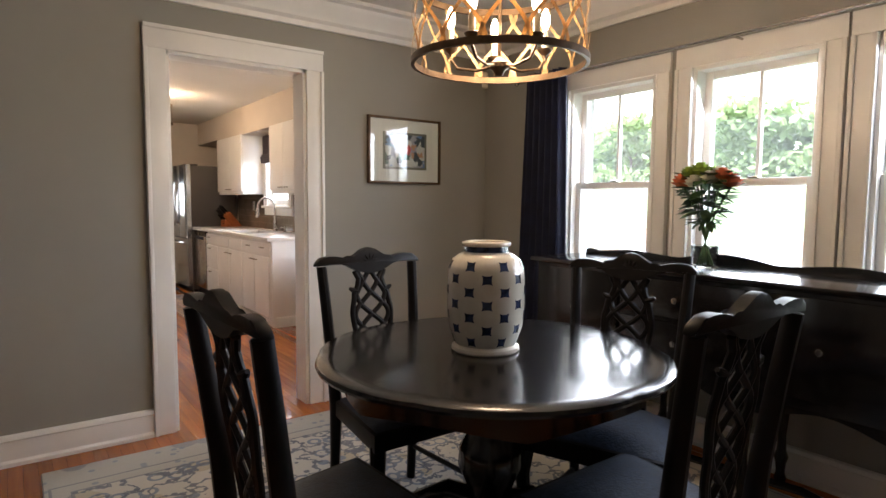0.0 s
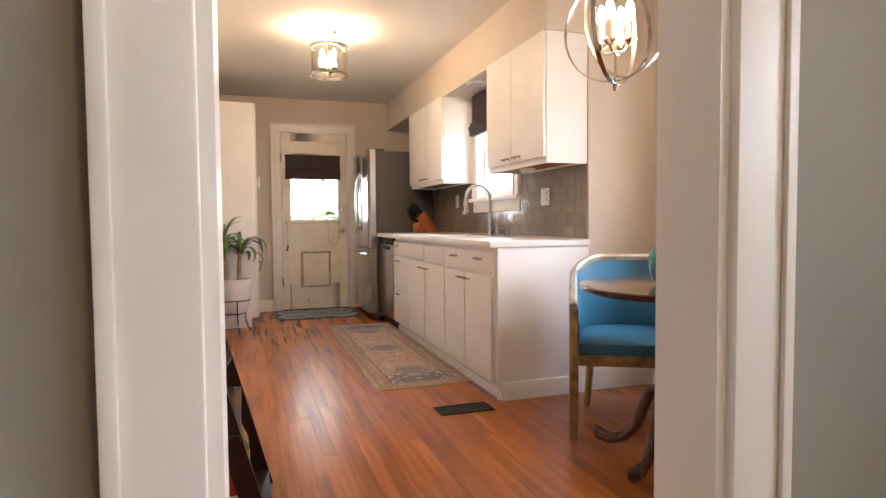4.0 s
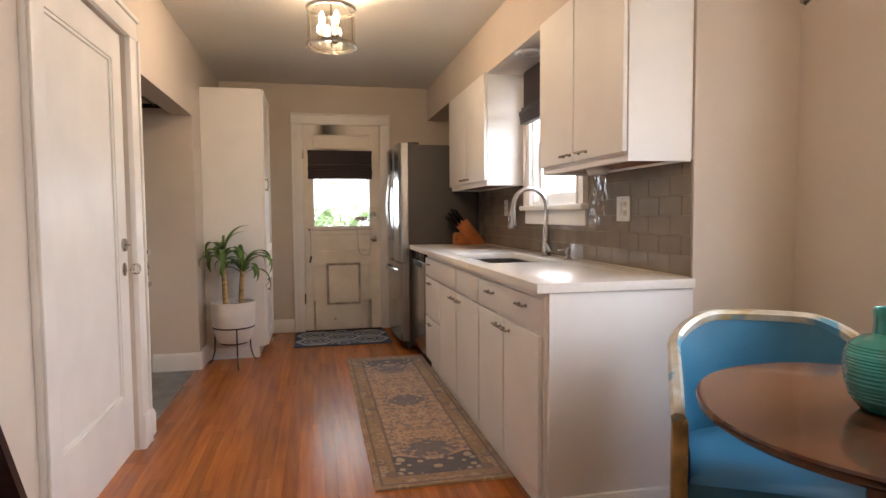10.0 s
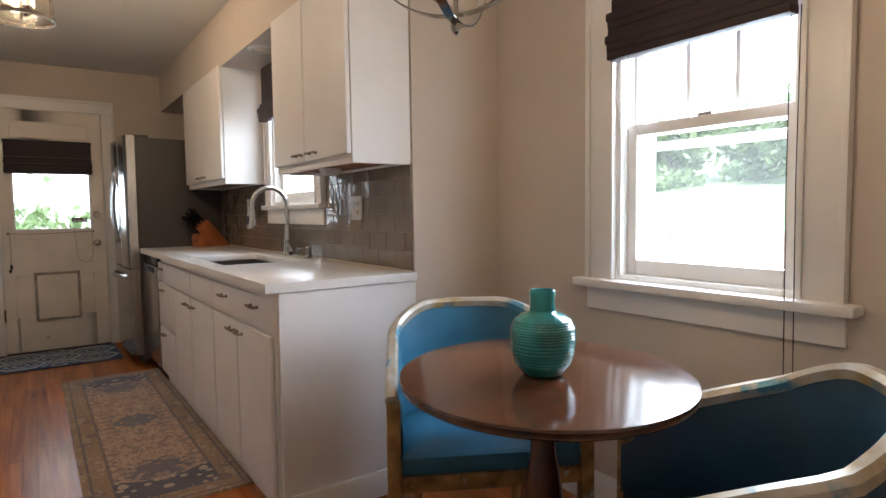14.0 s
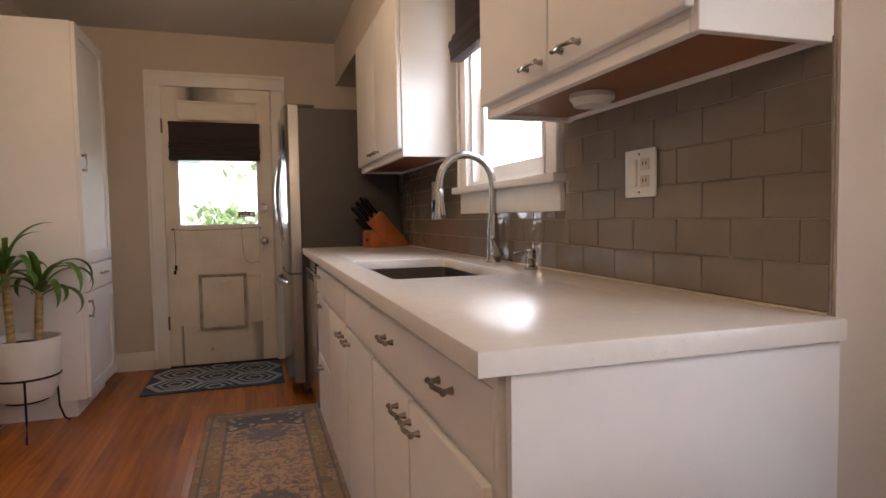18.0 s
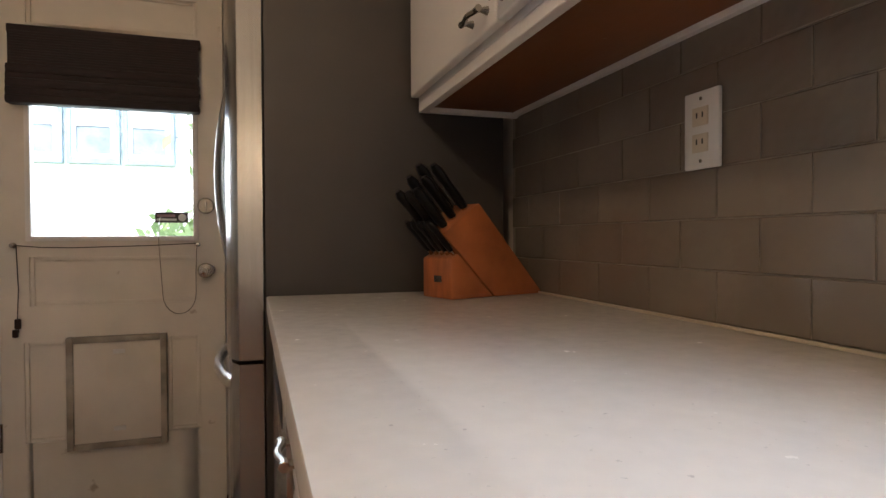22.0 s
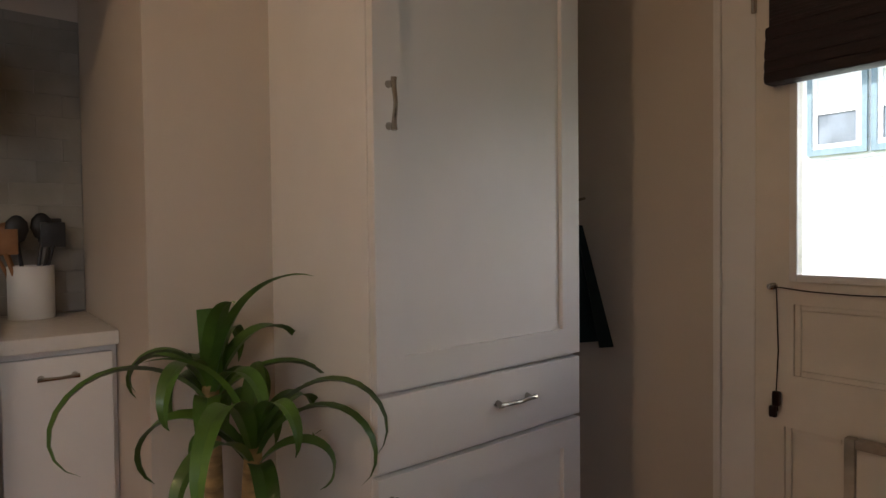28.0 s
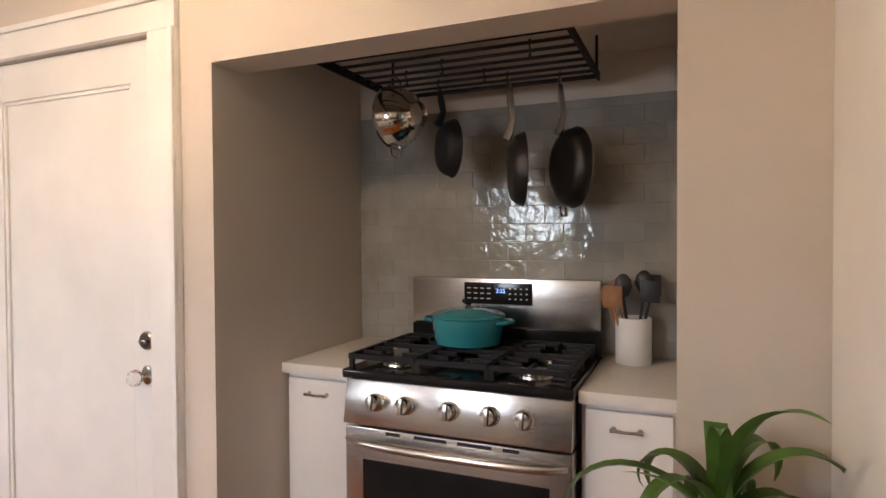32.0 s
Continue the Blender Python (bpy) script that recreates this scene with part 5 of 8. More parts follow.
def pattern_rug(name, ground, border, blues, scale, u_half, v_half, warm, pile=0.5, fading=0.3, medallion=False):
    """A woven rug: a field of blotchy flowers, a darker border band and worn wool."""
    m = bpy.data.materials.new(name)
    m.use_nodes = True
    N, L = m.node_tree.nodes, m.node_tree.links
    b = N["Principled BSDF"]
    b.inputs["Roughness"].default_value = 0.95
    b.inputs["Sheen Weight"].default_value = 0.2
    tc = N.new("ShaderNodeTexCoord")
    sx = N.new("ShaderNodeSeparateXYZ")
    L.new(tc.outputs["Object"], sx.inputs[0])

    def math_(op, a, b_=None, c=None):
        n = N.new("ShaderNodeMath")
        n.operation = op
        for i, v in enumerate((a, b_, c)):
            if v is None:
                continue
            if isinstance(v, (int, float)):
                n.inputs[i].default_value = v
            else:
                L.new(v, n.inputs[i])
        return n.outputs[0]

    def mix(f, a, c):
        n = N.new("ShaderNodeMixRGB")
        for i, v in ((0, f), (1, a), (2, c)):
            if isinstance(v, tuple):
                n.inputs[i].default_value = (*v, 1)
            elif isinstance(v, (int, float)):
                n.inputs[i].default_value = v
            else:
                L.new(v, n.inputs[i])
        return n.outputs[0]
    ax = math_("ABSOLUTE", sx.outputs[0])
    ay = math_("ABSOLUTE", sx.outputs[1])
    co = N.new("ShaderNodeCombineXYZ")
    L.new(ax, co.inputs[0]), L.new(math_("PINGPONG", sx.outputs[1], v_half * 0.5), co.inputs[1])

    def vor(sc, feature="F1", off=0.0):
        v = N.new("ShaderNodeTexVoronoi")
        v.feature = feature
        v.inputs["Scale"].default_value = sc
        mp = N.new("ShaderNodeMapping")
        mp.inputs["Location"].default_value = (off, off * 1.7, 0)
        L.new(co.outputs[0], mp.inputs[0]), L.new(mp.outputs[0], v.inputs["Vector"])
        return v
    col = ground
    v1 = vor(scale)
    petals = math_("LESS_THAN", math_("ADD", v1.outputs["Distance"], math_("MULTIPLY", math_("SINE", math_("MULTIPLY", v1.outputs["Distance"], 60)), 0.05)), 0.33)
    v2 = vor(scale * 1.9, off=0.37)
    ringy = math_("LESS_THAN", math_("ABSOLUTE", math_("SUBTRACT", v2.outputs["Distance"], 0.33)), 0.07)
    n1 = N.new("ShaderNodeTexNoise")
    n1.inputs["Scale"].default_value, n1.inputs["Detail"].default_value = scale * 1.6, 5
    L.new(co.outputs[0], n1.inputs["Vector"])
    vine = math_("LESS_THAN", math_("ABSOLUTE", math_("SUBTRACT", n1.outputs["Fac"], 0.5)), 0.026)
    c1 = mix(math_("MULTIPLY", petals, 0.85), ground, warm)
    c2 = mix(math_("MULTIPLY", ringy, 0.95), c1, blues[0])
    c3 = mix(math_("MULTIPLY", vine, 0.95), c2, blues[1])
    v3 = vor(scale * 2.6, off=1.3)
    dots = math_("LESS_THAN", v3.outputs["Distance"], 0.19)
    c4 = mix(math_("MULTIPLY", dots, 0.95), c3, blues[1])
    if medallion:
        # sparse field, blue medallions along the middle and dark end panels with cream blossoms
        c4 = mix(0.38, c4, ground)
        py = math_("PINGPONG", sx.outputs[1], 0.38)
        rad = math_("SQRT", math_("ADD", math_("POWER", math_("DIVIDE", ax, 0.15), 2.0), math_("POWER", math_("DIVIDE", py, 0.13), 2.0)))
        n2 = N.new("ShaderNodeTexNoise")
        n2.inputs["Scale"].default_value, n2.inputs["Detail"].default_value = 24, 4
        L.new(co.outputs[0], n2.inputs["Vector"])
        spot = math_("LESS_THAN", math_("ADD", rad, math_("MULTIPLY", math_("SUBTRACT", n2.outputs["Fac"], 0.5), 4.2)), 0.72)
        c4 = mix(math_("MULTIPLY", spot, 0.9), c4, blues[0])
        ends = math_("GREATER_THAN", math_("ADD", ay, math_("MULTIPLY", ax, 0.5)), v_half - 0.24)
        v4 = vor(20.0, off=0.7)
        bloom = math_("LESS_THAN", v4.outputs["Distance"], 0.42)
        c4 = mix(ends, c4, mix(math_("MULTIPLY", bloom, 0.85), blues[1], warm))
    # border band
    d = math_("MINIMUM", math_("SUBTRACT", u_half, ax), math_("SUBTRACT", v_half, ay))
    band = math_("LESS_THAN", d, 0.105)
    line = math_("LESS_THAN", math_("ABSOLUTE", math_("SUBTRACT", d, 0.108)), 0.007)
    line2 = math_("LESS_THAN", math_("ABSOLUTE", math_("SUBTRACT", d, 0.03)), 0.006)
    bcol = mix(math_("MULTIPLY", petals, 0.5), border, blues[1])
    bcol = mix(math_("MULTIPLY", dots, 0.7), bcol, blues[0])
    if medallion:
        bcol = mix(math_("MULTIPLY", ringy, 0.55), bcol, warm)
    c5 = mix(band, c4, bcol)
    c6 = mix(math_("MULTIPLY", math_("MAXIMUM", line, line2), 0.7), c5, blues[1])
    fade = N.new("ShaderNodeTexNoise")
    fade.inputs["Scale"].default_value, fade.inputs["Detail"].default_value = 3.5, 8
    L.new(tc.outputs["Object"], fade.inputs["Vector"])
    c7 = mix(math_("MULTIPLY", fade.outputs["Fac"], fading), c6, ground)
    L.new(c7, b.inputs["Base Color"])
    wv = N.new("ShaderNodeTexNoise")
    wv.inputs["Scale"].default_value = 420
    L.new(tc.outputs["Object"], wv.inputs["Vector"])
    bp = N.new("ShaderNodeBump")
    bp.inputs["Strength"].default_value, bp.inputs["Distance"].default_value = pile, 0.004
    L.new(wv.outputs["Fac"], bp.inputs["Height"]), L.new(bp.outputs[0], b.inputs["Normal"])
    return m


def rug(name, x0, x1, y0, y1, material, label, t=0.009):
    bm = bmesh.new()
    nx, ny = 14, 24
    hx, hy = (x1 - x0) / 2, (y1 - y0) / 2
    g = [[bm.verts.new((-hx + 2 * hx * i / nx, -hy + 2 * hy * j / ny, t + 0.0012 * noise.noise((i * 0.7, j * 0.6, x0)))) for j in range(ny + 1)] for i in range(nx + 1)]
    for i in range(nx):
        for j in range(ny):
            bm.faces.new((g[i][j], g[i + 1][j], g[i + 1][j + 1], g[i][j + 1]))
    rim = [e for e in bm.edges if len(e.link_faces) == 1]
    ex = bmesh.ops.extrude_edge_only(bm, edges=rim)
    for v in ex["geom"]:
        if isinstance(v, bmesh.types.BMVert):
            v.co.z = 0.0008
            v.co.x *= 1 + 0.004 / hx
            v.co.y *= 1 + 0.004 / hy
    return solid(name, bm, material, label, "rug", at=pose((x0 + x1) / 2, (y0 + y1) / 2, 0))


M["rug_dining"] = pattern_rug("cream_floral_rug_wool", (0.56, 0.53, 0.46), (0.44, 0.42, 0.36), ((0.12, 0.17, 0.25), (0.05, 0.07, 0.12)), 5.0, 1.3, 1.45, (0.42, 0.35, 0.22))
rug("dining_rug", 2.47, 5.05, 1.0, 4.24, M["rug_dining"], "cream and blue floral rug under the dining table")

# black pedestal table with a scalloped top
TX, TY = 3.70, 2.56
dt = thing("dining_table", TX, TY, 0, "black lacquered round pedestal table with a scalloped edge", "table")


def scallop(r, a):
    return r * (1 + 0.022 * abs(math.cos(3 * a)) ** 0.55 - 0.012)


bm = bmesh.new()
NP = 144
rings = []
for k, (dr, z) in enumerate(((-0.03, 0.728), (-0.004, 0.733), (0.0, 0.742), (-0.004, 0.752), (-0.012, 0.757), (-0.012, 0.757))):
    rr = []
    for i in range(NP):
        a = 2 * math.pi * i / NP
        r = scallop(0.585, a) + dr - (0.05 if k == 5 else 0)
        rr.append(bm.verts.new((r * math.cos(a), r * math.sin(a), z + (0.0012 if k == 5 else 0))))
    rings.append(rr)
for a, b in zip(rings, rings[1:]):
    for i in range(NP):
        bm.faces.new((a[i], a[(i + 1) % NP], b[(i + 1) % NP], b[i]))
bm.faces.new(rings[-1]), bm.faces.new(list(reversed(rings[0])))
part("tabletop", bm, M["lacquer"], dt)
bm = bmesh.new()
prev = None
for i in range(NP + 1):
    a = 2 * math.pi * (i % NP) / NP
    low = 0.635 + 0.03 * abs(math.sin(3 * a))
    r = 0.50
    q = [bm.verts.new((r * math.cos(a), r * math.sin(a), 0.729)), bm.verts.new((r * math.cos(a), r * math.sin(a), low)), bm.verts.new(((r - 0.02) * math.cos(a), (r - 0.02) * math.sin(a), low)), bm.verts.new(((r - 0.02) * math.cos(a), (r - 0.02) * math.sin(a), 0.729))]
    if prev:
        for k in range(4):
            bm.faces.new((prev[k], prev[(k + 1) % 4], q[(k + 1) % 4], q[k]))
    prev = q
bmesh.ops.remove_doubles(bm, verts=bm.verts, dist=1e-5)
part("apron", bm, M["lacquer"], dt)
part("pedestal", LA([(0.17, 0.726), (0.17, 0.70), (0.10, 0.66), (0.075, 0.60), (0.06, 0.52), (0.075, 0.47), (0.105, 0.42), (0.11, 0.36), (0.085, 0.30), (0.07, 0.26), (0.09, 0.22), (0.10, 0.17), (0.06, 0.13), (0, 0.13)], seg=36), M["lacquer"], dt)
for k in range(4):
    a = math.pi / 4 + k * math.pi / 2
    c, s = math.cos(a), math.sin(a)
    pts = [(r * c, r * s, z) for r, z in ((0.06, 0.22), (0.14, 0.24), (0.24, 0.20), (0.34, 0.11), (0.42, 0.055), (0.48, 0.042), (0.51, 0.05))]
    part("foot", TU(pts, [0.05, 0.05, 0.045, 0.04, 0.034, 0.032, 0.02], seg=12), M["lacquer"], dt)

# black carved dining chair, facing -y (its back at +y)
SEATM = mat("dark_blue_woven_seat", (0.035, 0.048, 0.075), 0.6, var=0.2, scale=60, bump=0.3, bscale=130)


def dining_chair(x, y, rz, label, ztop=1.038):
    c = thing("dining_chair", x, y, 0, label, "chair", rz=rz, group="chairs round the dining table")
    yb = 0.0
    # local frame: the back plane at y=0, the seat towards -y
    def lean(z):
        return 0.0 + 0.10 * max(0, (z - 0.45)) ** 1.2 * 1.4
    W = 0.222
    for s in (-1, 1):
        pts = [(s * (0.19 + 0.028 * max(0, z - 0.42) / 0.55), lean(z) - (0.06 * (0.4 - z) if z < 0.4 else 0) * -1, z) for z in (0.0, 0.2, 0.42, 0.6, 0.8, ztop - 0.05)]
        part("back_post", TU(pts, [0.018, 0.02, 0.025, 0.023, 0.021, 0.02], seg=10, flat=1.2), M["chair_black"], c)
    # serpentine crest rail
    bm = bmesh.new()
    n = 40
    up, lo_ = [], []
    for i in range(n + 1):
        u = -1 + 2 * i / n
        x_ = u * (W + 0.028)
        e = abs(u)
        top = ztop + 0.022 * math.cos(min(1, e / 0.42) * math.pi) + (0.012 * math.sin((e - 0.42) / 0.58 * math.pi) if e > 0.42 else 0) - (0.02 * max(0, e - 0.9) * 10)
        bot = ztop - 0.036 - 0.05 * max(0.0, math.cos(min(1, e / 0.5) * math.pi / 2)) - 0.012 * e
        up.append((x_, top)), lo_.append((x_, bot))
    fr_, bk = [], []
    for pts, sink in ((up, 0), (list(reversed(lo_)), 0)):
        for x_, z in pts:
            yy = lean(z)
            fr_.append(bm.verts.new((x_, yy - 0.016, z))), bk.append(bm.verts.new((x_, yy + 0.016, z)))
    m_ = len(fr_)
    bm.faces.new(fr_), bm.faces.new(list(reversed(bk)))
    for i in range(m_):
        bm.faces.new((fr_[i], fr_[(i + 1) % m_], bk[(i + 1) % m_], bk[i]))
    bmesh.ops.bevel(bm, geom=[e for e in bm.edges if len(e.link_faces) == 2 and any(len(f.verts) > 8 for f in e.link_faces)], offset=0.007, segments=2, profile=0.5, affect="EDGES")
    part("crest_rail", bm, M["chair_black"], c)
    # pierced splat of crossing ribbons
    z0, z1 = 0.50, ztop - 0.075
    outline = ((0.0, 0.05), (0.3, 0.072), (0.62, 0.092), (0.78, 0.08), (0.86, 0.062), (0.92, 0.054), (1.0, 0.07))

    def half(u):
        for (u0, w0), (u1, w1) in zip(outline, outline[1:]):
            if u <= u1:
                k_ = (u - u0) / (u1 - u0)
                return w0 + (w1 - w0) * (3 * k_ * k_ - 2 * k_ ** 3)
        return outline[-1][1]
    for k in range(6):
        pts = []
        for i in range(29):
            u = i / 28
            z = z0 + (z1 - z0) * u
            xx = half(u) * ((1, -1)[k] if k < 2 else 0.86 * math.cos(u * 2.5 * math.pi + (k - 2) * math.pi / 2))
            pts.append((xx, lean(z), z))
        part("splat_ribbon", TU(pts, 0.0112 if k > 1 else 0.0128, seg=8, flat=0.8, up=(0, 1, 0)), M["chair_black"], c)
    for s in (-1, 1):
        part("splat_volute", TU([(s * 0.064, lean(0.88), 0.878), (s * 0.088, lean(0.88), 0.884), (s * 0.1, lean(0.88), 0.892)], [0.012, 0.011, 0.006], seg=8), M["chair_black"], c)
    # carved fan and two scrolls in the middle of the crest
    bm = bmesh.new()
    for a in range(-2, 3):
        q = radians(90 + a * 30)
        tube(bm, [(0.008 * math.cos(q), lean(ztop) - 0.0165, ztop - 0.045 + 0.008 * math.sin(q)), (0.028 * math.cos(q), lean(ztop) - 0.019, ztop - 0.045 + 0.028 * math.sin(q)), (0.042 * math.cos(q), lean(ztop) - 0.0165, ztop - 0.045 + 0.042 * math.sin(q))], [0.003, 0.0055, 0.002], seg=6, up=(0, 1, 0))
    for s in (-1, 1):
        tube(bm, [(s * (0.045 + 0.016 * math.cos(v) * (1 - v / 9)), lean(ztop) - 0.0175, ztop - 0.05 + 0.018 * math.sin(v) * (1 - v / 9)) for v in [0.5 * i for i in range(14)]], 0.0032, seg=6, up=(0, 1, 0))
    part("carved_ornament", bm, M["chair_black"], c, "carved fan and scrolls on the crest")
    part("splat_shoe", B(-0.09, 0.09, -0.018, 0.018, 0.455, 0.51, bev=0.006), M["chair_black"], c)
    # seat
    out = [(-0.20, 0.0), (0.20, 0.0), (0.255, -0.43), (-0.255, -0.43)]
    part("seat_rail", plate(bmesh.new(), [(p * 1.0, q) for p, q in out], 0.385, 0.452, 0.006), M["chair_black"], c)
    bm = bmesh.new()
    nx, ny = 10, 10
    g = []
    for i in range(nx + 1):
        row = []
        for j in range(ny + 1):
            v, u = j / ny, -1 + 2 * i / nx
            hw = 0.185 + 0.055 * v
            z = 0.453 + 0.042 * (1 - abs(u) ** 4) * (1 - (2 * v - 1) ** 6)
            row.append(bm.verts.new((u * hw, -0.02 - 0.395 * v, z)))
        g.append(row)
    for i in range(nx):
        for j in range(ny):
            bm.faces.new((g[i][j], g[i + 1][j], g[i + 1][j + 1], g[i][j + 1]))
    part("seat_cushion", bm, SEATM, c, "dark blue woven seat")
    for s in (-1, 1):
        part("front_leg", TU([(s * 0.225, -0.40, 0.40), (s * 0.235, -0.415, 0.30), (s * 0.222, -0.40, 0.12), (s * 0.225, -0.41, 0.03), (s * 0.23, -0.42, 0.01)], [0.03, 0.027, 0.017, 0.02, 0.024], seg=10), M["chair_black"], c)
        part("side_stretcher", TU([(s * 0.19, 0.0, 0.16), (s * 0.215, -0.40, 0.16)], 0.011, seg=8), M["chair_black"], c)
    return c


ch = dining_chair(2.842, 2.41, 93, "black carved dining chair drawn up to the table")
copy_thing(ch, pose(3.634, 3.222, 0, 0, 0, 0))
copy_thing(ch, pose(4.305, 2.474, 0, 0, 0, -68))
copy_thing(ch, pose(3.74, 1.79, 0, 0, 0, 180))

# tall jar on the table
JM = bpy.data.materials.new("white_blue_check_glaze")
JM.use_nodes = True
_N, _L = JM.node_tree.nodes, JM.node_tree.links
_b = _N["Principled BSDF"]
_b.inputs["Base Color"].default_value, _b.inputs["Roughness"].default_value, _b.inputs["Coat Weight"].default_value = (0.66, 0.62, 0.54, 1), 0.16, 0.3
_nz = _N.new("ShaderNodeTexNoise")
_nz.inputs["Scale"].default_value = 9
_cr = _N.new("ShaderNodeValToRGB")
_cr.color_ramp.elements[0].color, _cr.color_ramp.elements[1].color = (0.58, 0.54, 0.46, 1), (0.72, 0.685, 0.61, 1)
_L.new(_nz.outputs["Fac"], _cr.inputs["Fac"]), _L.new(_cr.outputs["Color"], _b.inputs["Base Color"])
COBALT = mat("cobalt_blue_glaze", (0.028, 0.042, 0.10), 0.2, var=0.35, scale=40, bump=0.02)
jar = thing("ceramic_jar", 3.685, 2.575, 0.7585, "white ceramic jar with blue checks on the table", "jar")
JP = [(0.0, 0.0), (0.1111, 0.0), (0.1157, 0.006), (0.1134, 0.016), (0.1021, 0.024), (0.1111, 0.045), (0.1247, 0.085), (0.1304, 0.15), (0.1304, 0.23), (0.127, 0.275), (0.1134, 0.308), (0.0907, 0.325), (0.076, 0.332)]
part("body", LA(JP + [(0.065, 0.332), (0.065, 0.30), (0, 0.30)], seg=56), JM, jar)
part("neck_band", LA([(0.0715, 0.330), (0.0735, 0.333), (0.0715, 0.350), (0.065, 0.352)], seg=48, close=False), COBALT, jar, "blue glazed neck")
part("rim", LA([(0.067, 0.349), (0.079, 0.351), (0.083, 0.357), (0.081, 0.364), (0.071, 0.367), (0.063, 0.364), (0.061, 0.34)], seg=48, close=False), JM, jar)


def jar_r(z):
    for (r0, z0), (r1, z1) in zip(JP[1:], JP[2:]):
        if z0 <= z <= z1:
            return r0 + (r1 - r0) * (z - z0) / (z1 - z0)
    return 0.1


for row in range(7):
    z = 0.045 + row * 0.041
    n = 7
    for k in range(n):
        a = 2 * math.pi * (k + 0.5 * (row % 2)) / n
        bm = bmesh.new()
        w = 0.0152
        vs = []
        for i in range(5):
            for j in range(5):
                da, dz = (-1 + i / 2) * w, (-1 + j / 2) * w * 0.95
                pin = 1 + (0.10 if (i in (0, 4) and j in (0, 4)) else (-0.10 if (i in (0, 4) or j in (0, 4)) and not (i in (0, 4) and j in (0, 4)) else 0))
                r = jar_r(z + dz * pin) + 0.0008
                vs.append(bm.verts.new((r * math.cos(a + da * pin / 0.124), r * math.sin(a + da * pin / 0.124), z + dz * pin)))
        for i in range(4):
            for j in range(4):
                bm.faces.new((vs[i * 5 + j], vs[(i + 1) * 5 + j], vs[(i + 1) * 5 + j + 1], vs[i * 5 + j + 1]))
        part("blue_check", bm, COBALT, jar)

# sideboard
sb = thing("sideboard", 5.0, 2.55, 0, "black carved sideboard with a scalloped gallery under the windows", "sideboard")
SY = 0.87
part("top", plate(bmesh.new(), [(-0.24, -SY - 0.03), (0.21, -SY - 0.03), (0.21, SY + 0.03), (-0.24, SY + 0.03)], 0.93, 0.955, 0.006), M["lacquer"], sb)
part("cabinet_body", B(-0.21, 0.20, -SY, SY, 0.48, 0.929, bev=0.006), M["lacquer"], sb)
for y0, y1, z0, z1 in ((-SY + 0.02, -0.32, 0.52, 0.91), (-0.30, 0.30, 0.74, 0.91), (-0.30, 0.30, 0.54, 0.72), (0.32, SY - 0.02, 0.52, 0.91)):
    f = part("drawer_front", B(-0.222, -0.2105, y0, y1, z0, z1, bev=0.008), M["lacquer"], sb)
    part("knob", shift(LA([(0.006, 0), (0.006, 0.012), (0.014, 0.018), (0.014, 0.024), (0, 0.027)], seg=14), pose(-0.222, (y0 + y1) / 2, (z0 + z1) / 2, 0, -90)), M["nickel"], f)
bm = bmesh.new()
n = 60
va, vb = [], []
for i in range(n + 1):
    u = -1 + 2 * i / n
    e = abs(u)
    h_ = 0.012 + 0.034 * max(0, math.cos(min(1, e / 0.28) * math.pi / 2)) + (0.02 * math.exp(-((e - 0.62) / 0.2) ** 2)) + 0.012 * math.exp(-((e - 0.95) / 0.05) ** 2)
    for x_, lst in ((0.17, va), (0.19, vb)):
        lst.append((bm.verts.new((x_, u * (SY - 0.02), 0.9545)), bm.verts.new((x_, u * (SY - 0.02), 0.965 + h_))))
for lst in (va, vb):
    for a, b in zip(lst, lst[1:]):
        bm.faces.new((a[0], b[0], b[1], a[1]))
for i in range(n):
    bm.faces.new((va[i][1], va[i + 1][1], vb[i + 1][1], vb[i][1]))
for e in (0, n):
    bm.faces.new((va[e][0], va[e][1], vb[e][1], vb[e][0]))
part("gallery_rail", bm, M["lacquer"], sb)
bm = bmesh.new()
va = []
for i in range(n + 1):
    u = -1 + 2 * i / n
    low = 0.44 + 0.03 * math.cos(u * 9)
    va.append((bm.verts.new((-0.205, u * SY, 0.482)), bm.verts.new((-0.205, u * SY, low)), bm.verts.new((-0.19, u * SY, low)), bm.verts.new((-0.19, u * SY, 0.482))))
for a, b in zip(va, va[1:]):
    for k in range(4):
        bm.faces.new((a[k], a[(k + 1) % 4], b[(k + 1) % 4], b[k]))
part("skirt", bm, M["lacquer"], sb)
for x_ in (-0.18, 0.17):
    for y_ in (-SY + 0.04, -0.3, 0.3, SY - 0.04):
        part("turned_leg", LA([(0.02, 0.0), (0.026, 0.02), (0.018, 0.05), (0.022, 0.09), (0.03, 0.12), (0.02, 0.15), (0.017, 0.22), (0.026, 0.32), (0.032, 0.37), (0.02, 0.40), (0.03, 0.42), (0.03, 0.48)], seg=16, at=(x_, y_, 0)), M["lacquer"], sb)
part("stretcher", TU([(-0.18, -SY + 0.04, 0.10), (-0.10, -0.5, 0.115), (-0.15, 0, 0.10), (-0.10, 0.5, 0.115), (-0.18, SY - 0.04, 0.10)], 0.018, seg=8), M["lacquer"], sb)

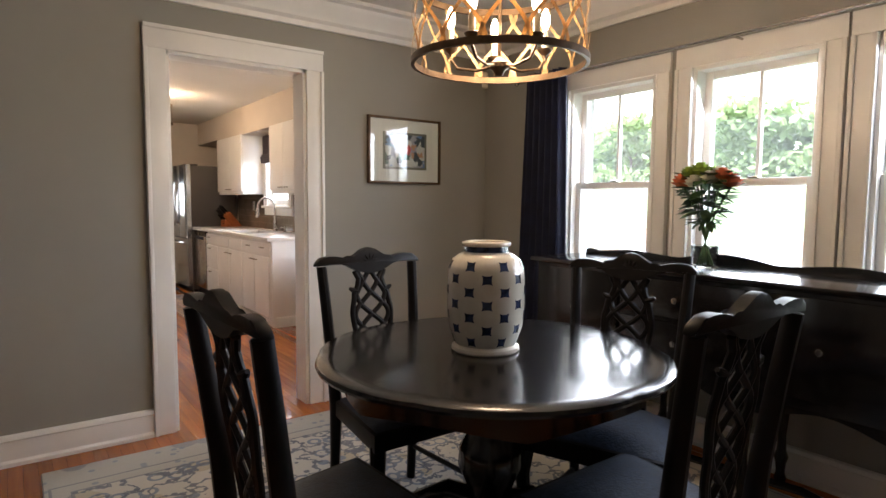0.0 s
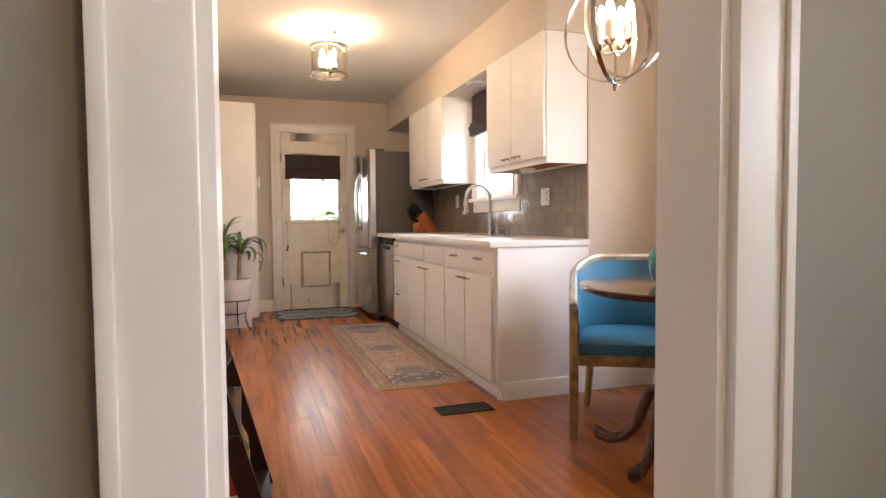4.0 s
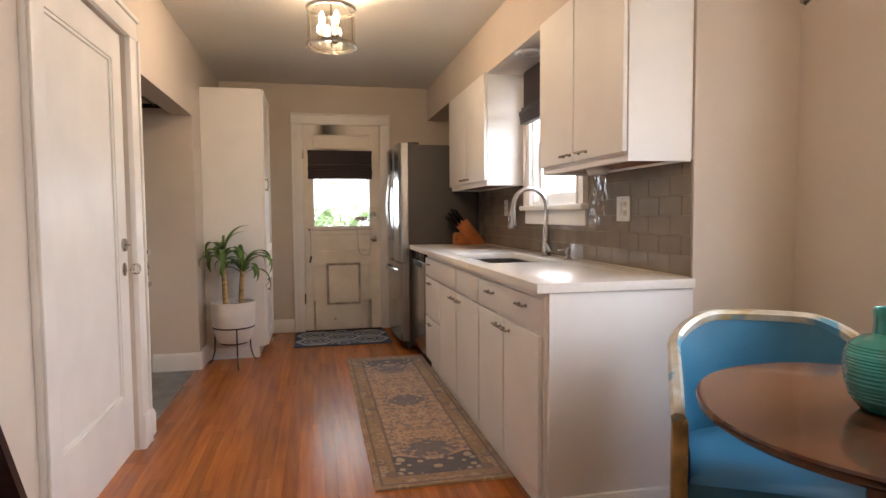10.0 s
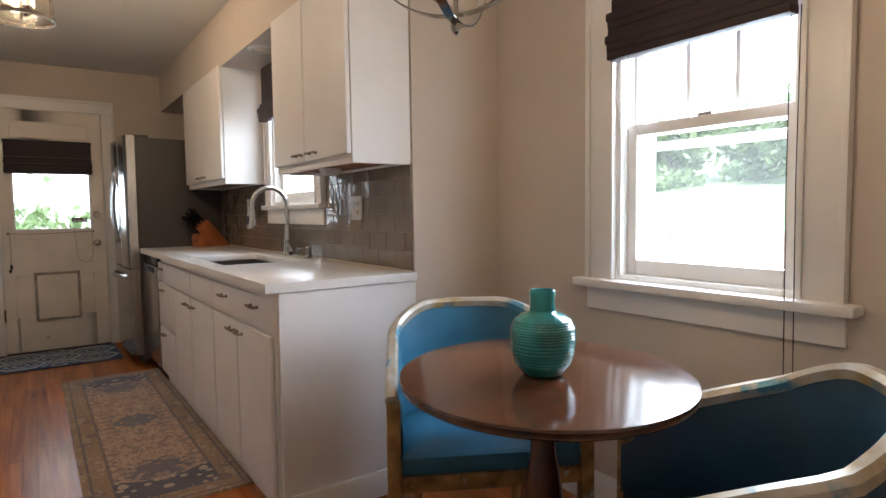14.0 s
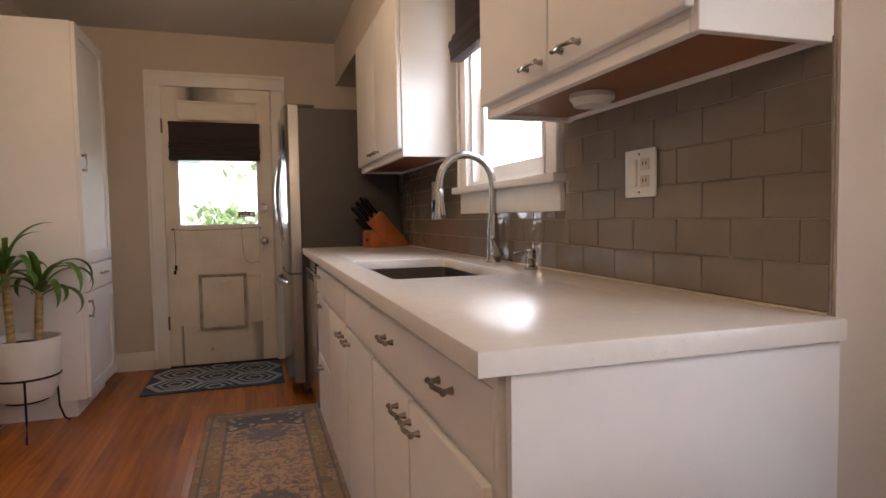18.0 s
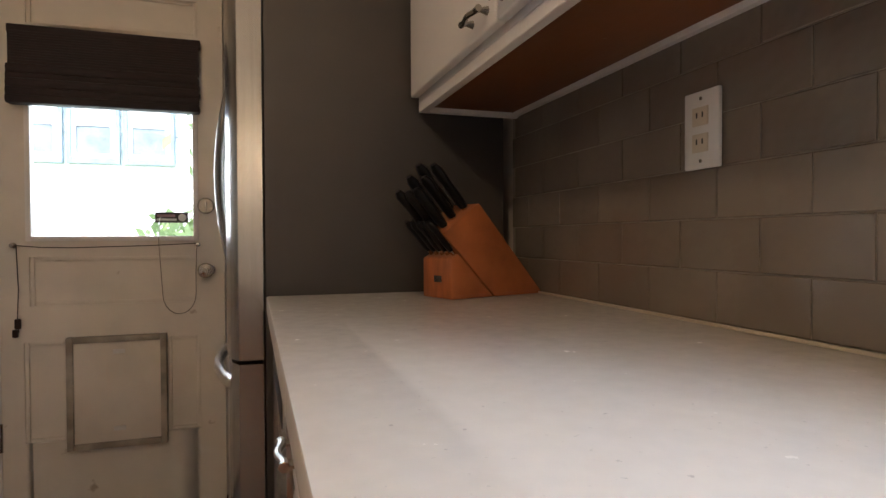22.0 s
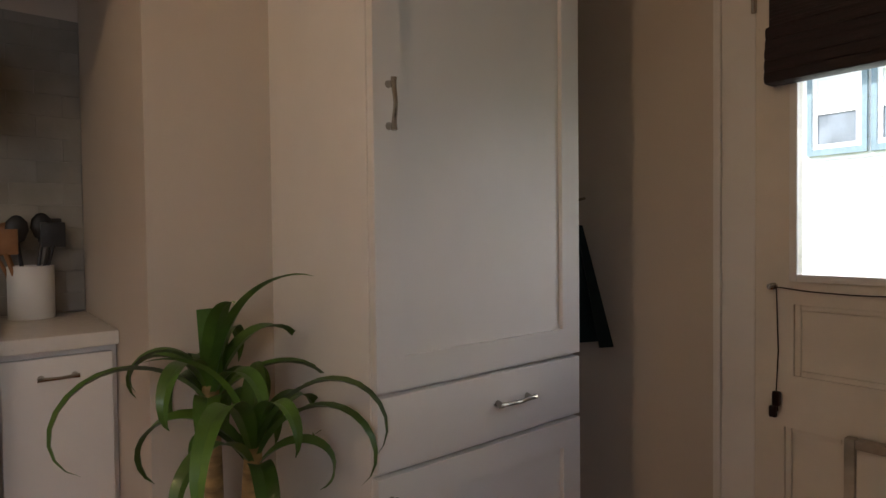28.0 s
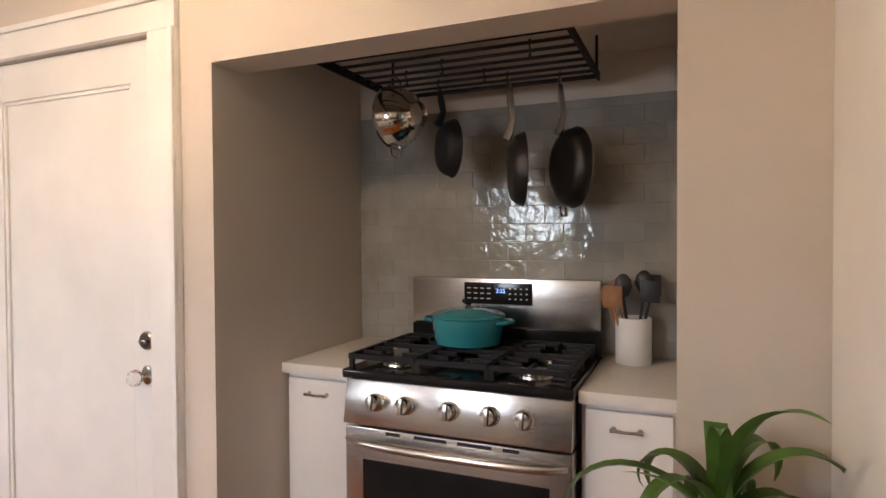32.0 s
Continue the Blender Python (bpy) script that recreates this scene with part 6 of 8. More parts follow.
# flowers in a glass
fv = thing("flower_vase", 5.0, 2.555, 0.956, "glass vase of orange and white roses on the sideboard", "vase")
part("glass", LA([(0, 0.0), (0.05, 0.0), (0.055, 0.006), (0.063, 0.105), (0.060, 0.107), (0.058, 0.103), (0.05, 0.014), (0, 0.012)], seg=28), M["glass"], fv)
LEAF = mat("rose_leaf_green", (0.045, 0.10, 0.025), 0.5, var=0.25, scale=20, bump=0.05)
STEM = mat("green_stem", (0.06, 0.12, 0.03), 0.5)
ROSE_O = mat("orange_rose_petal", (0.65, 0.19, 0.08), 0.6, var=0.12, scale=25)
ROSE_W = mat("white_rose_petal", (0.72, 0.70, 0.60), 0.6, var=0.06, scale=25)
RF2 = random.Random(5)


ROSE_G = mat("lime_green_blossom", (0.34, 0.45, 0.07), 0.6, var=0.15, scale=30)


def rose(bm, c, r):
    """A full rose: rings of cupped petals round a tight heart."""
    base = Vector(c)
    for ring, (n, r0, r1, z0, z1) in enumerate(((4, 0.05, 0.24, -0.3, 0.75), (5, 0.2, 0.48, -0.45, 0.7), (6, 0.35, 0.75, -0.5, 0.5), (7, 0.45, 1.0, -0.5, 0.22), (7, 0.4, 1.08, -0.55, -0.1))):
        for k in range(n):
            a = 2 * math.pi * k / n + ring * 0.7
            w = 1.25 * math.pi / n
            rows = []
            for v in (0.0, 0.4, 0.75, 1.0):
                rad = r * (r0 + (r1 - r0) * v ** 0.8)
                z = r * (z0 + (z1 - z0) * (1 - (1 - v) ** 1.6))
                ww = w * (0.75 + 0.3 * v if v < 0.9 else 0.7)
                rows.append([bm.verts.new(base + Vector((rad * math.cos(a + u * ww), rad * math.sin(a + u * ww), z - 0.06 * r * abs(u) * v))) for u in (-1, -0.35, 0.35, 1)])
            for p_, q_ in zip(rows, rows[1:]):
                for i in range(3):
                    bm.faces.new((p_[i], p_[i + 1], q_[i + 1], q_[i]))


HEADS = ((-0.02, 0.115, 0.405, 0.052, 0), (0.03, 0.075, 0.43, 0.046, 0), (0.0, -0.115, 0.40, 0.047, 0), (-0.03, -0.085, 0.43, 0.042, 0), (-0.04, -0.03, 0.415, 0.048, 1), (0.03, -0.04, 0.44, 0.046, 1), (-0.05, 0.04, 0.40, 0.044, 1),
         (-0.01, 0.035, 0.455, 0.05, 2), (0.04, 0.01, 0.44, 0.045, 2), (-0.04, 0.075, 0.445, 0.036, 2), (0.05, -0.08, 0.40, 0.04, 0))
for hx_, hy_, hz_, hr_, hk in HEADS:
    stem = part("stem", TU([(-hx_ * 0.5, -hy_ * 0.3, 0.016), (hx_ * 0.1, hy_ * 0.08, 0.15), (hx_ * 0.4, hy_ * 0.35, 0.25), (hx_, hy_, hz_ - 0.02)], 0.0035, seg=5), STEM, fv)
    bm = bmesh.new()
    rose(bm, (hx_, hy_, hz_), hr_)
    part("rose", bm, (ROSE_O, ROSE_W, ROSE_G)[hk], stem)


def leaf_blade(bm, base, tip, width, droop=0.0, seg=4):
    base, tip = Vector(base), Vector(tip)
    d = tip - base
    s = d.cross(Vector((0, 0, 1)))
    s = s.normalized() if s.length > 1e-6 else Vector((1, 0, 0))
    prev = None
    for i in range(seg + 1):
        u = i / seg
        p = base + d * u - Vector((0, 0, droop * u * u))
        w = width * math.sin(math.pi * min(0.98, 0.08 + 0.9 * u)) / 2
        q = (bm.verts.new(p - s * w), bm.verts.new(p - Vector((0, 0, w * 0.3))), bm.verts.new(p + s * w))
        if prev:
            bm.faces.new((prev[0], prev[1], q[1], q[0])), bm.faces.new((prev[1], prev[2], q[2], q[1]))
        prev = q


for k in range(130):
    a, e = RF2.uniform(0, 6.28), RF2.uniform(0.20, 0.43)
    r0 = RF2.uniform(0.02, 0.03 + 0.28 * max(0, e - 0.2))
    ln = RF2.uniform(0.07, 0.12) * (0.6 if e < 0.26 else 1)
    bm = bmesh.new()
    b0 = (r0 * math.cos(a) * 0.7, r0 * math.sin(a) * 1.1, e)
    leaf_blade(bm, b0, (b0[0] + ln * math.cos(a) * 0.8, b0[1] + ln * math.sin(a), e + RF2.uniform(-0.03, 0.05)), ln * 0.55, 0.02)
    part("leaf", bm, LEAF, fv)

# curtain, rod, picture, sensor
cu = thing("curtain", 5.13, 3.72, 0, "navy blue curtain with grommets beside the window", "curtain")
bm = bmesh.new()
nU, nZ = 90, 14
g = []
for i in range(nU + 1):
    u = i / nU
    col = []
    for j in range(nZ + 1):
        v = j / nZ
        z = 2.07 - (2.07 - 0.02) * v
        wd = 0.165 + 0.06 * v ** 1.5
        yy = (u - 0.5) * 2 * wd + 0.015 * v * math.sin(v * 3)
        xx = 0.032 * math.sin(u * 2 * math.pi * 6.5 + 0.5 * math.sin(v * 4)) * (0.75 + 0.35 * v)
        col.append(bm.verts.new((xx, yy, z)))
    g.append(col)
for i in range(nU):
    for j in range(nZ):
        bm.faces.new((g[i][j], g[i + 1][j], g[i + 1][j + 1], g[i][j + 1]))
bmesh.ops.solidify(bm, geom=list(bm.faces), thickness=0.002)
part("cloth", bm, M["navy"], cu)
for k in range(7):
    y_ = -0.15 + 0.05 * k
    part("grommet", shift(LA([(0.016, -0.003), (0.024, -0.003), (0.025, 0.0), (0.024, 0.003), (0.016, 0.003)], seg=18, close=False), pose(0.0, y_, 2.035, 90 if k % 2 else 70)), M["nickel"], cu)
rod = thing("curtain_rod", 5.13, 2.5, 2.035, "thin brushed metal curtain rod above the windows", "curtain rod")
part("rod", TU([(0, -1.4, 0), (0, 1.46, 0)], 0.008, seg=10), M["nickel"], rod)
part("finial", LA([(0.0, -0.02), (0.014, -0.012), (0.016, 0), (0.01, 0.014), (0, 0.02)], seg=14, at=(0, 1.48, 0)), M["nickel"], rod)
for y_ in (1.40, 0.05):
    part("bracket", box(TU([(0, y_, 0), (0.126, y_, 0)], 0.006, seg=8), 0.118, 0.128, y_ - 0.014, y_ + 0.014, -0.035, 0.035, bev=0.003), M["nickel"], rod)

pf = thing("picture_frame", 4.55, YD - 0.001, 1.592, "framed colourful print with a white mat on the wall", "picture")
PWH, PHH = 0.285, 0.218
FRM = mat("bronze_gilt_frame", (0.115, 0.062, 0.024), 0.35, 0.5, var=0.35, scale=40, bump=0.15, bscale=60)
bm = bmesh.new()
for a in ((-PWH, -PWH + 0.016, -PHH, PHH), (PWH - 0.016, PWH, -PHH, PHH), (-PWH + 0.016, PWH - 0.016, -PHH, -PHH + 0.016), (-PWH + 0.016, PWH - 0.016, PHH - 0.016, PHH)):
    box(bm, a[0], a[1], -0.026, 0, a[2], a[3], bev=0.004)
part("frame", bm, FRM, pf)
part("mat_board", B(-PWH + 0.016, PWH - 0.016, -0.012, -0.002, -PHH + 0.016, PHH - 0.016), mat("white_mat_board", (0.74, 0.72, 0.67), 0.8, var=0.02), pf)
part("mat_border", B(-0.172, 0.172, -0.0138, -0.0121, -0.122, 0.122), mat("olive_grey_mat", (0.17, 0.155, 0.12), 0.8), pf)
PRM = bpy.data.materials.new("abstract_print")
PRM.use_nodes = True
_N, _L = PRM.node_tree.nodes, PRM.node_tree.links
_b = _N["Principled BSDF"]
_tc, _v, _r = _N.new("ShaderNodeTexCoord"), _N.new("ShaderNodeTexVoronoi"), _N.new("ShaderNodeValToRGB")
_nz = _N.new("ShaderNodeTexNoise")
_nz.inputs["Scale"].default_value, _nz.inputs["Detail"].default_value = 14, 4
_mx = _N.new("ShaderNodeMixRGB")
_mx.inputs["Fac"].default_value = 0.12
_L.new(_tc.outputs["Object"], _nz.inputs["Vector"]), _L.new(_tc.outputs["Object"], _mx.inputs["Color1"]), _L.new(_nz.outputs["Color"], _mx.inputs["Color2"])
_v.inputs["Scale"].default_value = 24
_L.new(_mx.outputs[0], _v.inputs["Vector"])
_sp = _N.new("ShaderNodeSeparateColor")
_L.new(_v.outputs["Color"], _sp.inputs[0]), _L.new(_sp.outputs[0], _r.inputs["Fac"])
_r.color_ramp.interpolation = "CONSTANT"
for i, (p, c) in enumerate(((0.0, (0.5, 0.47, 0.42)), (0.3, (0.04, 0.045, 0.05)), (0.45, (0.30, 0.28, 0.30)), (0.58, (0.07, 0.12, 0.08)), (0.68, (0.10, 0.17, 0.32)), (0.8, (0.55, 0.52, 0.48)), (0.92, (0.42, 0.22, 0.12)))):
    el = _r.color_ramp.elements[i] if i < 2 else _r.color_ramp.elements.new(p)
    el.position, el.color = p, (*c, 1)
_L.new(_r.outputs[0], _b.inputs["Base Color"])
part("print", B(-0.155, 0.155, -0.0152, -0.0139, -0.107, 0.107), PRM, pf, "abstract print in blue, red and grey")
bm = bmesh.new()
plate(bm, [(-0.05, 0.0), (-0.01, 0.03), (0.03, 0.045), (0.045, 0.01), (0.03, -0.03), (0.0, -0.012), (-0.03, -0.02)], 0, 0.0006)
part("red_patch", shift(bm, pose(0.0, -0.0153, 0.0, 90)), mat("print_red", (0.55, 0.07, 0.05), 0.6, var=0.1, scale=40), pf)
gl = part("glazing", B(-PWH + 0.016, PWH - 0.016, -0.020, -0.019, -PHH + 0.016, PHH - 0.016), M["pane"], pf)
gl.visible_shadow = False
ms = thing("motion_sensor", 5.205, 4.395, 2.13, "small ivory alarm sensor in the room corner", "sensor")
part("housing", shift(B(-0.026, 0.026, -0.02, 0.02, -0.055, 0.055, bev=0.008), pose(0, 0, 0, 0, 0, 45)), M["ivory"], ms)
part("lens", shift(B(-0.018, 0.018, -0.025, -0.0195, -0.045, 0.0, bev=0.004), pose(0, 0, 0, 0, 0, -45)), M["white_plastic"], ms)

# drum chandelier
CX, CY, CZ = 3.782, 2.633, 1.722
cd = thing("chandelier", CX, CY, CZ, "drum chandelier of gilt wooden slats with candle bulbs", "chandelier")
GILTD = mat("aged_gilt_metal", (0.50, 0.34, 0.17), 0.4, 0.6, var=0.25, scale=20, bump=0.05)
BRZ = mat("dark_bronze_metal", (0.13, 0.085, 0.05), 0.4, 0.8, var=0.2, scale=20, bump=0.05)
CR, CH = 0.298, 0.26


def band(r, z, h_, t=0.004):
    return LA([(r - t, z), (r + t, z), (r + t, z + h_), (r - t, z + h_), (r - t, z)], seg=64, close=False)


part("lower_ring", band(CR, 0.0, 0.022, 0.006), BRZ, cd)
part("upper_ring", band(CR, CH, 0.022, 0.006), BRZ, cd)
for k in range(14):
    for s in (-1, 1):
        a0 = 2 * math.pi * k / 14
        pts = []
        for i in range(13):
            u = i / 12
            a = a0 + s * (0.26 * math.sin(math.pi * (u - 0.5)))
            pts.append(((CR - 0.004 * s) * math.cos(a), (CR - 0.004 * s) * math.sin(a), 0.01 + CH * u))
        bm = bmesh.new()
        prev = None
        for i, p in enumerate(pts):
            v = Vector((-p[1], p[0], 0)).normalized() * 0.008
            q = (bm.verts.new(Vector(p) - v), bm.verts.new(Vector(p) + v))
            if prev:
                bm.faces.new((prev[0], prev[1], q[1], q[0]))
            prev = q
        bmesh.ops.solidify(bm, geom=list(bm.faces), thickness=0.004)
        part("slat", bm, GILTD, cd)
part("stem", TU([(0, 0, 0.0), (0, 0, ZD - CZ - 0.02)], 0.006, seg=10), BRZ, cd)
part("hub", LA([(0, -0.035), (0.012, -0.033), (0.022, -0.015), (0.034, -0.008), (0.034, 0.008), (0.02, 0.02), (0.008, 0.03), (0, 0.03)], seg=24), BRZ, cd)
part("canopy", LA([(0.065, ZD - CZ - 0.001), (0.065, ZD - CZ - 0.012), (0.03, ZD - CZ - 0.03), (0, ZD - CZ - 0.03)], seg=32), BRZ, cd)
for k in range(3):
    a = 2 * math.pi * k / 3 + 0.3
    part("spoke", TU([(0, 0, CH + 0.06), (CR * math.cos(a), CR * math.sin(a), CH + 0.01)], 0.004, seg=6), BRZ, cd)


def candle(parent, x, y, z, light=True, scale=1.0, bronze=None):
    part("cup", LA([(0.006, -0.02), (0.022, -0.008), (0.026, 0.0), (0.02, 0.004), (0.012, 0.004), (0, 0.004)], seg=18, at=(x, y, z)), bronze or BRZ, parent)
    part("candle_sleeve", LA([(0.011, 0.004), (0.011, 0.065), (0.008, 0.067), (0, 0.067)], seg=14, at=(x, y, z)), M["ivory"], parent)
    b_ = part("bulb", LA([(0.007, 0.067), (0.014, 0.085), (0.0165, 0.1), (0.012, 0.122), (0.005, 0.138), (0, 0.143)], seg=16, at=(x, y, z)), M["bulb"], parent)
    b_.visible_shadow = False


for k in range(5):
    a = 2 * math.pi * k / 5 + 0.95
    c_, s_ = math.cos(a), math.sin(a)
    part("arm", TU([(0.02 * c_, 0.02 * s_, 0.0), (0.08 * c_, 0.08 * s_, -0.012), (0.15 * c_, 0.15 * s_, 0.0), (0.173 * c_, 0.173 * s_, 0.03), (0.175 * c_, 0.175 * s_, 0.05)], 0.005, seg=8), BRZ, cd)
    candle(cd, 0.175 * c_, 0.175 * s_, 0.07)
lamp("chandelier_light", "POINT", pose(CX, CY, CZ + 0.15), 2.6, WARM, 0.12)

# ---- breakfast nook ----
NTX, NTY, NTZ = 4.77, 5.69, 0.741
nt = thing("pedestal_table", NTX, NTY, 0, "round polished mahogany pedestal table in the nook", "table")
part("tabletop", shift(LA([(0, NTZ - 0.03), (0.34, NTZ - 0.03), (0.375, NTZ - 0.028), (0.386, NTZ - 0.02), (0.38, NTZ - 0.013), (0.39, NTZ - 0.007), (0.388, NTZ - 0.001), (0.378, NTZ), (0, NTZ)], seg=72), pose(0, 0, 0, 0, 0, 57) @ Matrix.Diagonal((1.01, 0.92, 1, 1))), M["mahogany"], nt)
part("column", LA([(0.07, NTZ - 0.031), (0.06, NTZ - 0.045), (0.034, NTZ - 0.055), (0.030, 0.60), (0.032, 0.54), (0.045, 0.47), (0.052, 0.42), (0.046, 0.38), (0.032, 0.365), (0.032, 0.355), (0.05, 0.345), (0.052, 0.33), (0.036, 0.32), (0.034, 0.31), (0.05, 0.295), (0.045, 0.22), (0.045, 0.16), (0.03, 0.15), (0, 0.15)], seg=32), M["mahogany"], nt)
for k in range(4):
    a = radians(28 + 90 * k)
    c_, s_ = math.cos(a), math.sin(a)
    part("curved_leg", TU([(r * c_, r * s_, z) for r, z in ((0.03, 0.30), (0.075, 0.29), (0.105, 0.22), (0.135, 0.13), (0.19, 0.065), (0.26, 0.04), (0.31, 0.045), (0.335, 0.075))], [0.02, 0.026, 0.026, 0.024, 0.023, 0.026, 0.028, 0.014], seg=10), M["mahogany"], nt)
TEAL = mat("teal_crackle_glaze", (0.025, 0.27, 0.265), 0.2, var=0.25, scale=11, bump=0.06, bscale=60, coat=0.4, wear=((0.12, 0.36, 0.30), 7, 0.55))
vs = thing("teal_vase", 4.757, 5.677, NTZ + 0.001, "teal glazed ceramic vase with incised lines on the table", "vase")
VP = [(0, 0.0), (0.042, 0.0), (0.05, 0.004), (0.066, 0.025), (0.076, 0.055), (0.080, 0.09), (0.078, 0.115), (0.068, 0.138), (0.05, 0.15), (0.036, 0.154), (0.031, 0.158), (0.030, 0.185), (0.032, 0.205), (0.030, 0.209), (0.026, 0.207), (0.025, 0.16), (0, 0.15)]
fine = []
for (r0, z0), (r1, z1) in zip(VP, VP[1:]):
    n = 8 if 0.02 < z0 < 0.12 and r0 > 0.05 else 1
    for i in range(n):
        u = i / n
        z = z0 + (z1 - z0) * u
        fine.append((r0 + (r1 - r0) * u + (0.0015 if n > 1 and i % 2 else 0), z))
fine.append(VP[-1])
part("body", LA(fine, seg=48), TEAL, vs)


def tub_chair(x, y, rz, label, cloth):
    """A barrel chair, open towards local -y, with a worn gilt frame."""
    c = thing("tub_chair", x, y, 0, label, "chair", rz=rz, group="chairs round the nook table")
    R0, D = 0.285, 0.26
    n = 40

    def rail(u):
        """u from -1 to 1 along the back, as plan point and height."""
        a = u * math.pi * 0.5
        e = abs(u)
        if e > 0.62:
            k = (e - 0.62) / 0.38
            ang = 0.62 * math.pi / 2 * 1.25
            px, py = R0 * math.sin(ang), 0.02 + R0 * 0.78 * math.cos(ang)
            px2, py2 = R0 + 0.005, -D
            x_, y_ = px + (px2 - px) * k ** 0.8, py + (py2 - py) * k
            x_ *= 1 if u > 0 else -1
        else:
            ang = u * math.pi / 2 * 1.25
            x_, y_ = R0 * math.sin(ang), 0.02 + R0 * 0.78 * math.cos(ang)
        z = 0.81 - 0.20 * max(0, (e - 0.25) / 0.75) ** 1.45
        return Vector((x_, y_, z))
    pts = [rail(-1 + 2 * i / n) for i in range(n + 1)]
    bm = bmesh.new()
    prev = None
    for i, p in enumerate(pts):
        t = (pts[min(i + 1, n)] - pts[max(i - 1, 0)]).normalized()
        s = t.cross(Vector((0, 0, 1))).normalized()
        up = s.cross(t).normalized()
        q = [bm.verts.new(p + s * a + up * b) for a, b in ((-0.016, -0.016), (0.016, -0.016), (0.019, 0.004), (0.01, 0.016), (-0.01, 0.016), (-0.019, 0.004))]
        if prev:
            for k in range(6):
                bm.faces.new((prev[k], prev[(k + 1) % 6], q[(k + 1) % 6], q[k]))
        else:
            bm.faces.new(q)
        prev = q
    bm.faces.new(list(reversed(prev)))
    part("top_rail", bm, M["silver_gilt"], c, "worn gilt and silver painted rail")
    # padded shell inside and outside
    for nm, off, bul in (("inner_padding", -0.012, 0.02), ("outer_back", 0.012, -0.004)):
        bm = bmesh.new()
        g = []
        for i, p in enumerate(pts):
            t = (pts[min(i + 1, n)] - pts[max(i - 1, 0)])
            t.z = 0
            s = t.normalized().cross(Vector((0, 0, 1)))
            inward = -s if (-s).dot(Vector((0, -0.02, 0)) - Vector((p.x, p.y, 0))) > 0 else s
            row = []
            for j in range(7):
                v = j / 6
                z = 0.37 + (p.z - 0.012 - 0.37) * v
                o = inward * (-off if off > 0 else -off) * (1 if off < 0 else -1) + inward * bul * math.sin(math.pi * v)
                row.append(bm.verts.new((p.x + o.x, p.y + o.y, z)))
            g.append(row)
        for i in range(n):
            for j in range(6):
                bm.faces.new((g[i][j], g[i + 1][j], g[i + 1][j + 1], g[i][j + 1]))
        part(nm, bm, cloth, c)
    out = [(-0.275, -D), (0.275, -D)] + [(p.x * 0.95, p.y * 0.95) for p in reversed(pts[4:-4])]
    part("seat_rail", plate(bmesh.new(), [(a * 1.02, b * 1.01) for a, b in out], 0.335, 0.385, 0.006), M["gilt"], c)
    bm = bmesh.new()
    rings = []
    for s, z in ((0.97, 0.386), (0.985, 0.41), (0.97, 0.435), (0.85, 0.455), (0.5, 0.465), (0.0, 0.467)):
        if s:
            rings.append([bm.verts.new((a * s, (b + 0.02) * s - 0.02, z)) for a, b in out])
        else:
            rings.append([bm.verts.new((0, -0.02, z))])
    for a, b in zip(rings, rings[1:]):
        for i in range(len(a)):
            if len(b) == 1:
                bm.faces.new((a[i], a[(i + 1) % len(a)], b[0]))
            else:
                bm.faces.new((a[i], a[(i + 1) % len(a)], b[(i + 1) % len(a)], b[i]))
    part("seat_cushion", bm, cloth, c)
    for s in (-1, 1):
        part("front_post", shift(B(-0.02, 0.02, -0.022, 0.022, 0.0, 0.605, bev=0.005), pose(s * 0.285, -D + 0.01, 0)), M["gilt"], c)
        part("back_leg", TU([(s * 0.17, 0.18, 0.36), (s * 0.18, 0.20, 0.18), (s * 0.19, 0.23, 0.0)], [0.022, 0.02, 0.016], seg=8), M["gilt"], c)
    return c


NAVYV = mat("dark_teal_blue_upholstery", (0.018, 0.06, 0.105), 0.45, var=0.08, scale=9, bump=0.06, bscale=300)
tub_chair(4.93, 6.165, -28, "bright blue barrel chair with a worn gilt frame", M["blue_vinyl"])
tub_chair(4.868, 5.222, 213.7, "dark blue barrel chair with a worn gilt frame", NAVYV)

# floor register
vent = thing("floor_vent", 4.222, 6.632, 0.0, "black iron floor register set in the boards", "floor vent")
part("frame", box(box(box(B(-0.15, 0.15, -0.072, -0.055, 0.0005, 0.006, bev=0.001), -0.15, 0.15, 0.055, 0.072, 0.0005, 0.006, bev=0.001), -0.15, -0.132, -0.055, 0.055, 0.0005, 0.006, bev=0.001), 0.132, 0.15, -0.055, 0.055, 0.0005, 0.006, bev=0.001), M["black_iron"], vent)
part("backing", B(-0.132, 0.132, -0.055, 0.055, 0.0002, 0.0012), M["dark"], vent)
sl = None
for k in range(15):
    m = pose(-0.123 + 0.0176 * k, 0, 0.001)
    sl = again(sl, m) if sl else part("slat", B(-0.004, 0.004, -0.054, 0.054, 0, 0.005), M["black_iron"], vent, at=m)
for yy in (-0.02, 0.02):
    part("cross_bar", B(-0.131, 0.131, yy - 0.003, yy + 0.003, 0.0015, 0.0055), M["black_iron"], vent)

# orb pendant
OX, OY, OZ = 4.395, 5.53, 1.692
op = thing("orb_pendant", OX, OY, OZ, "brushed nickel orb pendant with candle bulbs above the table", "pendant lamp")
OR = 0.204


def hoop(r, m, w=0.016, t=0.003):
    bm = LA([(r - t, -w / 2), (r, -w / 2), (r, w / 2), (r - t, w / 2), (r - t, -w / 2)], seg=64, close=False)
    return shift(bm, m)


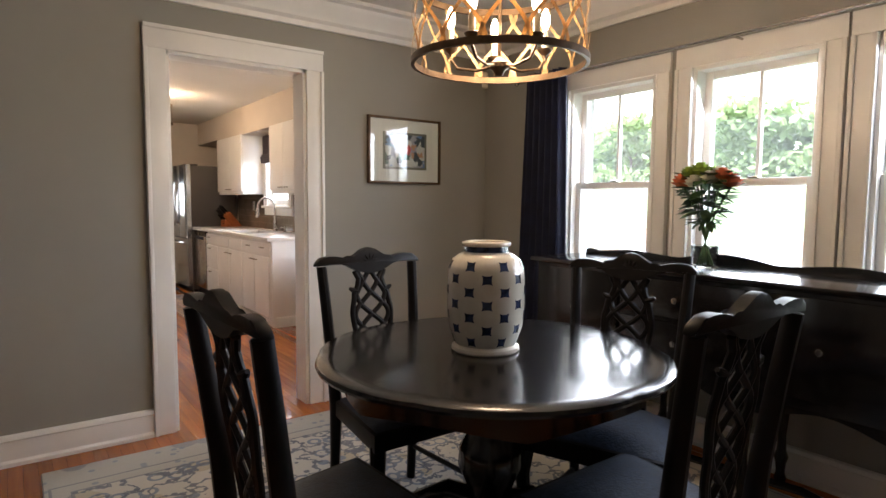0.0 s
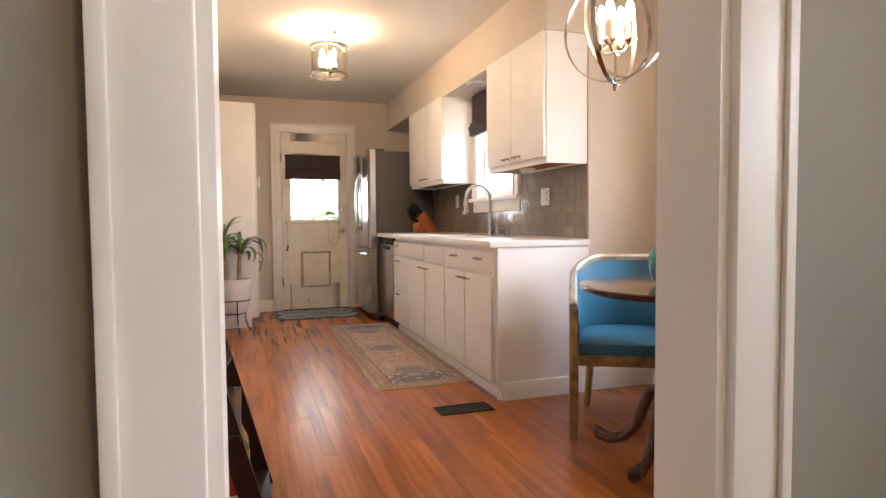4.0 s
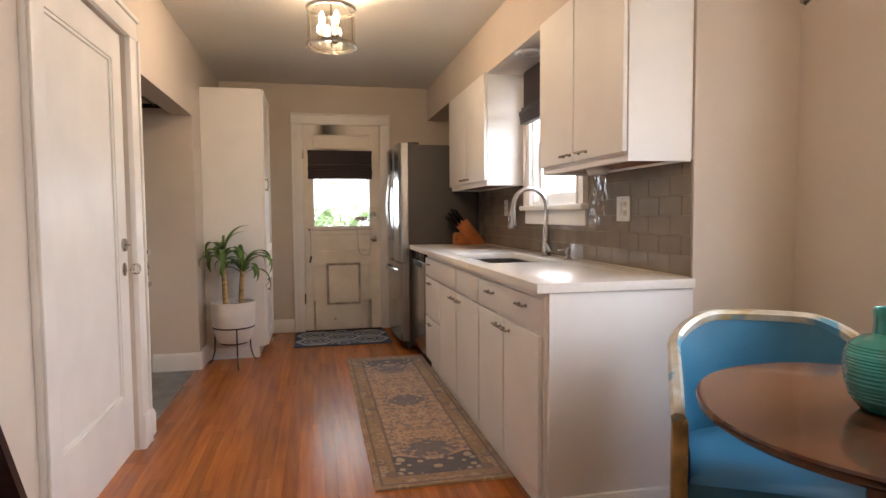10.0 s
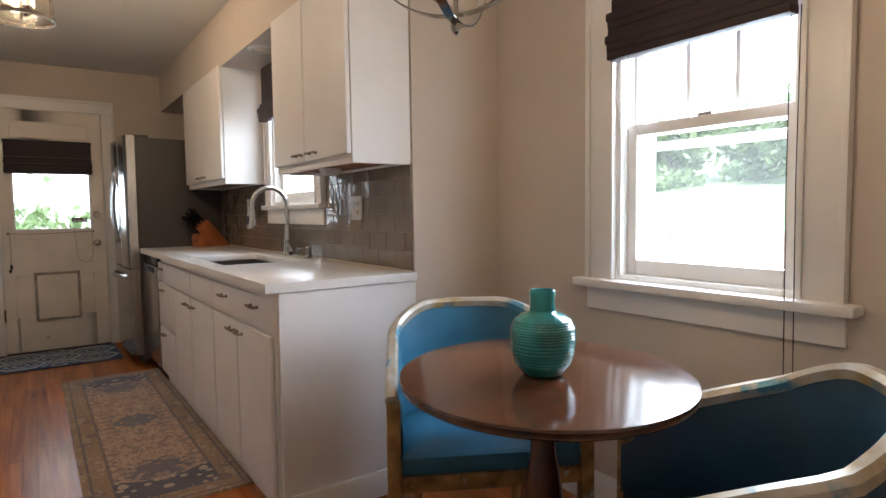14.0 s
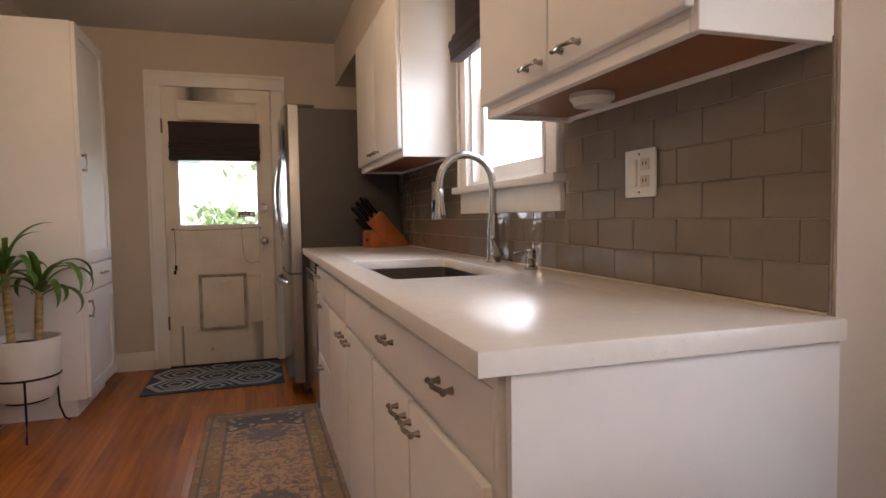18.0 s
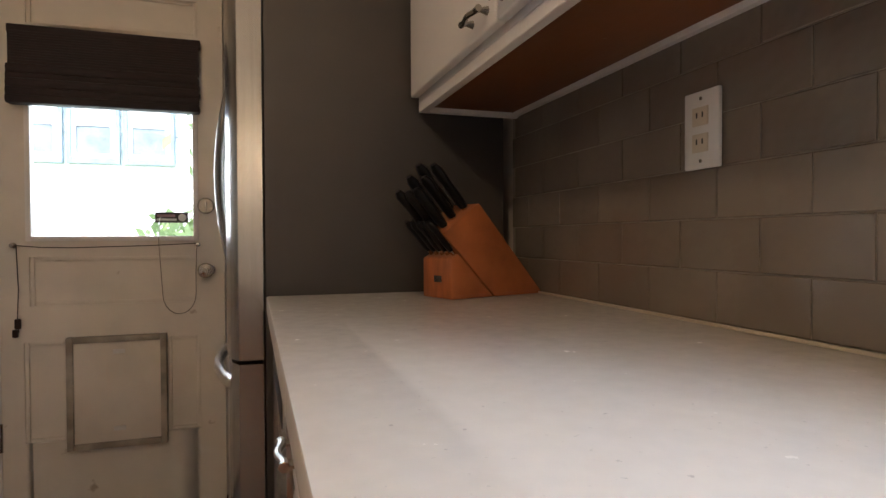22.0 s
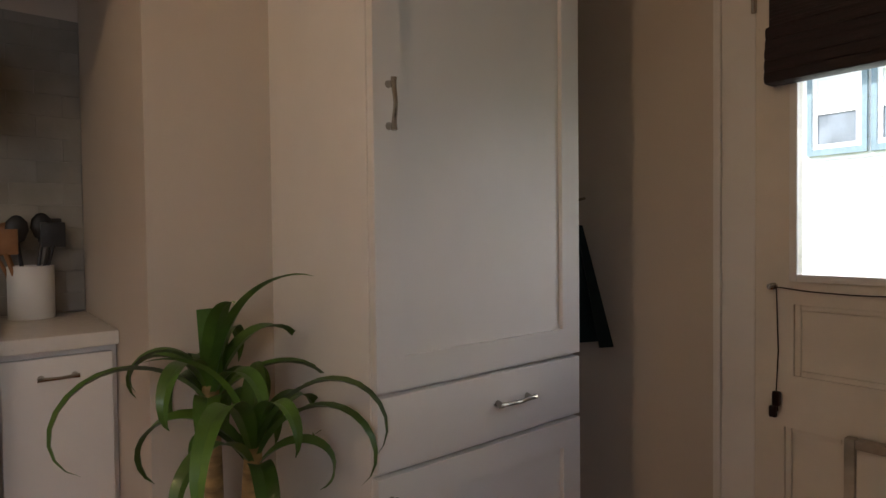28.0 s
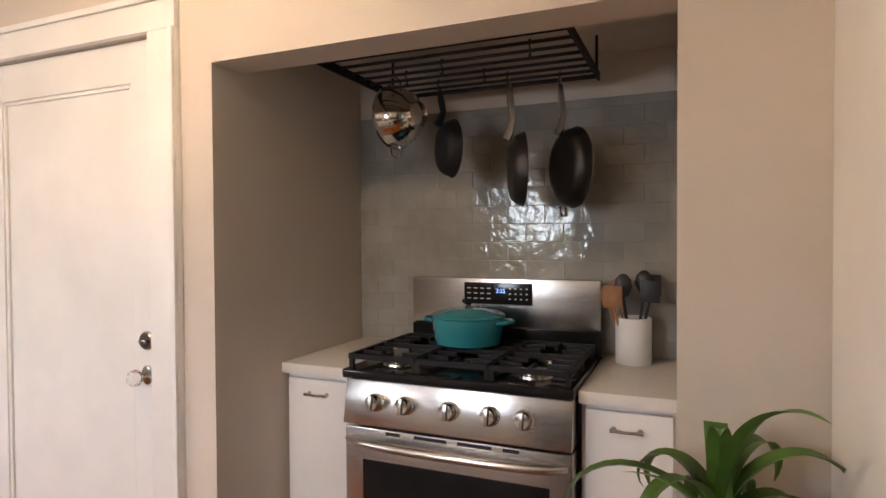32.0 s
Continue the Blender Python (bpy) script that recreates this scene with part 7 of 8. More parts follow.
part("outer_hoop", hoop(OR, pose(0, 0, 0, 90, 0, 35)), M["nickel"], op)
part("inner_hoop", hoop(OR - 0.012, pose(0, 0, 0, 90, 0, 125)), M["nickel"], op)
part("tilted_hoop", hoop(OR - 0.024, pose(0, 0, 0, 68, 20, 80)), M["nickel"], op)
part("centre_rod", TU([(0, 0, -OR), (0, 0, OR + 0.02)], 0.005, seg=8), M["nickel"], op)
part("bottom_finial", LA([(0, -0.018), (0.008, -0.012), (0.01, 0), (0.006, 0.01), (0, 0.012)], seg=12, at=(0, 0, -OR - 0.004)), M["nickel"], op)
part("top_ring", TU([(0.016 * math.cos(a), 0, OR + 0.036 + 0.016 * math.sin(a)) for a in [i * math.pi / 8 for i in range(16)]], 0.003, seg=6, closed=True, up=(0, 1, 0)), M["nickel"], op)
zc, k = OR + 0.055, 0
link = {}
while OZ + zc < ZC - 0.04:
    m = pose(0, 0, zc + 0.014, 0, 0, 90 * (k % 2))
    if link:
        again(link[0], m)
    else:
        link[0] = part("chain_link", TU([(0.008 * math.cos(a), 0, 0.016 * math.sin(a)) for a in [i * math.pi / 6 for i in range(12)]], 0.0022, seg=5, closed=True, up=(0, 1, 0)), M["nickel"], op, at=m)
    zc += 0.026
    k += 1
part("ceiling_canopy", LA([(0.06, ZC - OZ - 0.001), (0.06, ZC - OZ - 0.014), (0.025, ZC - OZ - 0.034), (0.006, ZC - OZ - 0.045), (0, ZC - OZ - 0.045)], seg=32), M["nickel"], op)
for k in range(4):
    a = 2 * math.pi * k / 4 + 0.6
    c_, s_ = math.cos(a), math.sin(a)
    part("arm", TU([(0, 0, -0.09), (0.03 * c_, 0.03 * s_, -0.092), (0.052 * c_, 0.052 * s_, -0.07)], 0.004, seg=8), M["nickel"], op)
    candle(op, 0.052 * c_, 0.052 * s_, -0.055, bronze=M["nickel"])
lamp("orb_pendant_light", "POINT", pose(OX, OY, OZ + 0.02), 1.2, WARM, 0.07)

# flush ceiling light: glass drum in nickel hoops
LX, LY = 3.745, 8.13
cl = thing("ceiling_light", LX, LY, ZC, "semi-flush glass drum ceiling light with nickel hoops", "ceiling light")
part("canopy", LA([(0.065, -0.001), (0.065, -0.012), (0.05, -0.024), (0.02, -0.03), (0, -0.03)], seg=32), M["nickel"], cl)
part("stem", TU([(0, 0, -0.03), (0, 0, -0.33)], 0.006, seg=8), M["nickel"], cl)
for z in (-0.125, -0.325):
    part("hoop", shift(LA([(0.134, -0.009), (0.139, -0.009), (0.139, 0.009), (0.134, 0.009), (0.134, -0.009)], seg=48, close=False), pose(0, 0, z)), M["nickel"], cl)
gd = part("glass_drum", LA([(0.130, -0.335), (0.1325, -0.335), (0.1325, -0.115), (0.130, -0.115), (0.130, -0.335)], seg=48, close=False), M["pane_lamp"], cl)
gd.visible_shadow = False
for k in range(3):
    a = 2 * math.pi * k / 3 + 0.5
    c_, s_ = math.cos(a), math.sin(a)
    part("strut", TU([(0.136 * c_, 0.136 * s_, -0.12), (0.08 * c_, 0.08 * s_, -0.085), (0.012 * c_, 0.012 * s_, -0.06)], 0.004, seg=6), M["nickel"], cl)
    part("upright", TU([(0.136 * c_, 0.136 * s_, -0.325), (0.136 * c_, 0.136 * s_, -0.12)], 0.003, seg=6), M["nickel"], cl)
    a += 0.6
    c_, s_ = math.cos(a), math.sin(a)
    part("lamp_arm", TU([(0, 0, -0.30), (0.03 * c_, 0.03 * s_, -0.305), (0.05 * c_, 0.05 * s_, -0.29)], 0.004, seg=6), M["nickel"], cl)
    candle(cl, 0.05 * c_, 0.05 * s_, -0.28, bronze=M["nickel"])
    lamp("ceiling_light_lamp", "POINT", pose(LX + 0.05 * c_, LY + 0.05 * s_, ZC - 0.17), 0.85, WARM, 0.03)

# ---- rugs and mats in the kitchen ----
M["rug_runner"] = pattern_rug("faded_persian_runner_wool", (0.50, 0.33, 0.22), (0.29, 0.19, 0.105), ((0.08, 0.10, 0.15), (0.035, 0.05, 0.10)), 9.0, 0.30, 1.145, (0.52, 0.43, 0.31), fading=0.25, medallion=True)
rug("runner_rug", 3.862, 4.462, 7.11, 9.40, M["rug_runner"], "faded blue and rust patterned runner along the cabinets")
MATB = mat("blue_grey_door_mat", (0.04, 0.07, 0.125), 0.9, var=0.2, scale=40, bump=0.4, bscale=300)
MATW = mat("pale_mat_lines", (0.50, 0.50, 0.46), 0.9, var=0.1, scale=60, bump=0.3, bscale=300)
dm = thing("door_mat", 3.863, 10.262, 0.0, "blue grey door mat with white hexagon lines at the back door", "door mat")
part("mat_base", B(-0.43, 0.43, -0.33, 0.33, 0.001, 0.008, bev=0.002), MATB, dm)
hexes = {}
for ci in range(-2, 3):
    for cj in range(-2, 3):
        ox, oy = ci * 0.245, cj * 0.27 + (0.135 if ci % 2 else 0)
        for kk, rr in enumerate((0.142, 0.098, 0.05)):
            for e in range(6):
                a, b = radians(60 * e), radians(60 * e + 60)
                p, q = Vector((ox + rr * 1.08 * math.cos(a), oy + rr * math.sin(a), 0.0088)), Vector((ox + rr * 1.08 * math.cos(b), oy + rr * math.sin(b), 0.0088))
                ok = all(abs(v.x) < 0.415 and abs(v.y) < 0.315 for v in (p, q))
                if not ok:
                    continue
                key = tuple(sorted(((round(p.x, 2), round(p.y, 2)), (round(q.x, 2), round(q.y, 2)))))
                if key in hexes:
                    continue
                hexes[key] = (p, q)
for p, q in hexes.values():
    d_ = (q - p).normalized() * 0.006
    part("hexagon_line", bar(bmesh.new(), p - d_, q + d_, 0.0125, 0.002), MATW, dm)

# ---- potted plant on a stand ----
PX_, PY_ = 3.01, 9.45
st = thing("plant_stand", PX_, PY_, 0, "thin black iron plant stand on the floor", "plant stand")
for z, r in ((0.30, 0.150), (0.175, 0.092)):
    part("ring", TU([(r * math.cos(a), r * math.sin(a), z) for a in [i * math.pi / 20 for i in range(40)]], 0.0055, seg=8, closed=True), M["black_iron"], st)
for k in range(3):
    a = radians(-75 + 120 * k)
    c_, s_ = math.cos(a), math.sin(a)
    part("leg", TU([(0.152 * c_, 0.152 * s_, 0.305), (0.150 * c_, 0.150 * s_, 0.2), (0.155 * c_, 0.155 * s_, 0.1), (0.178 * c_, 0.178 * s_, 0.03), (0.205 * c_, 0.205 * s_, 0.006)], 0.0055, seg=8), M["black_iron"], st)
pot = thing("plant_pot", PX_, PY_, 0.176, "matt white round plant pot on the iron stand", "pot")
part("shell", LA([(0, 0.0), (0.085, 0.0), (0.115, 0.01), (0.138, 0.06), (0.152, 0.14), (0.160, 0.25), (0.162, 0.315), (0.158, 0.318), (0.152, 0.315), (0.150, 0.28), (0, 0.27)], seg=48), mat("matt_white_pot", (0.72, 0.69, 0.65), 0.55, var=0.03, scale=8), pot)
part("soil", LA([(0, 0.288), (0.08, 0.285), (0.149, 0.28), (0.149, 0.272), (0, 0.27)], seg=32), mat("dark_potting_soil", (0.03, 0.02, 0.014), 0.95, var=0.4, scale=60, bump=0.6, bscale=120), pot)
pl = thing("yucca_plant", PX_, PY_, 0.46, "green yucca plant with arching leaves in the white pot", "plant")
CANE = mat("pale_cane_bark", (0.42, 0.28, 0.12), 0.7, var=0.3, scale=14, bump=0.3, bscale=40, stretch=(1, 1, 3))
YLEAF = mat("yucca_leaf_green", (0.09, 0.195, 0.026), 0.42, var=0.3, scale=6, bump=0.04, bscale=60, stretch=(1, 1, 1), coat=0.1)
RL = random.Random(11)


def strap_leaf(base, az, length, rise, width, twist=0.0):
    """An arching strap leaf: rises, bends over and hangs."""
    bm = bmesh.new()
    n = 16
    prev = None
    ang = rise
    p = Vector(base)
    c_, s_ = math.cos(az), math.sin(az)
    for i in range(n + 1):
        u = i / n
        w = width * (min(1, 0.35 + 3 * u) if u < 0.25 else 1) * (1 - max(0, (u - 0.45) / 0.55) ** 1.7) * 0.5 + 0.0005
        side = Vector((-s_, c_, 0))
        tw = twist * u
        side = side * math.cos(tw) + Vector((0, 0, 1)) * math.sin(tw)
        nrm = Vector((-c_ * math.sin(ang), -s_ * math.sin(ang), math.cos(ang)))
        q = (bm.verts.new(p - side * w + nrm * w * 0.35), bm.verts.new(p), bm.verts.new(p + side * w + nrm * w * 0.35))
        if prev:
            bm.faces.new((prev[0], prev[1], q[1], q[0])), bm.faces.new((prev[1], prev[2], q[2], q[1]))
        prev = q
        step = length / n
        p = p + Vector((c_ * math.cos(ang), s_ * math.cos(ang), math.sin(ang))) * step
        ang -= (3.9 * (0.35 + 1.3 * u)) / n * (1.0 if rise < 1.35 else 0.45)
    return bm


for (sx_, sy_, ht, n) in ((-0.055, 0.0, 0.38, 15), (0.055, 0.03, 0.28, 14)):
    top_ = Vector((sx_ * 1.25, sy_ * 1.2, ht))
    part("cane", TU([(sx_, sy_, 0.0), (sx_ * 1.1, sy_, ht * 0.5), tuple(top_)], [0.02, 0.019, 0.017], seg=12), CANE, pl)
    for k in range(n):
        az = 2 * math.pi * k * 0.382 + RL.uniform(-0.3, 0.3)
        u = k / n
        rise = 1.42 - 0.75 * u + RL.uniform(-0.12, 0.12)
        ln = RL.uniform(0.30, 0.47) * (1.0 if u > 0.15 else 0.75)
        if sx_ * math.cos(az) < 0 and abs(math.cos(az)) > 0.5:
            ln *= 0.8
        x_, y_ = PX_ + top_.x + ln * 0.55 * math.cos(az), PY_ + top_.y + ln * 0.55 * math.sin(az)
        if y_ > 9.66:
            ln *= 0.6
        if x_ < XL + 0.03:
            ln *= 0.55
        part("leaf", strap_leaf(top_ + Vector((0.008 * math.cos(az), 0.008 * math.sin(az), -0.05 * u)), az, ln, rise, RL.uniform(0.036, 0.05), RL.uniform(-0.3, 0.3)), YLEAF, pl)

part("cut_leaf", shift(box(bmesh.new(), -0.021, 0.021, -0.0012, 0.0012, 0.0, 0.17), pose(-0.066, 0.005, 0.37, 4, -3, 75)), YLEAF, pl, "upright leaf cut off square")

# ---- knife block ----
KBW = mat("beech_knife_block", (0.43, 0.135, 0.04), 0.4, var=0.15, scale=10, bump=0.04, bscale=50, stretch=(1, 6, 1))
kb = thing("knife_block", 4.762, 9.43, 0.8955, "wooden knife block full of black handled knives on the worktop", "knife block", rz=18)
# local: x runs along the block's length towards the wall, y its width


def wedge(prof, bev=0.003):
    bm = bmesh.new()
    va = [bm.verts.new((x, -0.054, z)) for x, z in prof]
    vb = [bm.verts.new((x, 0.054, z)) for x, z in prof]
    bm.faces.new(va), bm.faces.new(list(reversed(vb)))
    for i in range(len(prof)):
        bm.faces.new((va[i], vb[i], vb[(i + 1) % len(prof)], va[(i + 1) % len(prof)]))
    bmesh.ops.bevel(bm, geom=list(bm.edges), offset=bev, segments=2, profile=0.5, affect="EDGES")
    return bm


part("slanted_block", wedge([(0.1235, 0.0), (0.275, 0.0), (0.078, 0.21), (-0.02, 0.143)]), KBW, kb)
part("front_block", wedge([(0.0, 0.0), (0.121, 0.0), (0.021, 0.099), (0.0, 0.088)], 0.004), KBW, kb)
part("badge", B(-0.0012, 0.0, -0.02, 0.008, 0.036, 0.05), M["steel_h"], kb)
HB = mat("black_knife_handle", (0.006, 0.006, 0.006), 0.3, var=0.1)
HB.node_tree.nodes["Principled BSDF"].inputs["Specular IOR Level"].default_value = 0.25


def knife(x, y, z, ln, r=0.011):
    ln, r = ln * 0.86, r * 0.86
    d_ = Vector((-0.684, 0, 0.729)).normalized()
    p = Vector((x, y, z))
    k_ = part("knife_handle", TU([tuple(p), tuple(p + d_ * ln * 0.2), tuple(p + d_ * ln * 0.55), tuple(p + d_ * ln * 0.88), tuple(p + d_ * ln)], [r * 0.8, r, r * 0.9, r * 1.1, r * 0.6], seg=12, flat=1.5, up=(0, 1, 0)), HB, kb)
    part("bolster", TU([tuple(p - d_ * 0.012), tuple(p + d_ * 0.003)], r * 0.75, seg=8), M["chrome"], k_)
    for s_ in (0.3, 0.7):
        q = p + d_ * ln * s_
        part("rivet", TU([(q.x, q.y - r * 1.03, q.z), (q.x, q.y + r * 1.03, q.z)], r * 0.28, seg=8), M["nickel"], k_)


for i in range(5):
    knife(0.008, -0.042 + 0.021 * i, 0.106, 0.10, 0.0075)
for s_, n_, ln in ((0.18, 3, 0.115), (0.5, 2, 0.13), (0.82, 2, 0.14)):
    for j in range(n_):
        knife(-0.02 + 0.098 * s_ - 0.004, (j - (n_ - 1) / 2) * (0.036 if n_ == 3 else 0.05), 0.143 + 0.067 * s_ + 0.004, ln * (1 + 0.05 * ((j + n_) % 2)), 0.0115)

# ---- things on and above the range ----
dp = thing("dutch_oven", 2.19, 8.668, 0.964, "teal enamelled dutch oven with a lid on the range", "cooking pot")
PT = mat("teal_pot_enamel", (0.02, 0.20, 0.235), 0.16, var=0.12, scale=3, bump=0.01, coat=0.5)
part("pot", LA([(0, 0.0), (0.105, 0.0), (0.118, 0.008), (0.126, 0.05), (0.128, 0.098), (0.124, 0.1), (0, 0.1)], seg=48), PT, dp)
lid = part("lid", LA([(0.131, 0.101), (0.131, 0.108), (0.118, 0.116), (0.10, 0.12), (0.097, 0.1215), (0.07, 0.127), (0.067, 0.1285), (0.035, 0.132), (0, 0.133)], seg=48), PT, dp)
part("lid_knob", LA([(0.010, 0.132), (0.009, 0.142), (0.022, 0.15), (0.024, 0.158), (0.018, 0.163), (0, 0.164)], seg=24), M["black_gloss"], lid)
for s in (-1, 1):
    part("loop_handle", TU([(-0.045, s * 0.118, 0.085), (-0.035, s * 0.15, 0.087), (0, s * 0.162, 0.088), (0.035, s * 0.15, 0.087), (0.045, s * 0.118, 0.085)], 0.0095, seg=10, flat=0.8), PT, dp)
ck = thing("utensil_crock", 2.02, 9.215, 0.9055, "white crock of cooking utensils beside the range", "crock")
part("crock", LA([(0, 0.0), (0.058, 0.0), (0.06, 0.003), (0.06, 0.158), (0.057, 0.16), (0.055, 0.157), (0.055, 0.02), (0, 0.02)], seg=36), M["white_plastic"], ck)
UT = mat("black_nylon_utensil", (0.014, 0.014, 0.014), 0.45, var=0.1)
UW = mat("wooden_spoon", (0.30, 0.14, 0.055), 0.6, var=0.15, scale=14)
for (ax_, ay_, ln, kind, mt) in ((0.01, -0.02, 0.23, "spoon", UT), (-0.02, 0.02, 0.24, "ladle", UT), (0.02, 0.035, 0.22, "turner", UT), (-0.03, -0.035, 0.21, "spoon", UW), (0.03, -0.04, 0.20, "spatula", UW), (-0.035, 0.035, 0.235, "turner", UT), (0.0, -0.05, 0.19, "spoon", UW)):
    b0 = Vector((ax_ * 0.3, ay_ * 0.3, 0.025))
    t0 = Vector((ax_ * 1.6, ay_ * 1.6, ln))
    u_ = part("utensil_" + kind, TU([tuple(b0), tuple(t0)], [0.006, 0.005], seg=8), mt, ck)
    if kind in ("spoon", "ladle"):
        part("bowl", shift(LA([(0, -0.045), (0.018, -0.035), (0.03, -0.005), (0.026, 0.022), (0.012, 0.038), (0, 0.042)], seg=16), Matrix.Translation(t0 + Vector((ax_, ay_, 1)).normalized() * 0.04) @ Matrix.Diagonal((0.35, 1, 1, 1))), mt, u_)
    else:
        bm = box(bmesh.new(), -0.003, 0.003, -0.032, 0.032, 0.0, 0.075, bev=0.0025)
        part("blade", shift(bm, Matrix.Translation(t0 - Vector((0, 0, 0.005)))), mt, u_)

# pot rack hung in the alcove
RZ = 1.895
rk = thing("pot_rack", 2.36, 8.74, RZ, "black iron hanging pot rack in the alcove", "pot rack")
for yy in (-0.405, 0.365):
    part("end_bar", B(-0.29, 0.31, yy - 0.004, yy + 0.004, -0.014, 0.014), M["black_iron"], rk)
    for xx in (-0.24, 0.26):
        part("hanger", TU([(xx, yy, 0.0), (xx, yy, 2.02 - RZ)], 0.005, seg=6), M["black_iron"], rk)
for k in range(9):
    xx = -0.28 + 0.58 * k / 8
    part("rail", TU([(xx, -0.405, 0), (xx, 0.365, 0)], 0.0055 if 0 < k < 8 else 0.008, seg=8), M["black_iron"], rk)
HK = None
hook_at = [(-0.2075, -0.365), (0.01, -0.22), (-0.135, -0.165), (0.0825, -0.06), (-0.135, 0.088), (-0.2075, 0.25), (0.155, 0.24), (-0.0625, 0.03)]
for xx, yy in hook_at:
    m = pose(xx, yy, 0)
    if HK:
        again(HK, m)
    else:
        HK = part("hook", TU([(0.0, 0, 0.008), (0.012, 0, 0.004), (0.012, 0, -0.012), (0.0, 0, -0.022), (0.0, 0, -0.034), (0.008, 0, -0.044), (0.016, 0, -0.038)], 0.0028, seg=6, up=(0, 1, 0)), M["black_iron"], rk, at=m)


def pan(x, y, ztop, hl, r, depth, rz, label, metal, name="frying_pan", steel=True, lip=True):
    """A pan hanging by its handle: local z is down the handle."""
    p = thing(name, x, y, ztop, label, "pan", rz=rz)
    hm = M["steel_h"] if steel else metal
    pts = [(0, 0, 0.0), (0.004, 0, -0.3 * hl), (0.012, 0, -0.7 * hl), (0.0, 0, -hl), (-0.01, 0, -hl - 0.02)]
    h_ = part("handle", TU(pts, [0.006, 0.008, 0.0075, 0.009, 0.01], seg=8, flat=1.6, up=(1, 0, 0)), hm, p)
    part("hang_loop", TU([(0, 0.009 * math.cos(a), 0.006 + 0.012 * math.sin(a)) for a in [i * math.pi / 6 for i in range(12)]], 0.003, seg=6, closed=True, up=(1, 0, 0)), hm, h_)
    body = LA([(0, 0.0), (r * 0.6, 0.0005), (r * 0.74, 0.003), (r * 0.84, 0.009), (r * 0.92, 0.02), (r * 0.97, 0.034), (r, depth), (r + 0.003, depth + 0.002), (r - 0.003, depth), (r * 0.84, 0.010), (0, 0.006)], seg=44)
    part("body", shift(body, pose(-0.0, 0, -hl - r + 0.004, 0, 90, 0)), metal, p)
    if lip:
        part("helper_handle", TU([(0.01, -0.022, -hl - 2 * r + 0.006), (0.014, -0.018, -hl - 2 * r - 0.025), (0.014, 0.018, -hl - 2 * r - 0.025), (0.01, 0.022, -hl - 2 * r + 0.006)], 0.005, seg=8), hm, p)
    return p


ANOD = mat("dark_anodised_pan", (0.030, 0.026, 0.024), 0.38, 0.55, var=0.1, scale=8, bump=0.02)
pan(2.16, 8.99, 1.862, 0.15, 0.135, 0.05, 127, "large dark anodised frying pan hanging on the pot rack", ANOD)
pan(2.215, 8.828, 1.862, 0.165, 0.125, 0.045, 113, "dark anodised frying pan hanging edge on", ANOD, lip=False)
pan(2.22, 8.575, 1.862, 0.10, 0.102, 0.045, 132, "small black cast iron skillet hanging on the pot rack", M["black_iron"], name="skillet", steel=False, lip=False)
co = thing("colander", 2.16, 8.37, 1.955, "shiny steel colander hanging on the pot rack", "colander", rz=74)
bowl = [(0.045, 0.0), (0.047, -0.012), (0.052, 0.004), (0.08, 0.025), (0.105, 0.065), (0.115, 0.105), (0.122, 0.107), (0.113, 0.104), (0.102, 0.066), (0.077, 0.028), (0.045, 0.008)]
part("bowl", shift(LA(bowl, seg=44), pose(0.10, 0, -0.155, 0, -90, 0)), M["chrome"], co)
for s in (-1, 1):
    part("loop_handle", shift(TU([(0.115, -0.03, 0.103), (0.145, -0.025, 0.104), (0.152, 0, 0.104), (0.145, 0.025, 0.104), (0.115, 0.03, 0.103)], 0.0045, seg=8), pose(0.10, 0, -0.155, 0, -90, 0) @ pose(0, 0, 0, 0, 0, 0 if s > 0 else 180)), M["chrome"], co)
bm = bmesh.new()
for ring in range(3):
    for k in range(22):
        a = 2 * math.pi * k / 22 + ring * 0.14
        z, r = 0.05 + ring * 0.015, 0.098 + ring * 0.0045
        lathe(bm, [(0.0028, 0), (0.0028, 0.0012), (0, 0.0013)], seg=6, at=(0, 0, 0))
        bmesh.ops.transform(bm, matrix=pose(0.10, 0, -0.155, 0, -90, 0) @ pose(r * math.cos(a), r * math.sin(a), z, 0, 70, math.degrees(a)), verts=bm.verts[-13:])
tagged(part("perforations", bm, M["dark"], co), "rows of small round holes", kind="stuff")

# ---- leaning shelf by the doorway ----
SHY0, SHY1 = 5.50, 6.035
lsf = thing("ladder_shelf", 2.95, 5.77, 0, "espresso wooden ladder shelf leaning on the wall", "shelf")


def rail_x(z):
    return 2.893 + (1.115 - z) * 0.277


inv = Matrix.Translation((-2.95, -5.77, 0))
for yy in (SHY0, SHY1):
    part("front_rail", shift(bar(bmesh.new(), (rail_x(0) - 0.02, yy, 0.0), (rail_x(1.405) - 0.012, yy, 1.405), 0.022, 0.06, up=(1, 0, 0)), inv), M["espresso"], lsf)
    part("back_post", shift(B(XL + 0.02, XL + 0.045, yy - 0.03, yy + 0.03, 0.0, 1.33, bev=0.003), inv), M["espresso"], lsf)
SHELF = [(1.455, "top"), (1.105, ""), (0.752, ""), (0.395, ""), (0.06, "")]
for z, _ in SHELF[1:]:
    part("shelf_board", shift(B(XL + 0.046, rail_x(z) + 0.012, SHY0 - 0.028, SHY1 + 0.028, z - 0.022, z, bev=0.003), inv), M["espresso"], lsf)
    part("shelf_lip", shift(B(XL + 0.02, XL + 0.044, SHY0 + 0.031, SHY1 - 0.031, z, z + 0.05, bev=0.003), inv), M["espresso"], lsf)


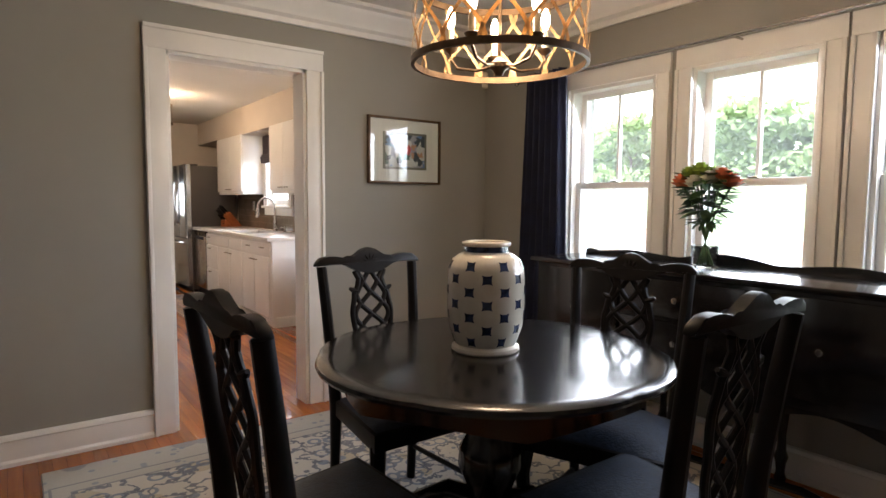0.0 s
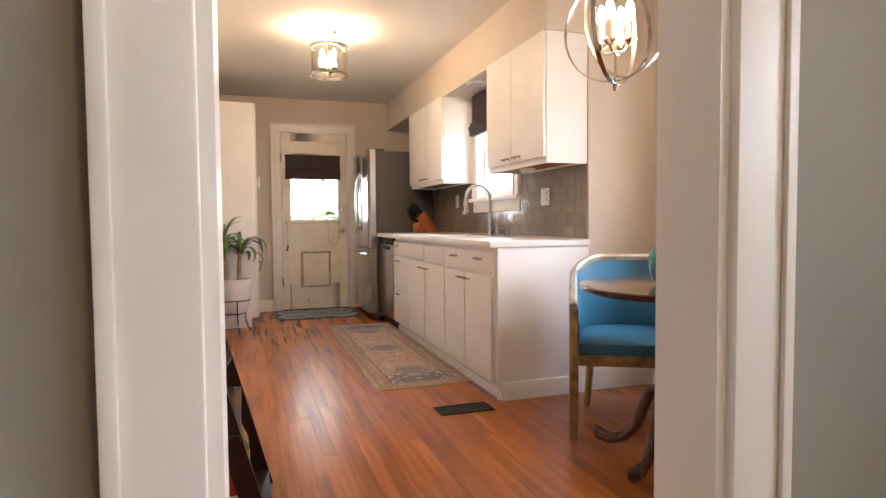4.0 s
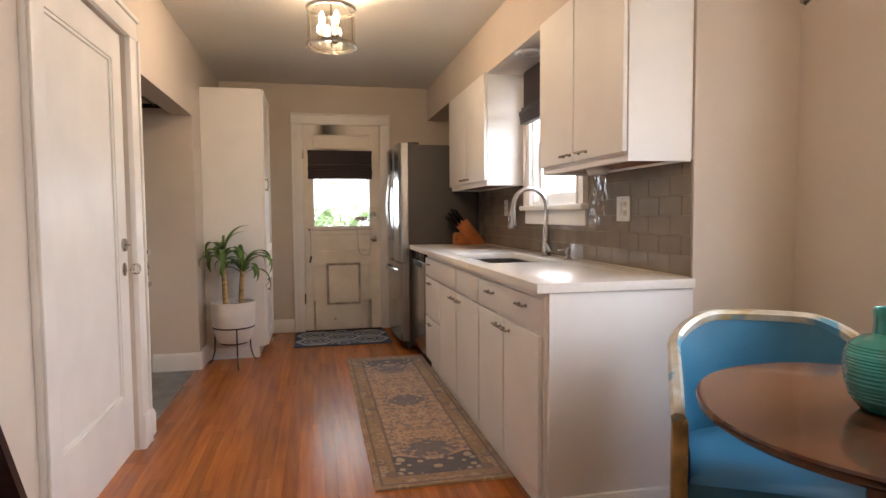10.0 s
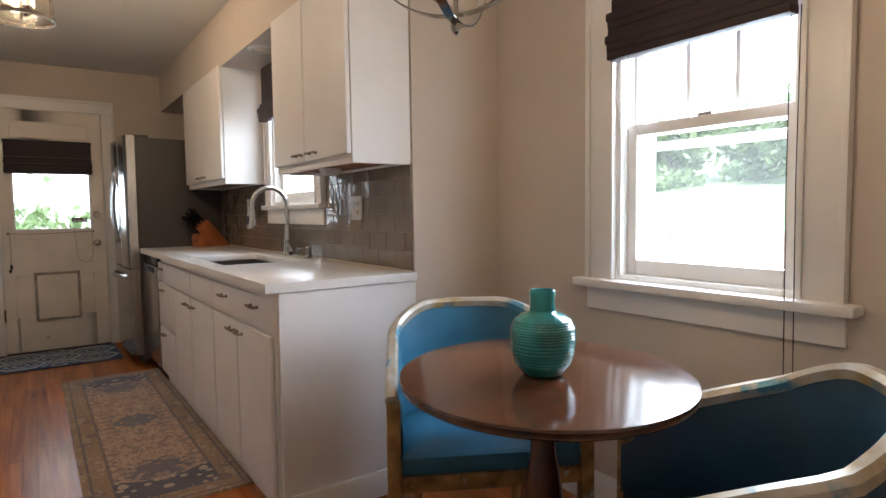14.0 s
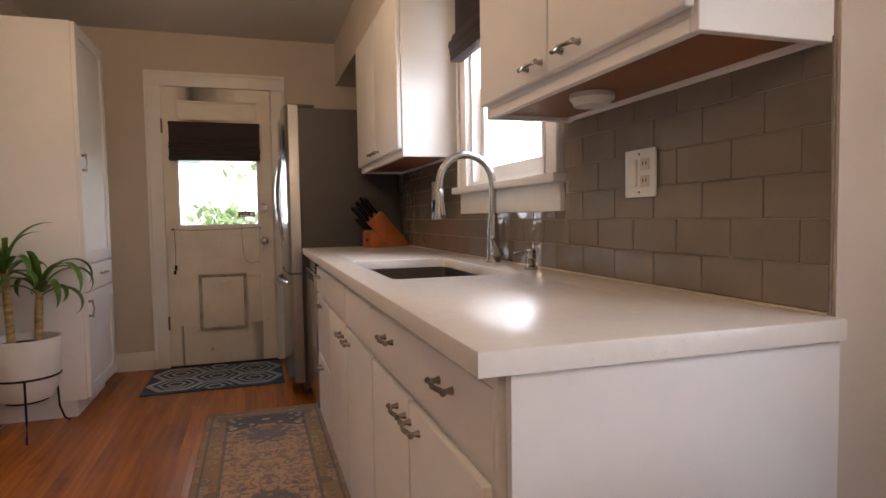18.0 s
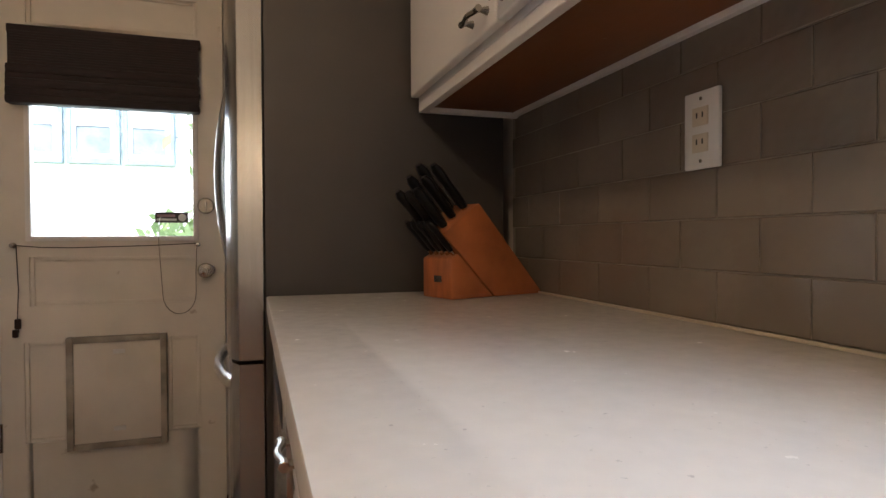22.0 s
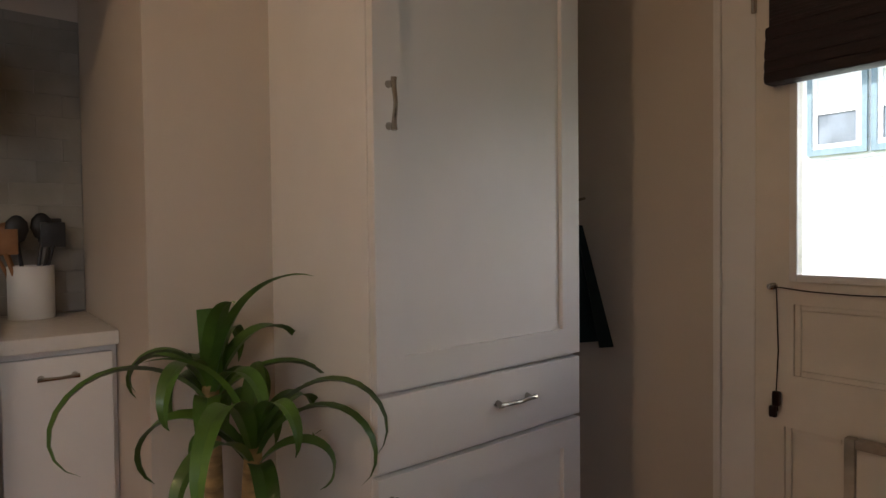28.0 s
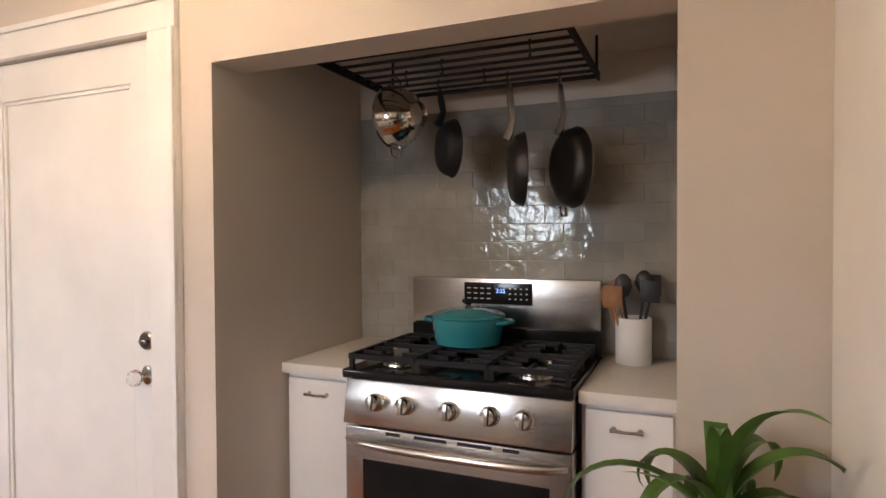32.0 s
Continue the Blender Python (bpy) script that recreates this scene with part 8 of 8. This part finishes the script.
def glassware(kind, x, y, z):
    if kind == "wine":
        prof = [(0, 0), (0.036, 0), (0.037, 0.002), (0.012, 0.006), (0.005, 0.014), (0.0045, 0.085), (0.009, 0.094), (0.036, 0.112), (0.052, 0.148), (0.054, 0.178), (0.045, 0.243), (0.0452, 0.2445), (0.0442, 0.2452), (0.0436, 0.2442)]
        nm, lab, cat = "wine_glass", "clear stemmed wine glass on the ladder shelf", "wine glass"
    elif kind == "martini":
        prof = [(0, 0), (0.036, 0), (0.037, 0.002), (0.012, 0.005), (0.0045, 0.012), (0.004, 0.085), (0.01, 0.092), (0.058, 0.165), (0.0582, 0.1662), (0.0572, 0.1666), (0.0566, 0.1658)]
        nm, lab, cat = "martini_glass", "clear martini glass on the ladder shelf", "cocktail glass"
    else:
        prof = [(0, 0), (0.036, 0), (0.038, 0.003), (0.041, 0.088), (0.0412, 0.0892), (0.0402, 0.0896), (0.0396, 0.0888)]
        nm, lab, cat = "tumbler", "clear glass tumbler on the ladder shelf", "glass"
    if nm in GW:
        return copy_thing(GW[nm], pose(x, y, z + 0.0005))
    GW[nm] = solid(nm, LA(prof, seg=28, close=False), M["thin_glass"], lab, cat, group=nm.replace("_", " ") + "s on the shelf", at=pose(x, y, z + 0.0005))
    return GW[nm]


GW = {}
for x, y in ((2.945, 5.83), (2.94, 5.715), (2.842, 5.845), (2.842, 5.735), (2.94, 5.60), (2.842, 5.62)):
    glassware("wine", x, y, 0.752)
for x, y in ((3.02, 5.95), (2.90, 5.93), (3.03, 5.81), (2.91, 5.76)):
    glassware("martini", x, y, 0.395)
for x, y in ((3.04, 5.57), (2.94, 5.55), (3.05, 5.67), (2.95, 5.65), (2.86, 5.6)):
    glassware("tumbler", x, y, 0.395)
jr = thing("cork_jar", 2.868, 5.745, 1.1055, "lidded glass jar full of wine corks on the shelf", "jar")
part("jar_glass", LA([(0, 0), (0.080, 0), (0.0845, 0.005), (0.085, 0.262), (0.082, 0.275), (0.082, 0.2835), (0.0805, 0.284), (0.0795, 0.283)], seg=44, close=False), M["thin_glass"], jr)
part("glass_lid", LA([(0.084, 0.2845), (0.087, 0.288), (0.086, 0.312), (0.076, 0.32), (0.02, 0.323), (0.014, 0.33), (0.026, 0.338), (0.024, 0.345), (0, 0.347)], seg=40), M["thin_glass"], jr)
CORK = mat("wine_cork", (0.31, 0.155, 0.072), 0.85, var=0.35, scale=30, bump=0.25, bscale=120, per_object=0.3)
RC = random.Random(3)
ck0 = None
for lay in range(8):
    for k in range(14):
        a = 2 * math.pi * k / 10 + lay * 0.5 + RC.uniform(-0.15, 0.15)
        r = RC.uniform(0.056, 0.061) if k < 10 else RC.uniform(0.005, 0.03)
        m = pose(r * math.cos(a), r * math.sin(a), 0.028 + lay * 0.0235 + RC.uniform(-0.004, 0.004), RC.choice((20, 60, 90, 120, 160)) + RC.uniform(-15, 15), 0, math.degrees(a) + RC.uniform(-12, 12))
        ck0 = again(ck0, m) if ck0 else part("cork", LA([(0, -0.022), (0.0105, -0.022), (0.0118, -0.0205), (0.0118, 0.0205), (0.0105, 0.022), (0, 0.022)], seg=12), CORK, jr, at=m)
BOT = [(0, 0), (0.036, 0), (0.038, 0.004), (0.038, 0.17), (0.034, 0.195), (0.016, 0.23), (0.0135, 0.24), (0.0135, 0.29), (0.015, 0.292), (0.015, 0.30), (0, 0.30)]
for k, (x, y, colr) in enumerate(((3.08, 5.56, (0.30, 0.02, 0.02)), (2.96, 5.58, (0.03, 0.11, 0.04)), (3.09, 5.67, (0.02, 0.16, 0.06)), (2.97, 5.70, (0.26, 0.15, 0.05)), (3.09, 5.78, (0.03, 0.14, 0.05)), (2.97, 5.82, (0.05, 0.03, 0.02)), (3.09, 5.89, (0.30, 0.17, 0.06)), (2.98, 5.94, (0.2, 0.03, 0.03)))):
    bt = thing("liquor_bottle", x, y, 0.0605, "liquor bottle on the lowest shelf", "bottle", group="bottles on the shelf")
    part("bottle_glass", LA(BOT, seg=24), mat("bottle_glass_%d" % k, colr, 0.08, var=0.05, coat=0.4), bt)
    part("paper_label", LA([(0.0386, 0.05), (0.0388, 0.05), (0.0388, 0.14), (0.0386, 0.14)], seg=24, close=False), M["ivory"] if k % 2 else M["white_plastic"], bt)
    part("cap", LA([(0.0155, 0.286), (0.0155, 0.318), (0.0145, 0.32), (0, 0.32)], seg=16), M["black_gloss"], bt)

# dark cloth hanging in the gap by the pantry
bm = bmesh.new()
g = []
for i in range(13):
    row = []
    for j in range(12):
        v = j / 11
        row.append(bm.verts.new((XL + 0.10 + 0.26 * (i / 12) * (0.55 + 0.45 * v) + 0.01, YB - 0.05 - 0.035 * math.sin(i * 1.3) * (0.4 + v) - 0.03, 1.17 - 0.37 * v)))
    g.append(row)
for i in range(12):
    for j in range(11):
        bm.faces.new((g[i][j], g[i + 1][j], g[i + 1][j + 1], g[i][j + 1]))
bmesh.ops.solidify(bm, geom=list(bm.faces), thickness=0.006)
ap = thing("hanging_apron", 0, 0, 0, "dark green cloth hanging on a hook beside the pantry", "apron")
part("cloth", bm, mat("dark_green_cloth", (0.012, 0.035, 0.035), 0.85, var=0.2, scale=12, bump=0.1, bscale=200), ap)
part("wall_hook", TU([(XL + 0.2, YB - 0.001, 1.26), (XL + 0.2, YB - 0.05, 1.25), (XL + 0.2, YB - 0.055, 1.22), (XL + 0.2, YB - 0.08, 1.23)], 0.005, seg=6), M["nickel"], ap)

# ---- outdoors, seen through the panes ----
GRASS = mat("lawn_grass", (0.10, 0.15, 0.055), 0.9, var=0.25, scale=0.8, bump=0.3, bscale=30)
struct("ground", B(-150, 150, -150, 150, -0.62, -0.5), GRASS, "mown green lawn round the house", "ground")
SIDING = mat("white_house_siding", (0.82, 0.82, 0.80), 0.6, var=0.04, scale=2)
TEALT = mat("blue_green_house_trim", (0.16, 0.24, 0.27), 0.5)
DGLASS = mat("dark_window_glass", (0.16, 0.19, 0.21), 0.06, var=0.2, scale=3)
ROOF = mat("grey_shingle_roof", (0.20, 0.20, 0.20), 0.8, var=0.2, scale=5, bump=0.3, bscale=20)
# neighbour's house beyond the back door
hs = thing("neighbour_house", 4.5, 19.5, -0.5, "white neighbour house with blue green window trim", "house")
part("wall", B(-6.5, 3.2, 0, 7, 0, 4.6), SIDING, hs)
for k in range(15):
    part("siding_board", B(-6.5, 3.2, -0.02, -0.001, 0.3 * k + 0.02, 0.3 * k + 0.296, bev=0.006, seg=1), SIDING, hs)
part("roof", shift(plate(bmesh.new(), [(-0.35, 4.42), (3.5, 7.4), (7.5, 4.42), (7.5, 4.62), (3.5, 7.65), (-0.35, 4.62)], -7.0, 3.8), pose(0, 0, 0, 90, 0, 90)), ROOF, hs)
part("fascia", B(-7.0, 3.8, -0.40, -0.351, 4.28, 4.6), TEALT, hs)


def house_window(xc, z0, w, h_):
    fr_ = bmesh.new()
    for a in ((xc - w / 2 - 0.07, xc - w / 2, z0 - 0.1, z0 + h_ + 0.1), (xc + w / 2, xc + w / 2 + 0.07, z0 - 0.1, z0 + h_ + 0.1), (xc - w / 2, xc + w / 2, z0 - 0.1, z0), (xc - w / 2, xc + w / 2, z0 + h_, z0 + h_ + 0.1)):
        box(fr_, a[0], a[1], -0.08, -0.021, a[2], a[3])
    w_ = part("window", fr_, TEALT, hs)
    s_ = bmesh.new()
    for a in ((xc - w / 2, xc - w / 2 + 0.07, z0, z0 + h_), (xc + w / 2 - 0.07, xc + w / 2, z0, z0 + h_), (xc - w / 2 + 0.07, xc + w / 2 - 0.07, z0, z0 + 0.07), (xc - w / 2 + 0.07, xc + w / 2 - 0.07, z0 + h_ - 0.07, z0 + h_), (xc - w / 2 + 0.07, xc + w / 2 - 0.07, z0 + h_ * 0.47, z0 + h_ * 0.53)):
        box(s_, a[0], a[1], -0.06, -0.022, a[2], a[3])
    part("sash", s_, SIDING, w_)
    part("pane", B(xc - w / 2 + 0.07, xc + w / 2 - 0.07, -0.04, -0.03, z0 + 0.07, z0 + h_ * 0.47), DGLASS, w_)
    part("blind", B(xc - w / 2 + 0.07, xc + w / 2 - 0.07, -0.042, -0.03, z0 + h_ * 0.53, z0 + h_ - 0.07), SIDING, w_)


for xc in (-3.52, -2.67, -1.82):
    house_window(xc, 2.9, 0.66, 1.14)
# shed with a dark gable beyond
sh = thing("garden_shed", 6.8, 17.6, -0.5, "small grey shed with a steep gable", "shed")
part("wall", B(-0.9, 0.9, 0, 2, 0, 2.0), mat("grey_shed_board", (0.16, 0.19, 0.20), 0.7), sh)
part("roof", shift(plate(bmesh.new(), [(-1.1, 1.95), (0, 3.2), (1.1, 1.95), (1.1, 2.08), (0, 3.36), (-1.1, 2.08)], -2.1, 0.15), pose(0, 0, 0, 90, 0, 0)), ROOF, sh)

# fence and far trees beyond the nook window
FENCE = mat("weathered_fence_board", (0.30, 0.20, 0.155), 0.85, var=0.2, scale=3, per_object=0.15)
fc = thing("garden_fence", 15.2, 5, -0.5, "weathered reddish wooden fence across the garden", "fence")
f0 = None
for k in range(90):
    m = pose(0, -4 + k * 0.155, 0)
    f0 = again(f0, m) if f0 else part("slat", B(-0.012, 0.012, -0.07, 0.07, 0.05, 1.15), FENCE, fc, at=m)
for k in range(8):
    part("post", box(B(-0.03, 0.07, -4.05 + k * 2.0, -3.95 + k * 2.0, 0, 1.42), -0.05, 0.09, -4.07 + k * 2.0, -3.93 + k * 2.0, 1.42, 1.47), FENCE, fc)
for z in (0.3, 1.0):
    part("rail", B(0.013, 0.05, -4.05, 10, z, z + 0.09), FENCE, fc)
bm = bmesh.new()
bmesh.ops.create_grid(bm, x_segments=40, y_segments=40, size=1)
for v in bm.verts:
    d_ = (v.co.x + 1) / 2
    v.co = Vector((24 + d_ * 45, v.co.y * 60, -0.5 + 6.5 * d_ ** 1.1 + 0.3 * noise.noise((d_ * 4, v.co.y * 6, 0))))
struct("hillside", bm, GRASS, "grassy slope rising behind the fence", "ground")
LEAFO = mat("outdoor_foliage", (0.14, 0.20, 0.085), 0.6, var=0.1, scale=2, per_object=0.2)
_N, _L = LEAFO.node_tree.nodes, LEAFO.node_tree.links
_tr, _mx = _N.new("ShaderNodeBsdfTranslucent"), _N.new("ShaderNodeMixShader")
_tr.inputs["Color"].default_value, _mx.inputs["Fac"].default_value = (0.28, 0.38, 0.14, 1), 0.4
_L.new(_N["Principled BSDF"].outputs[0], _mx.inputs[1]), _L.new(_tr.outputs[0], _mx.inputs[2]), _L.new(_mx.outputs[0], _N["Material Output"].inputs["Surface"])
BARK = mat("tree_bark", (0.10, 0.075, 0.055), 0.9, var=0.3, scale=8, bump=0.5, bscale=20)


def tree(x, y, z, h_, spread, seed, leaf=0.16, n=900, label="leafy green tree behind the garden", low=0.35):
    r_ = random.Random(seed)
    t = thing("tree", x, y, z, label, "tree")
    bm = bmesh.new()
    tube(bm, [(0, 0, 0), (0.05 * h_ * 0.3, 0.02, h_ * 0.3), (0, 0.04, h_ * 0.7)], [0.045 * h_ * 0.5, 0.03 * h_ * 0.5, 0.012 * h_], seg=10)
    tips = []
    for k in range(9):
        a, e = r_.uniform(0, 6.28), r_.uniform(0.25, 0.7)
        tip = (spread * 0.7 * math.cos(a), spread * 0.7 * math.sin(a), h_ * (e + 0.25))
        tube(bm, [(0.02, 0.02, h_ * e * 0.9), (tip[0] * 0.5, tip[1] * 0.5, h_ * (e + 0.1)), tip], [0.012 * h_, 0.008 * h_, 0.003 * h_], seg=6)
        tips.append(Vector(tip))
    part("trunk", bm, BARK, t)
    vs_, fs_ = [], []
    clumps = tips + [Vector((r_.gauss(0, spread * 0.45), r_.gauss(0, spread * 0.45), h_ * r_.uniform(low, 1.0))) for _ in range(16)]
    for k in range(n):
        c_ = r_.choice(clumps)
        p = c_ + Vector((r_.gauss(0, 1), r_.gauss(0, 1), r_.gauss(0, 0.7))) * spread * 0.2
        d1 = Vector((r_.gauss(0, 1), r_.gauss(0, 1), r_.gauss(0, 1))).normalized()
        d2 = d1.cross(Vector((r_.gauss(0, 1), r_.gauss(0, 1), r_.gauss(0, 1)))).normalized()
        s = leaf * r_.uniform(0.6, 1.4)
        i = len(vs_)
        vs_ += [p - d1 * s, p + d2 * s * 0.5, p + d1 * s, p - d2 * s * 0.5]
        fs_.append((i, i + 1, i + 2, i + 3))
    me = bpy.data.meshes.new("crown")
    me.from_pydata([tuple(v) for v in vs_], [], fs_)
    me.materials.append(LEAFO)
    o = new("crown", me)
    o.parent = t
    return t


tree(5.25, 14.9, -0.5, 5.2, 1.7, 1, leaf=0.10, n=2600, low=0.5, label="leafy tree overhanging the neighbour house")
tree(4.25, 14.4, -0.6, 1.75, 0.85, 2, leaf=0.08, n=1300, low=0.3, label="leafy shrub below the back door window")
tree(5.7, 13.8, -0.6, 1.5, 0.9, 3, leaf=0.08, n=1200, low=0.3, label="leafy shrub below the back door window")
for k, (x, y, h_) in enumerate(((47, 3, 5.2), (50, 9, 6), (48, 14, 5.4), (52, 19, 6.2), (49, 24, 5.6), (53, 30, 6.6), (50, 36, 6), (54, 42, 6.4))):
    tree(x, y, 2.6, h_, 3.6, 20 + k, leaf=0.4, n=3000, low=0.1)
HZ = glow_mat("hazy_bright_sky", (1.0, 0.99, 0.96), 0.24)
struct("backdrop_east", B(74, 74.2, -70, 90, -3, 45), HZ, "bright hazy overcast sky", "backdrop")
struct("backdrop_north", B(-60, 70, 64, 64.2, -3, 45), HZ, "bright hazy overcast sky", "backdrop")

# ---- floor boards: strips along y, the walked kitchen stretch piece by piece ----
fl = tagged(new("floor"), "glossy orange oak strip floor", "floor", kind="structure")
BW, SEAM = 0.057, 0.0003
bm0 = bmesh.new()
c0 = [(-0.5, -0.5, -0.02), (0.5, -0.5, -0.02), (0.5, 0.5, -0.02), (-0.5, 0.5, -0.02)]
lo = [bm0.verts.new(p) for p in c0]
hi = [bm0.verts.new((x * 0.997, y * 0.9998, 0.0)) for x, y, _ in c0]
md = [bm0.verts.new((x, y, -0.0001)) for x, y, _ in c0]
for p, q in ((lo, md), (md, hi)):
    for i in range(4):
        bm0.faces.new((p[i], p[(i + 1) % 4], q[(i + 1) % 4], q[i]))
bm0.faces.new(hi)
board = part("board", bm0, M["oak"], fl, at=Matrix.LocRotScale((3.0, 8.0, 0), None, (BW - SEAM, 0.9, 1)))
board.data.polygons.foreach_set("use_smooth", [False] * len(board.data.polygons))
first = [board]
rest_v, rest_f = [], []
RF = random.Random(21)
i = 0
x = 0.72
while x < XN + 0.15:
    y = YS - RF.random() * 0.9
    while y < YB + 0.1:
        ln = RF.uniform(0.5, 1.35)
        a, b = max(y, YS), min(y + ln, YB + 0.12)
        y += ln
        if b - a < 0.03:
            continue
        if AX < x < XL - 0.02 and a > 4.46:
            continue
        near = 2.83 < x < 4.40 and a > 4.3 and b < YB + 0.15
        m = Matrix.LocRotScale((x, (a + b) / 2, 0.0), None, (BW - RF.choice((SEAM, SEAM, SEAM, 0.0009)), b - a - RF.choice((SEAM, 0.0016)), 1))
        if near:
            if first:
                first.pop().matrix_basis = m
            else:
                again(board, m)
        else:
            h_, w = (BW - SEAM) / 2, 0.0004
            k = len(rest_v)
            rest_v += [(x - h_, a, -0.02), (x + h_, a, -0.02), (x + h_, b - SEAM, -0.02), (x - h_, b - SEAM, -0.02),
                       (x - h_ + w, a + w, 0), (x + h_ - w, a + w, 0), (x + h_ - w, b - SEAM - w, 0), (x - h_ + w, b - SEAM - w, 0)]
            rest_f += [(k + 4, k + 5, k + 6, k + 7), (k, k + 1, k + 5, k + 4), (k + 1, k + 2, k + 6, k + 5), (k + 2, k + 3, k + 7, k + 6), (k + 3, k, k + 4, k + 7)]
    x += BW
me = bpy.data.meshes.new("boards_beyond")
me.from_pydata(rest_v, [], rest_f)
me.materials.append(M["oak_islands"])
ob = new("boards_beyond", me)
ob.parent = fl
tagged(ob, "more oak strips of the same floor", kind="stuff")
# grey tiles in the alcove
at_ = tagged(new("floor_alcove"), "grey stone floor tiles in the range alcove", "floor", kind="structure")
part("mortar_bed", B(AX, XL - 0.004, AL0, AL1, -0.019, -0.004), M["grout_dark"], at_)
for i in range(3):
    for j in range(5):
        x0, y0 = AX + i * 0.305, AL0 + j * 0.305
        x1, y1 = min(x0 + 0.3, XL - 0.002), min(y0 + 0.3, AL1)
        if x1 - x0 > 0.03 and y1 - y0 > 0.03:
            part("tile", B(x0 + 0.002, x1, y0 + 0.002, y1, -0.012, -0.0005, bev=0.002, seg=1), M["slate"], at_)
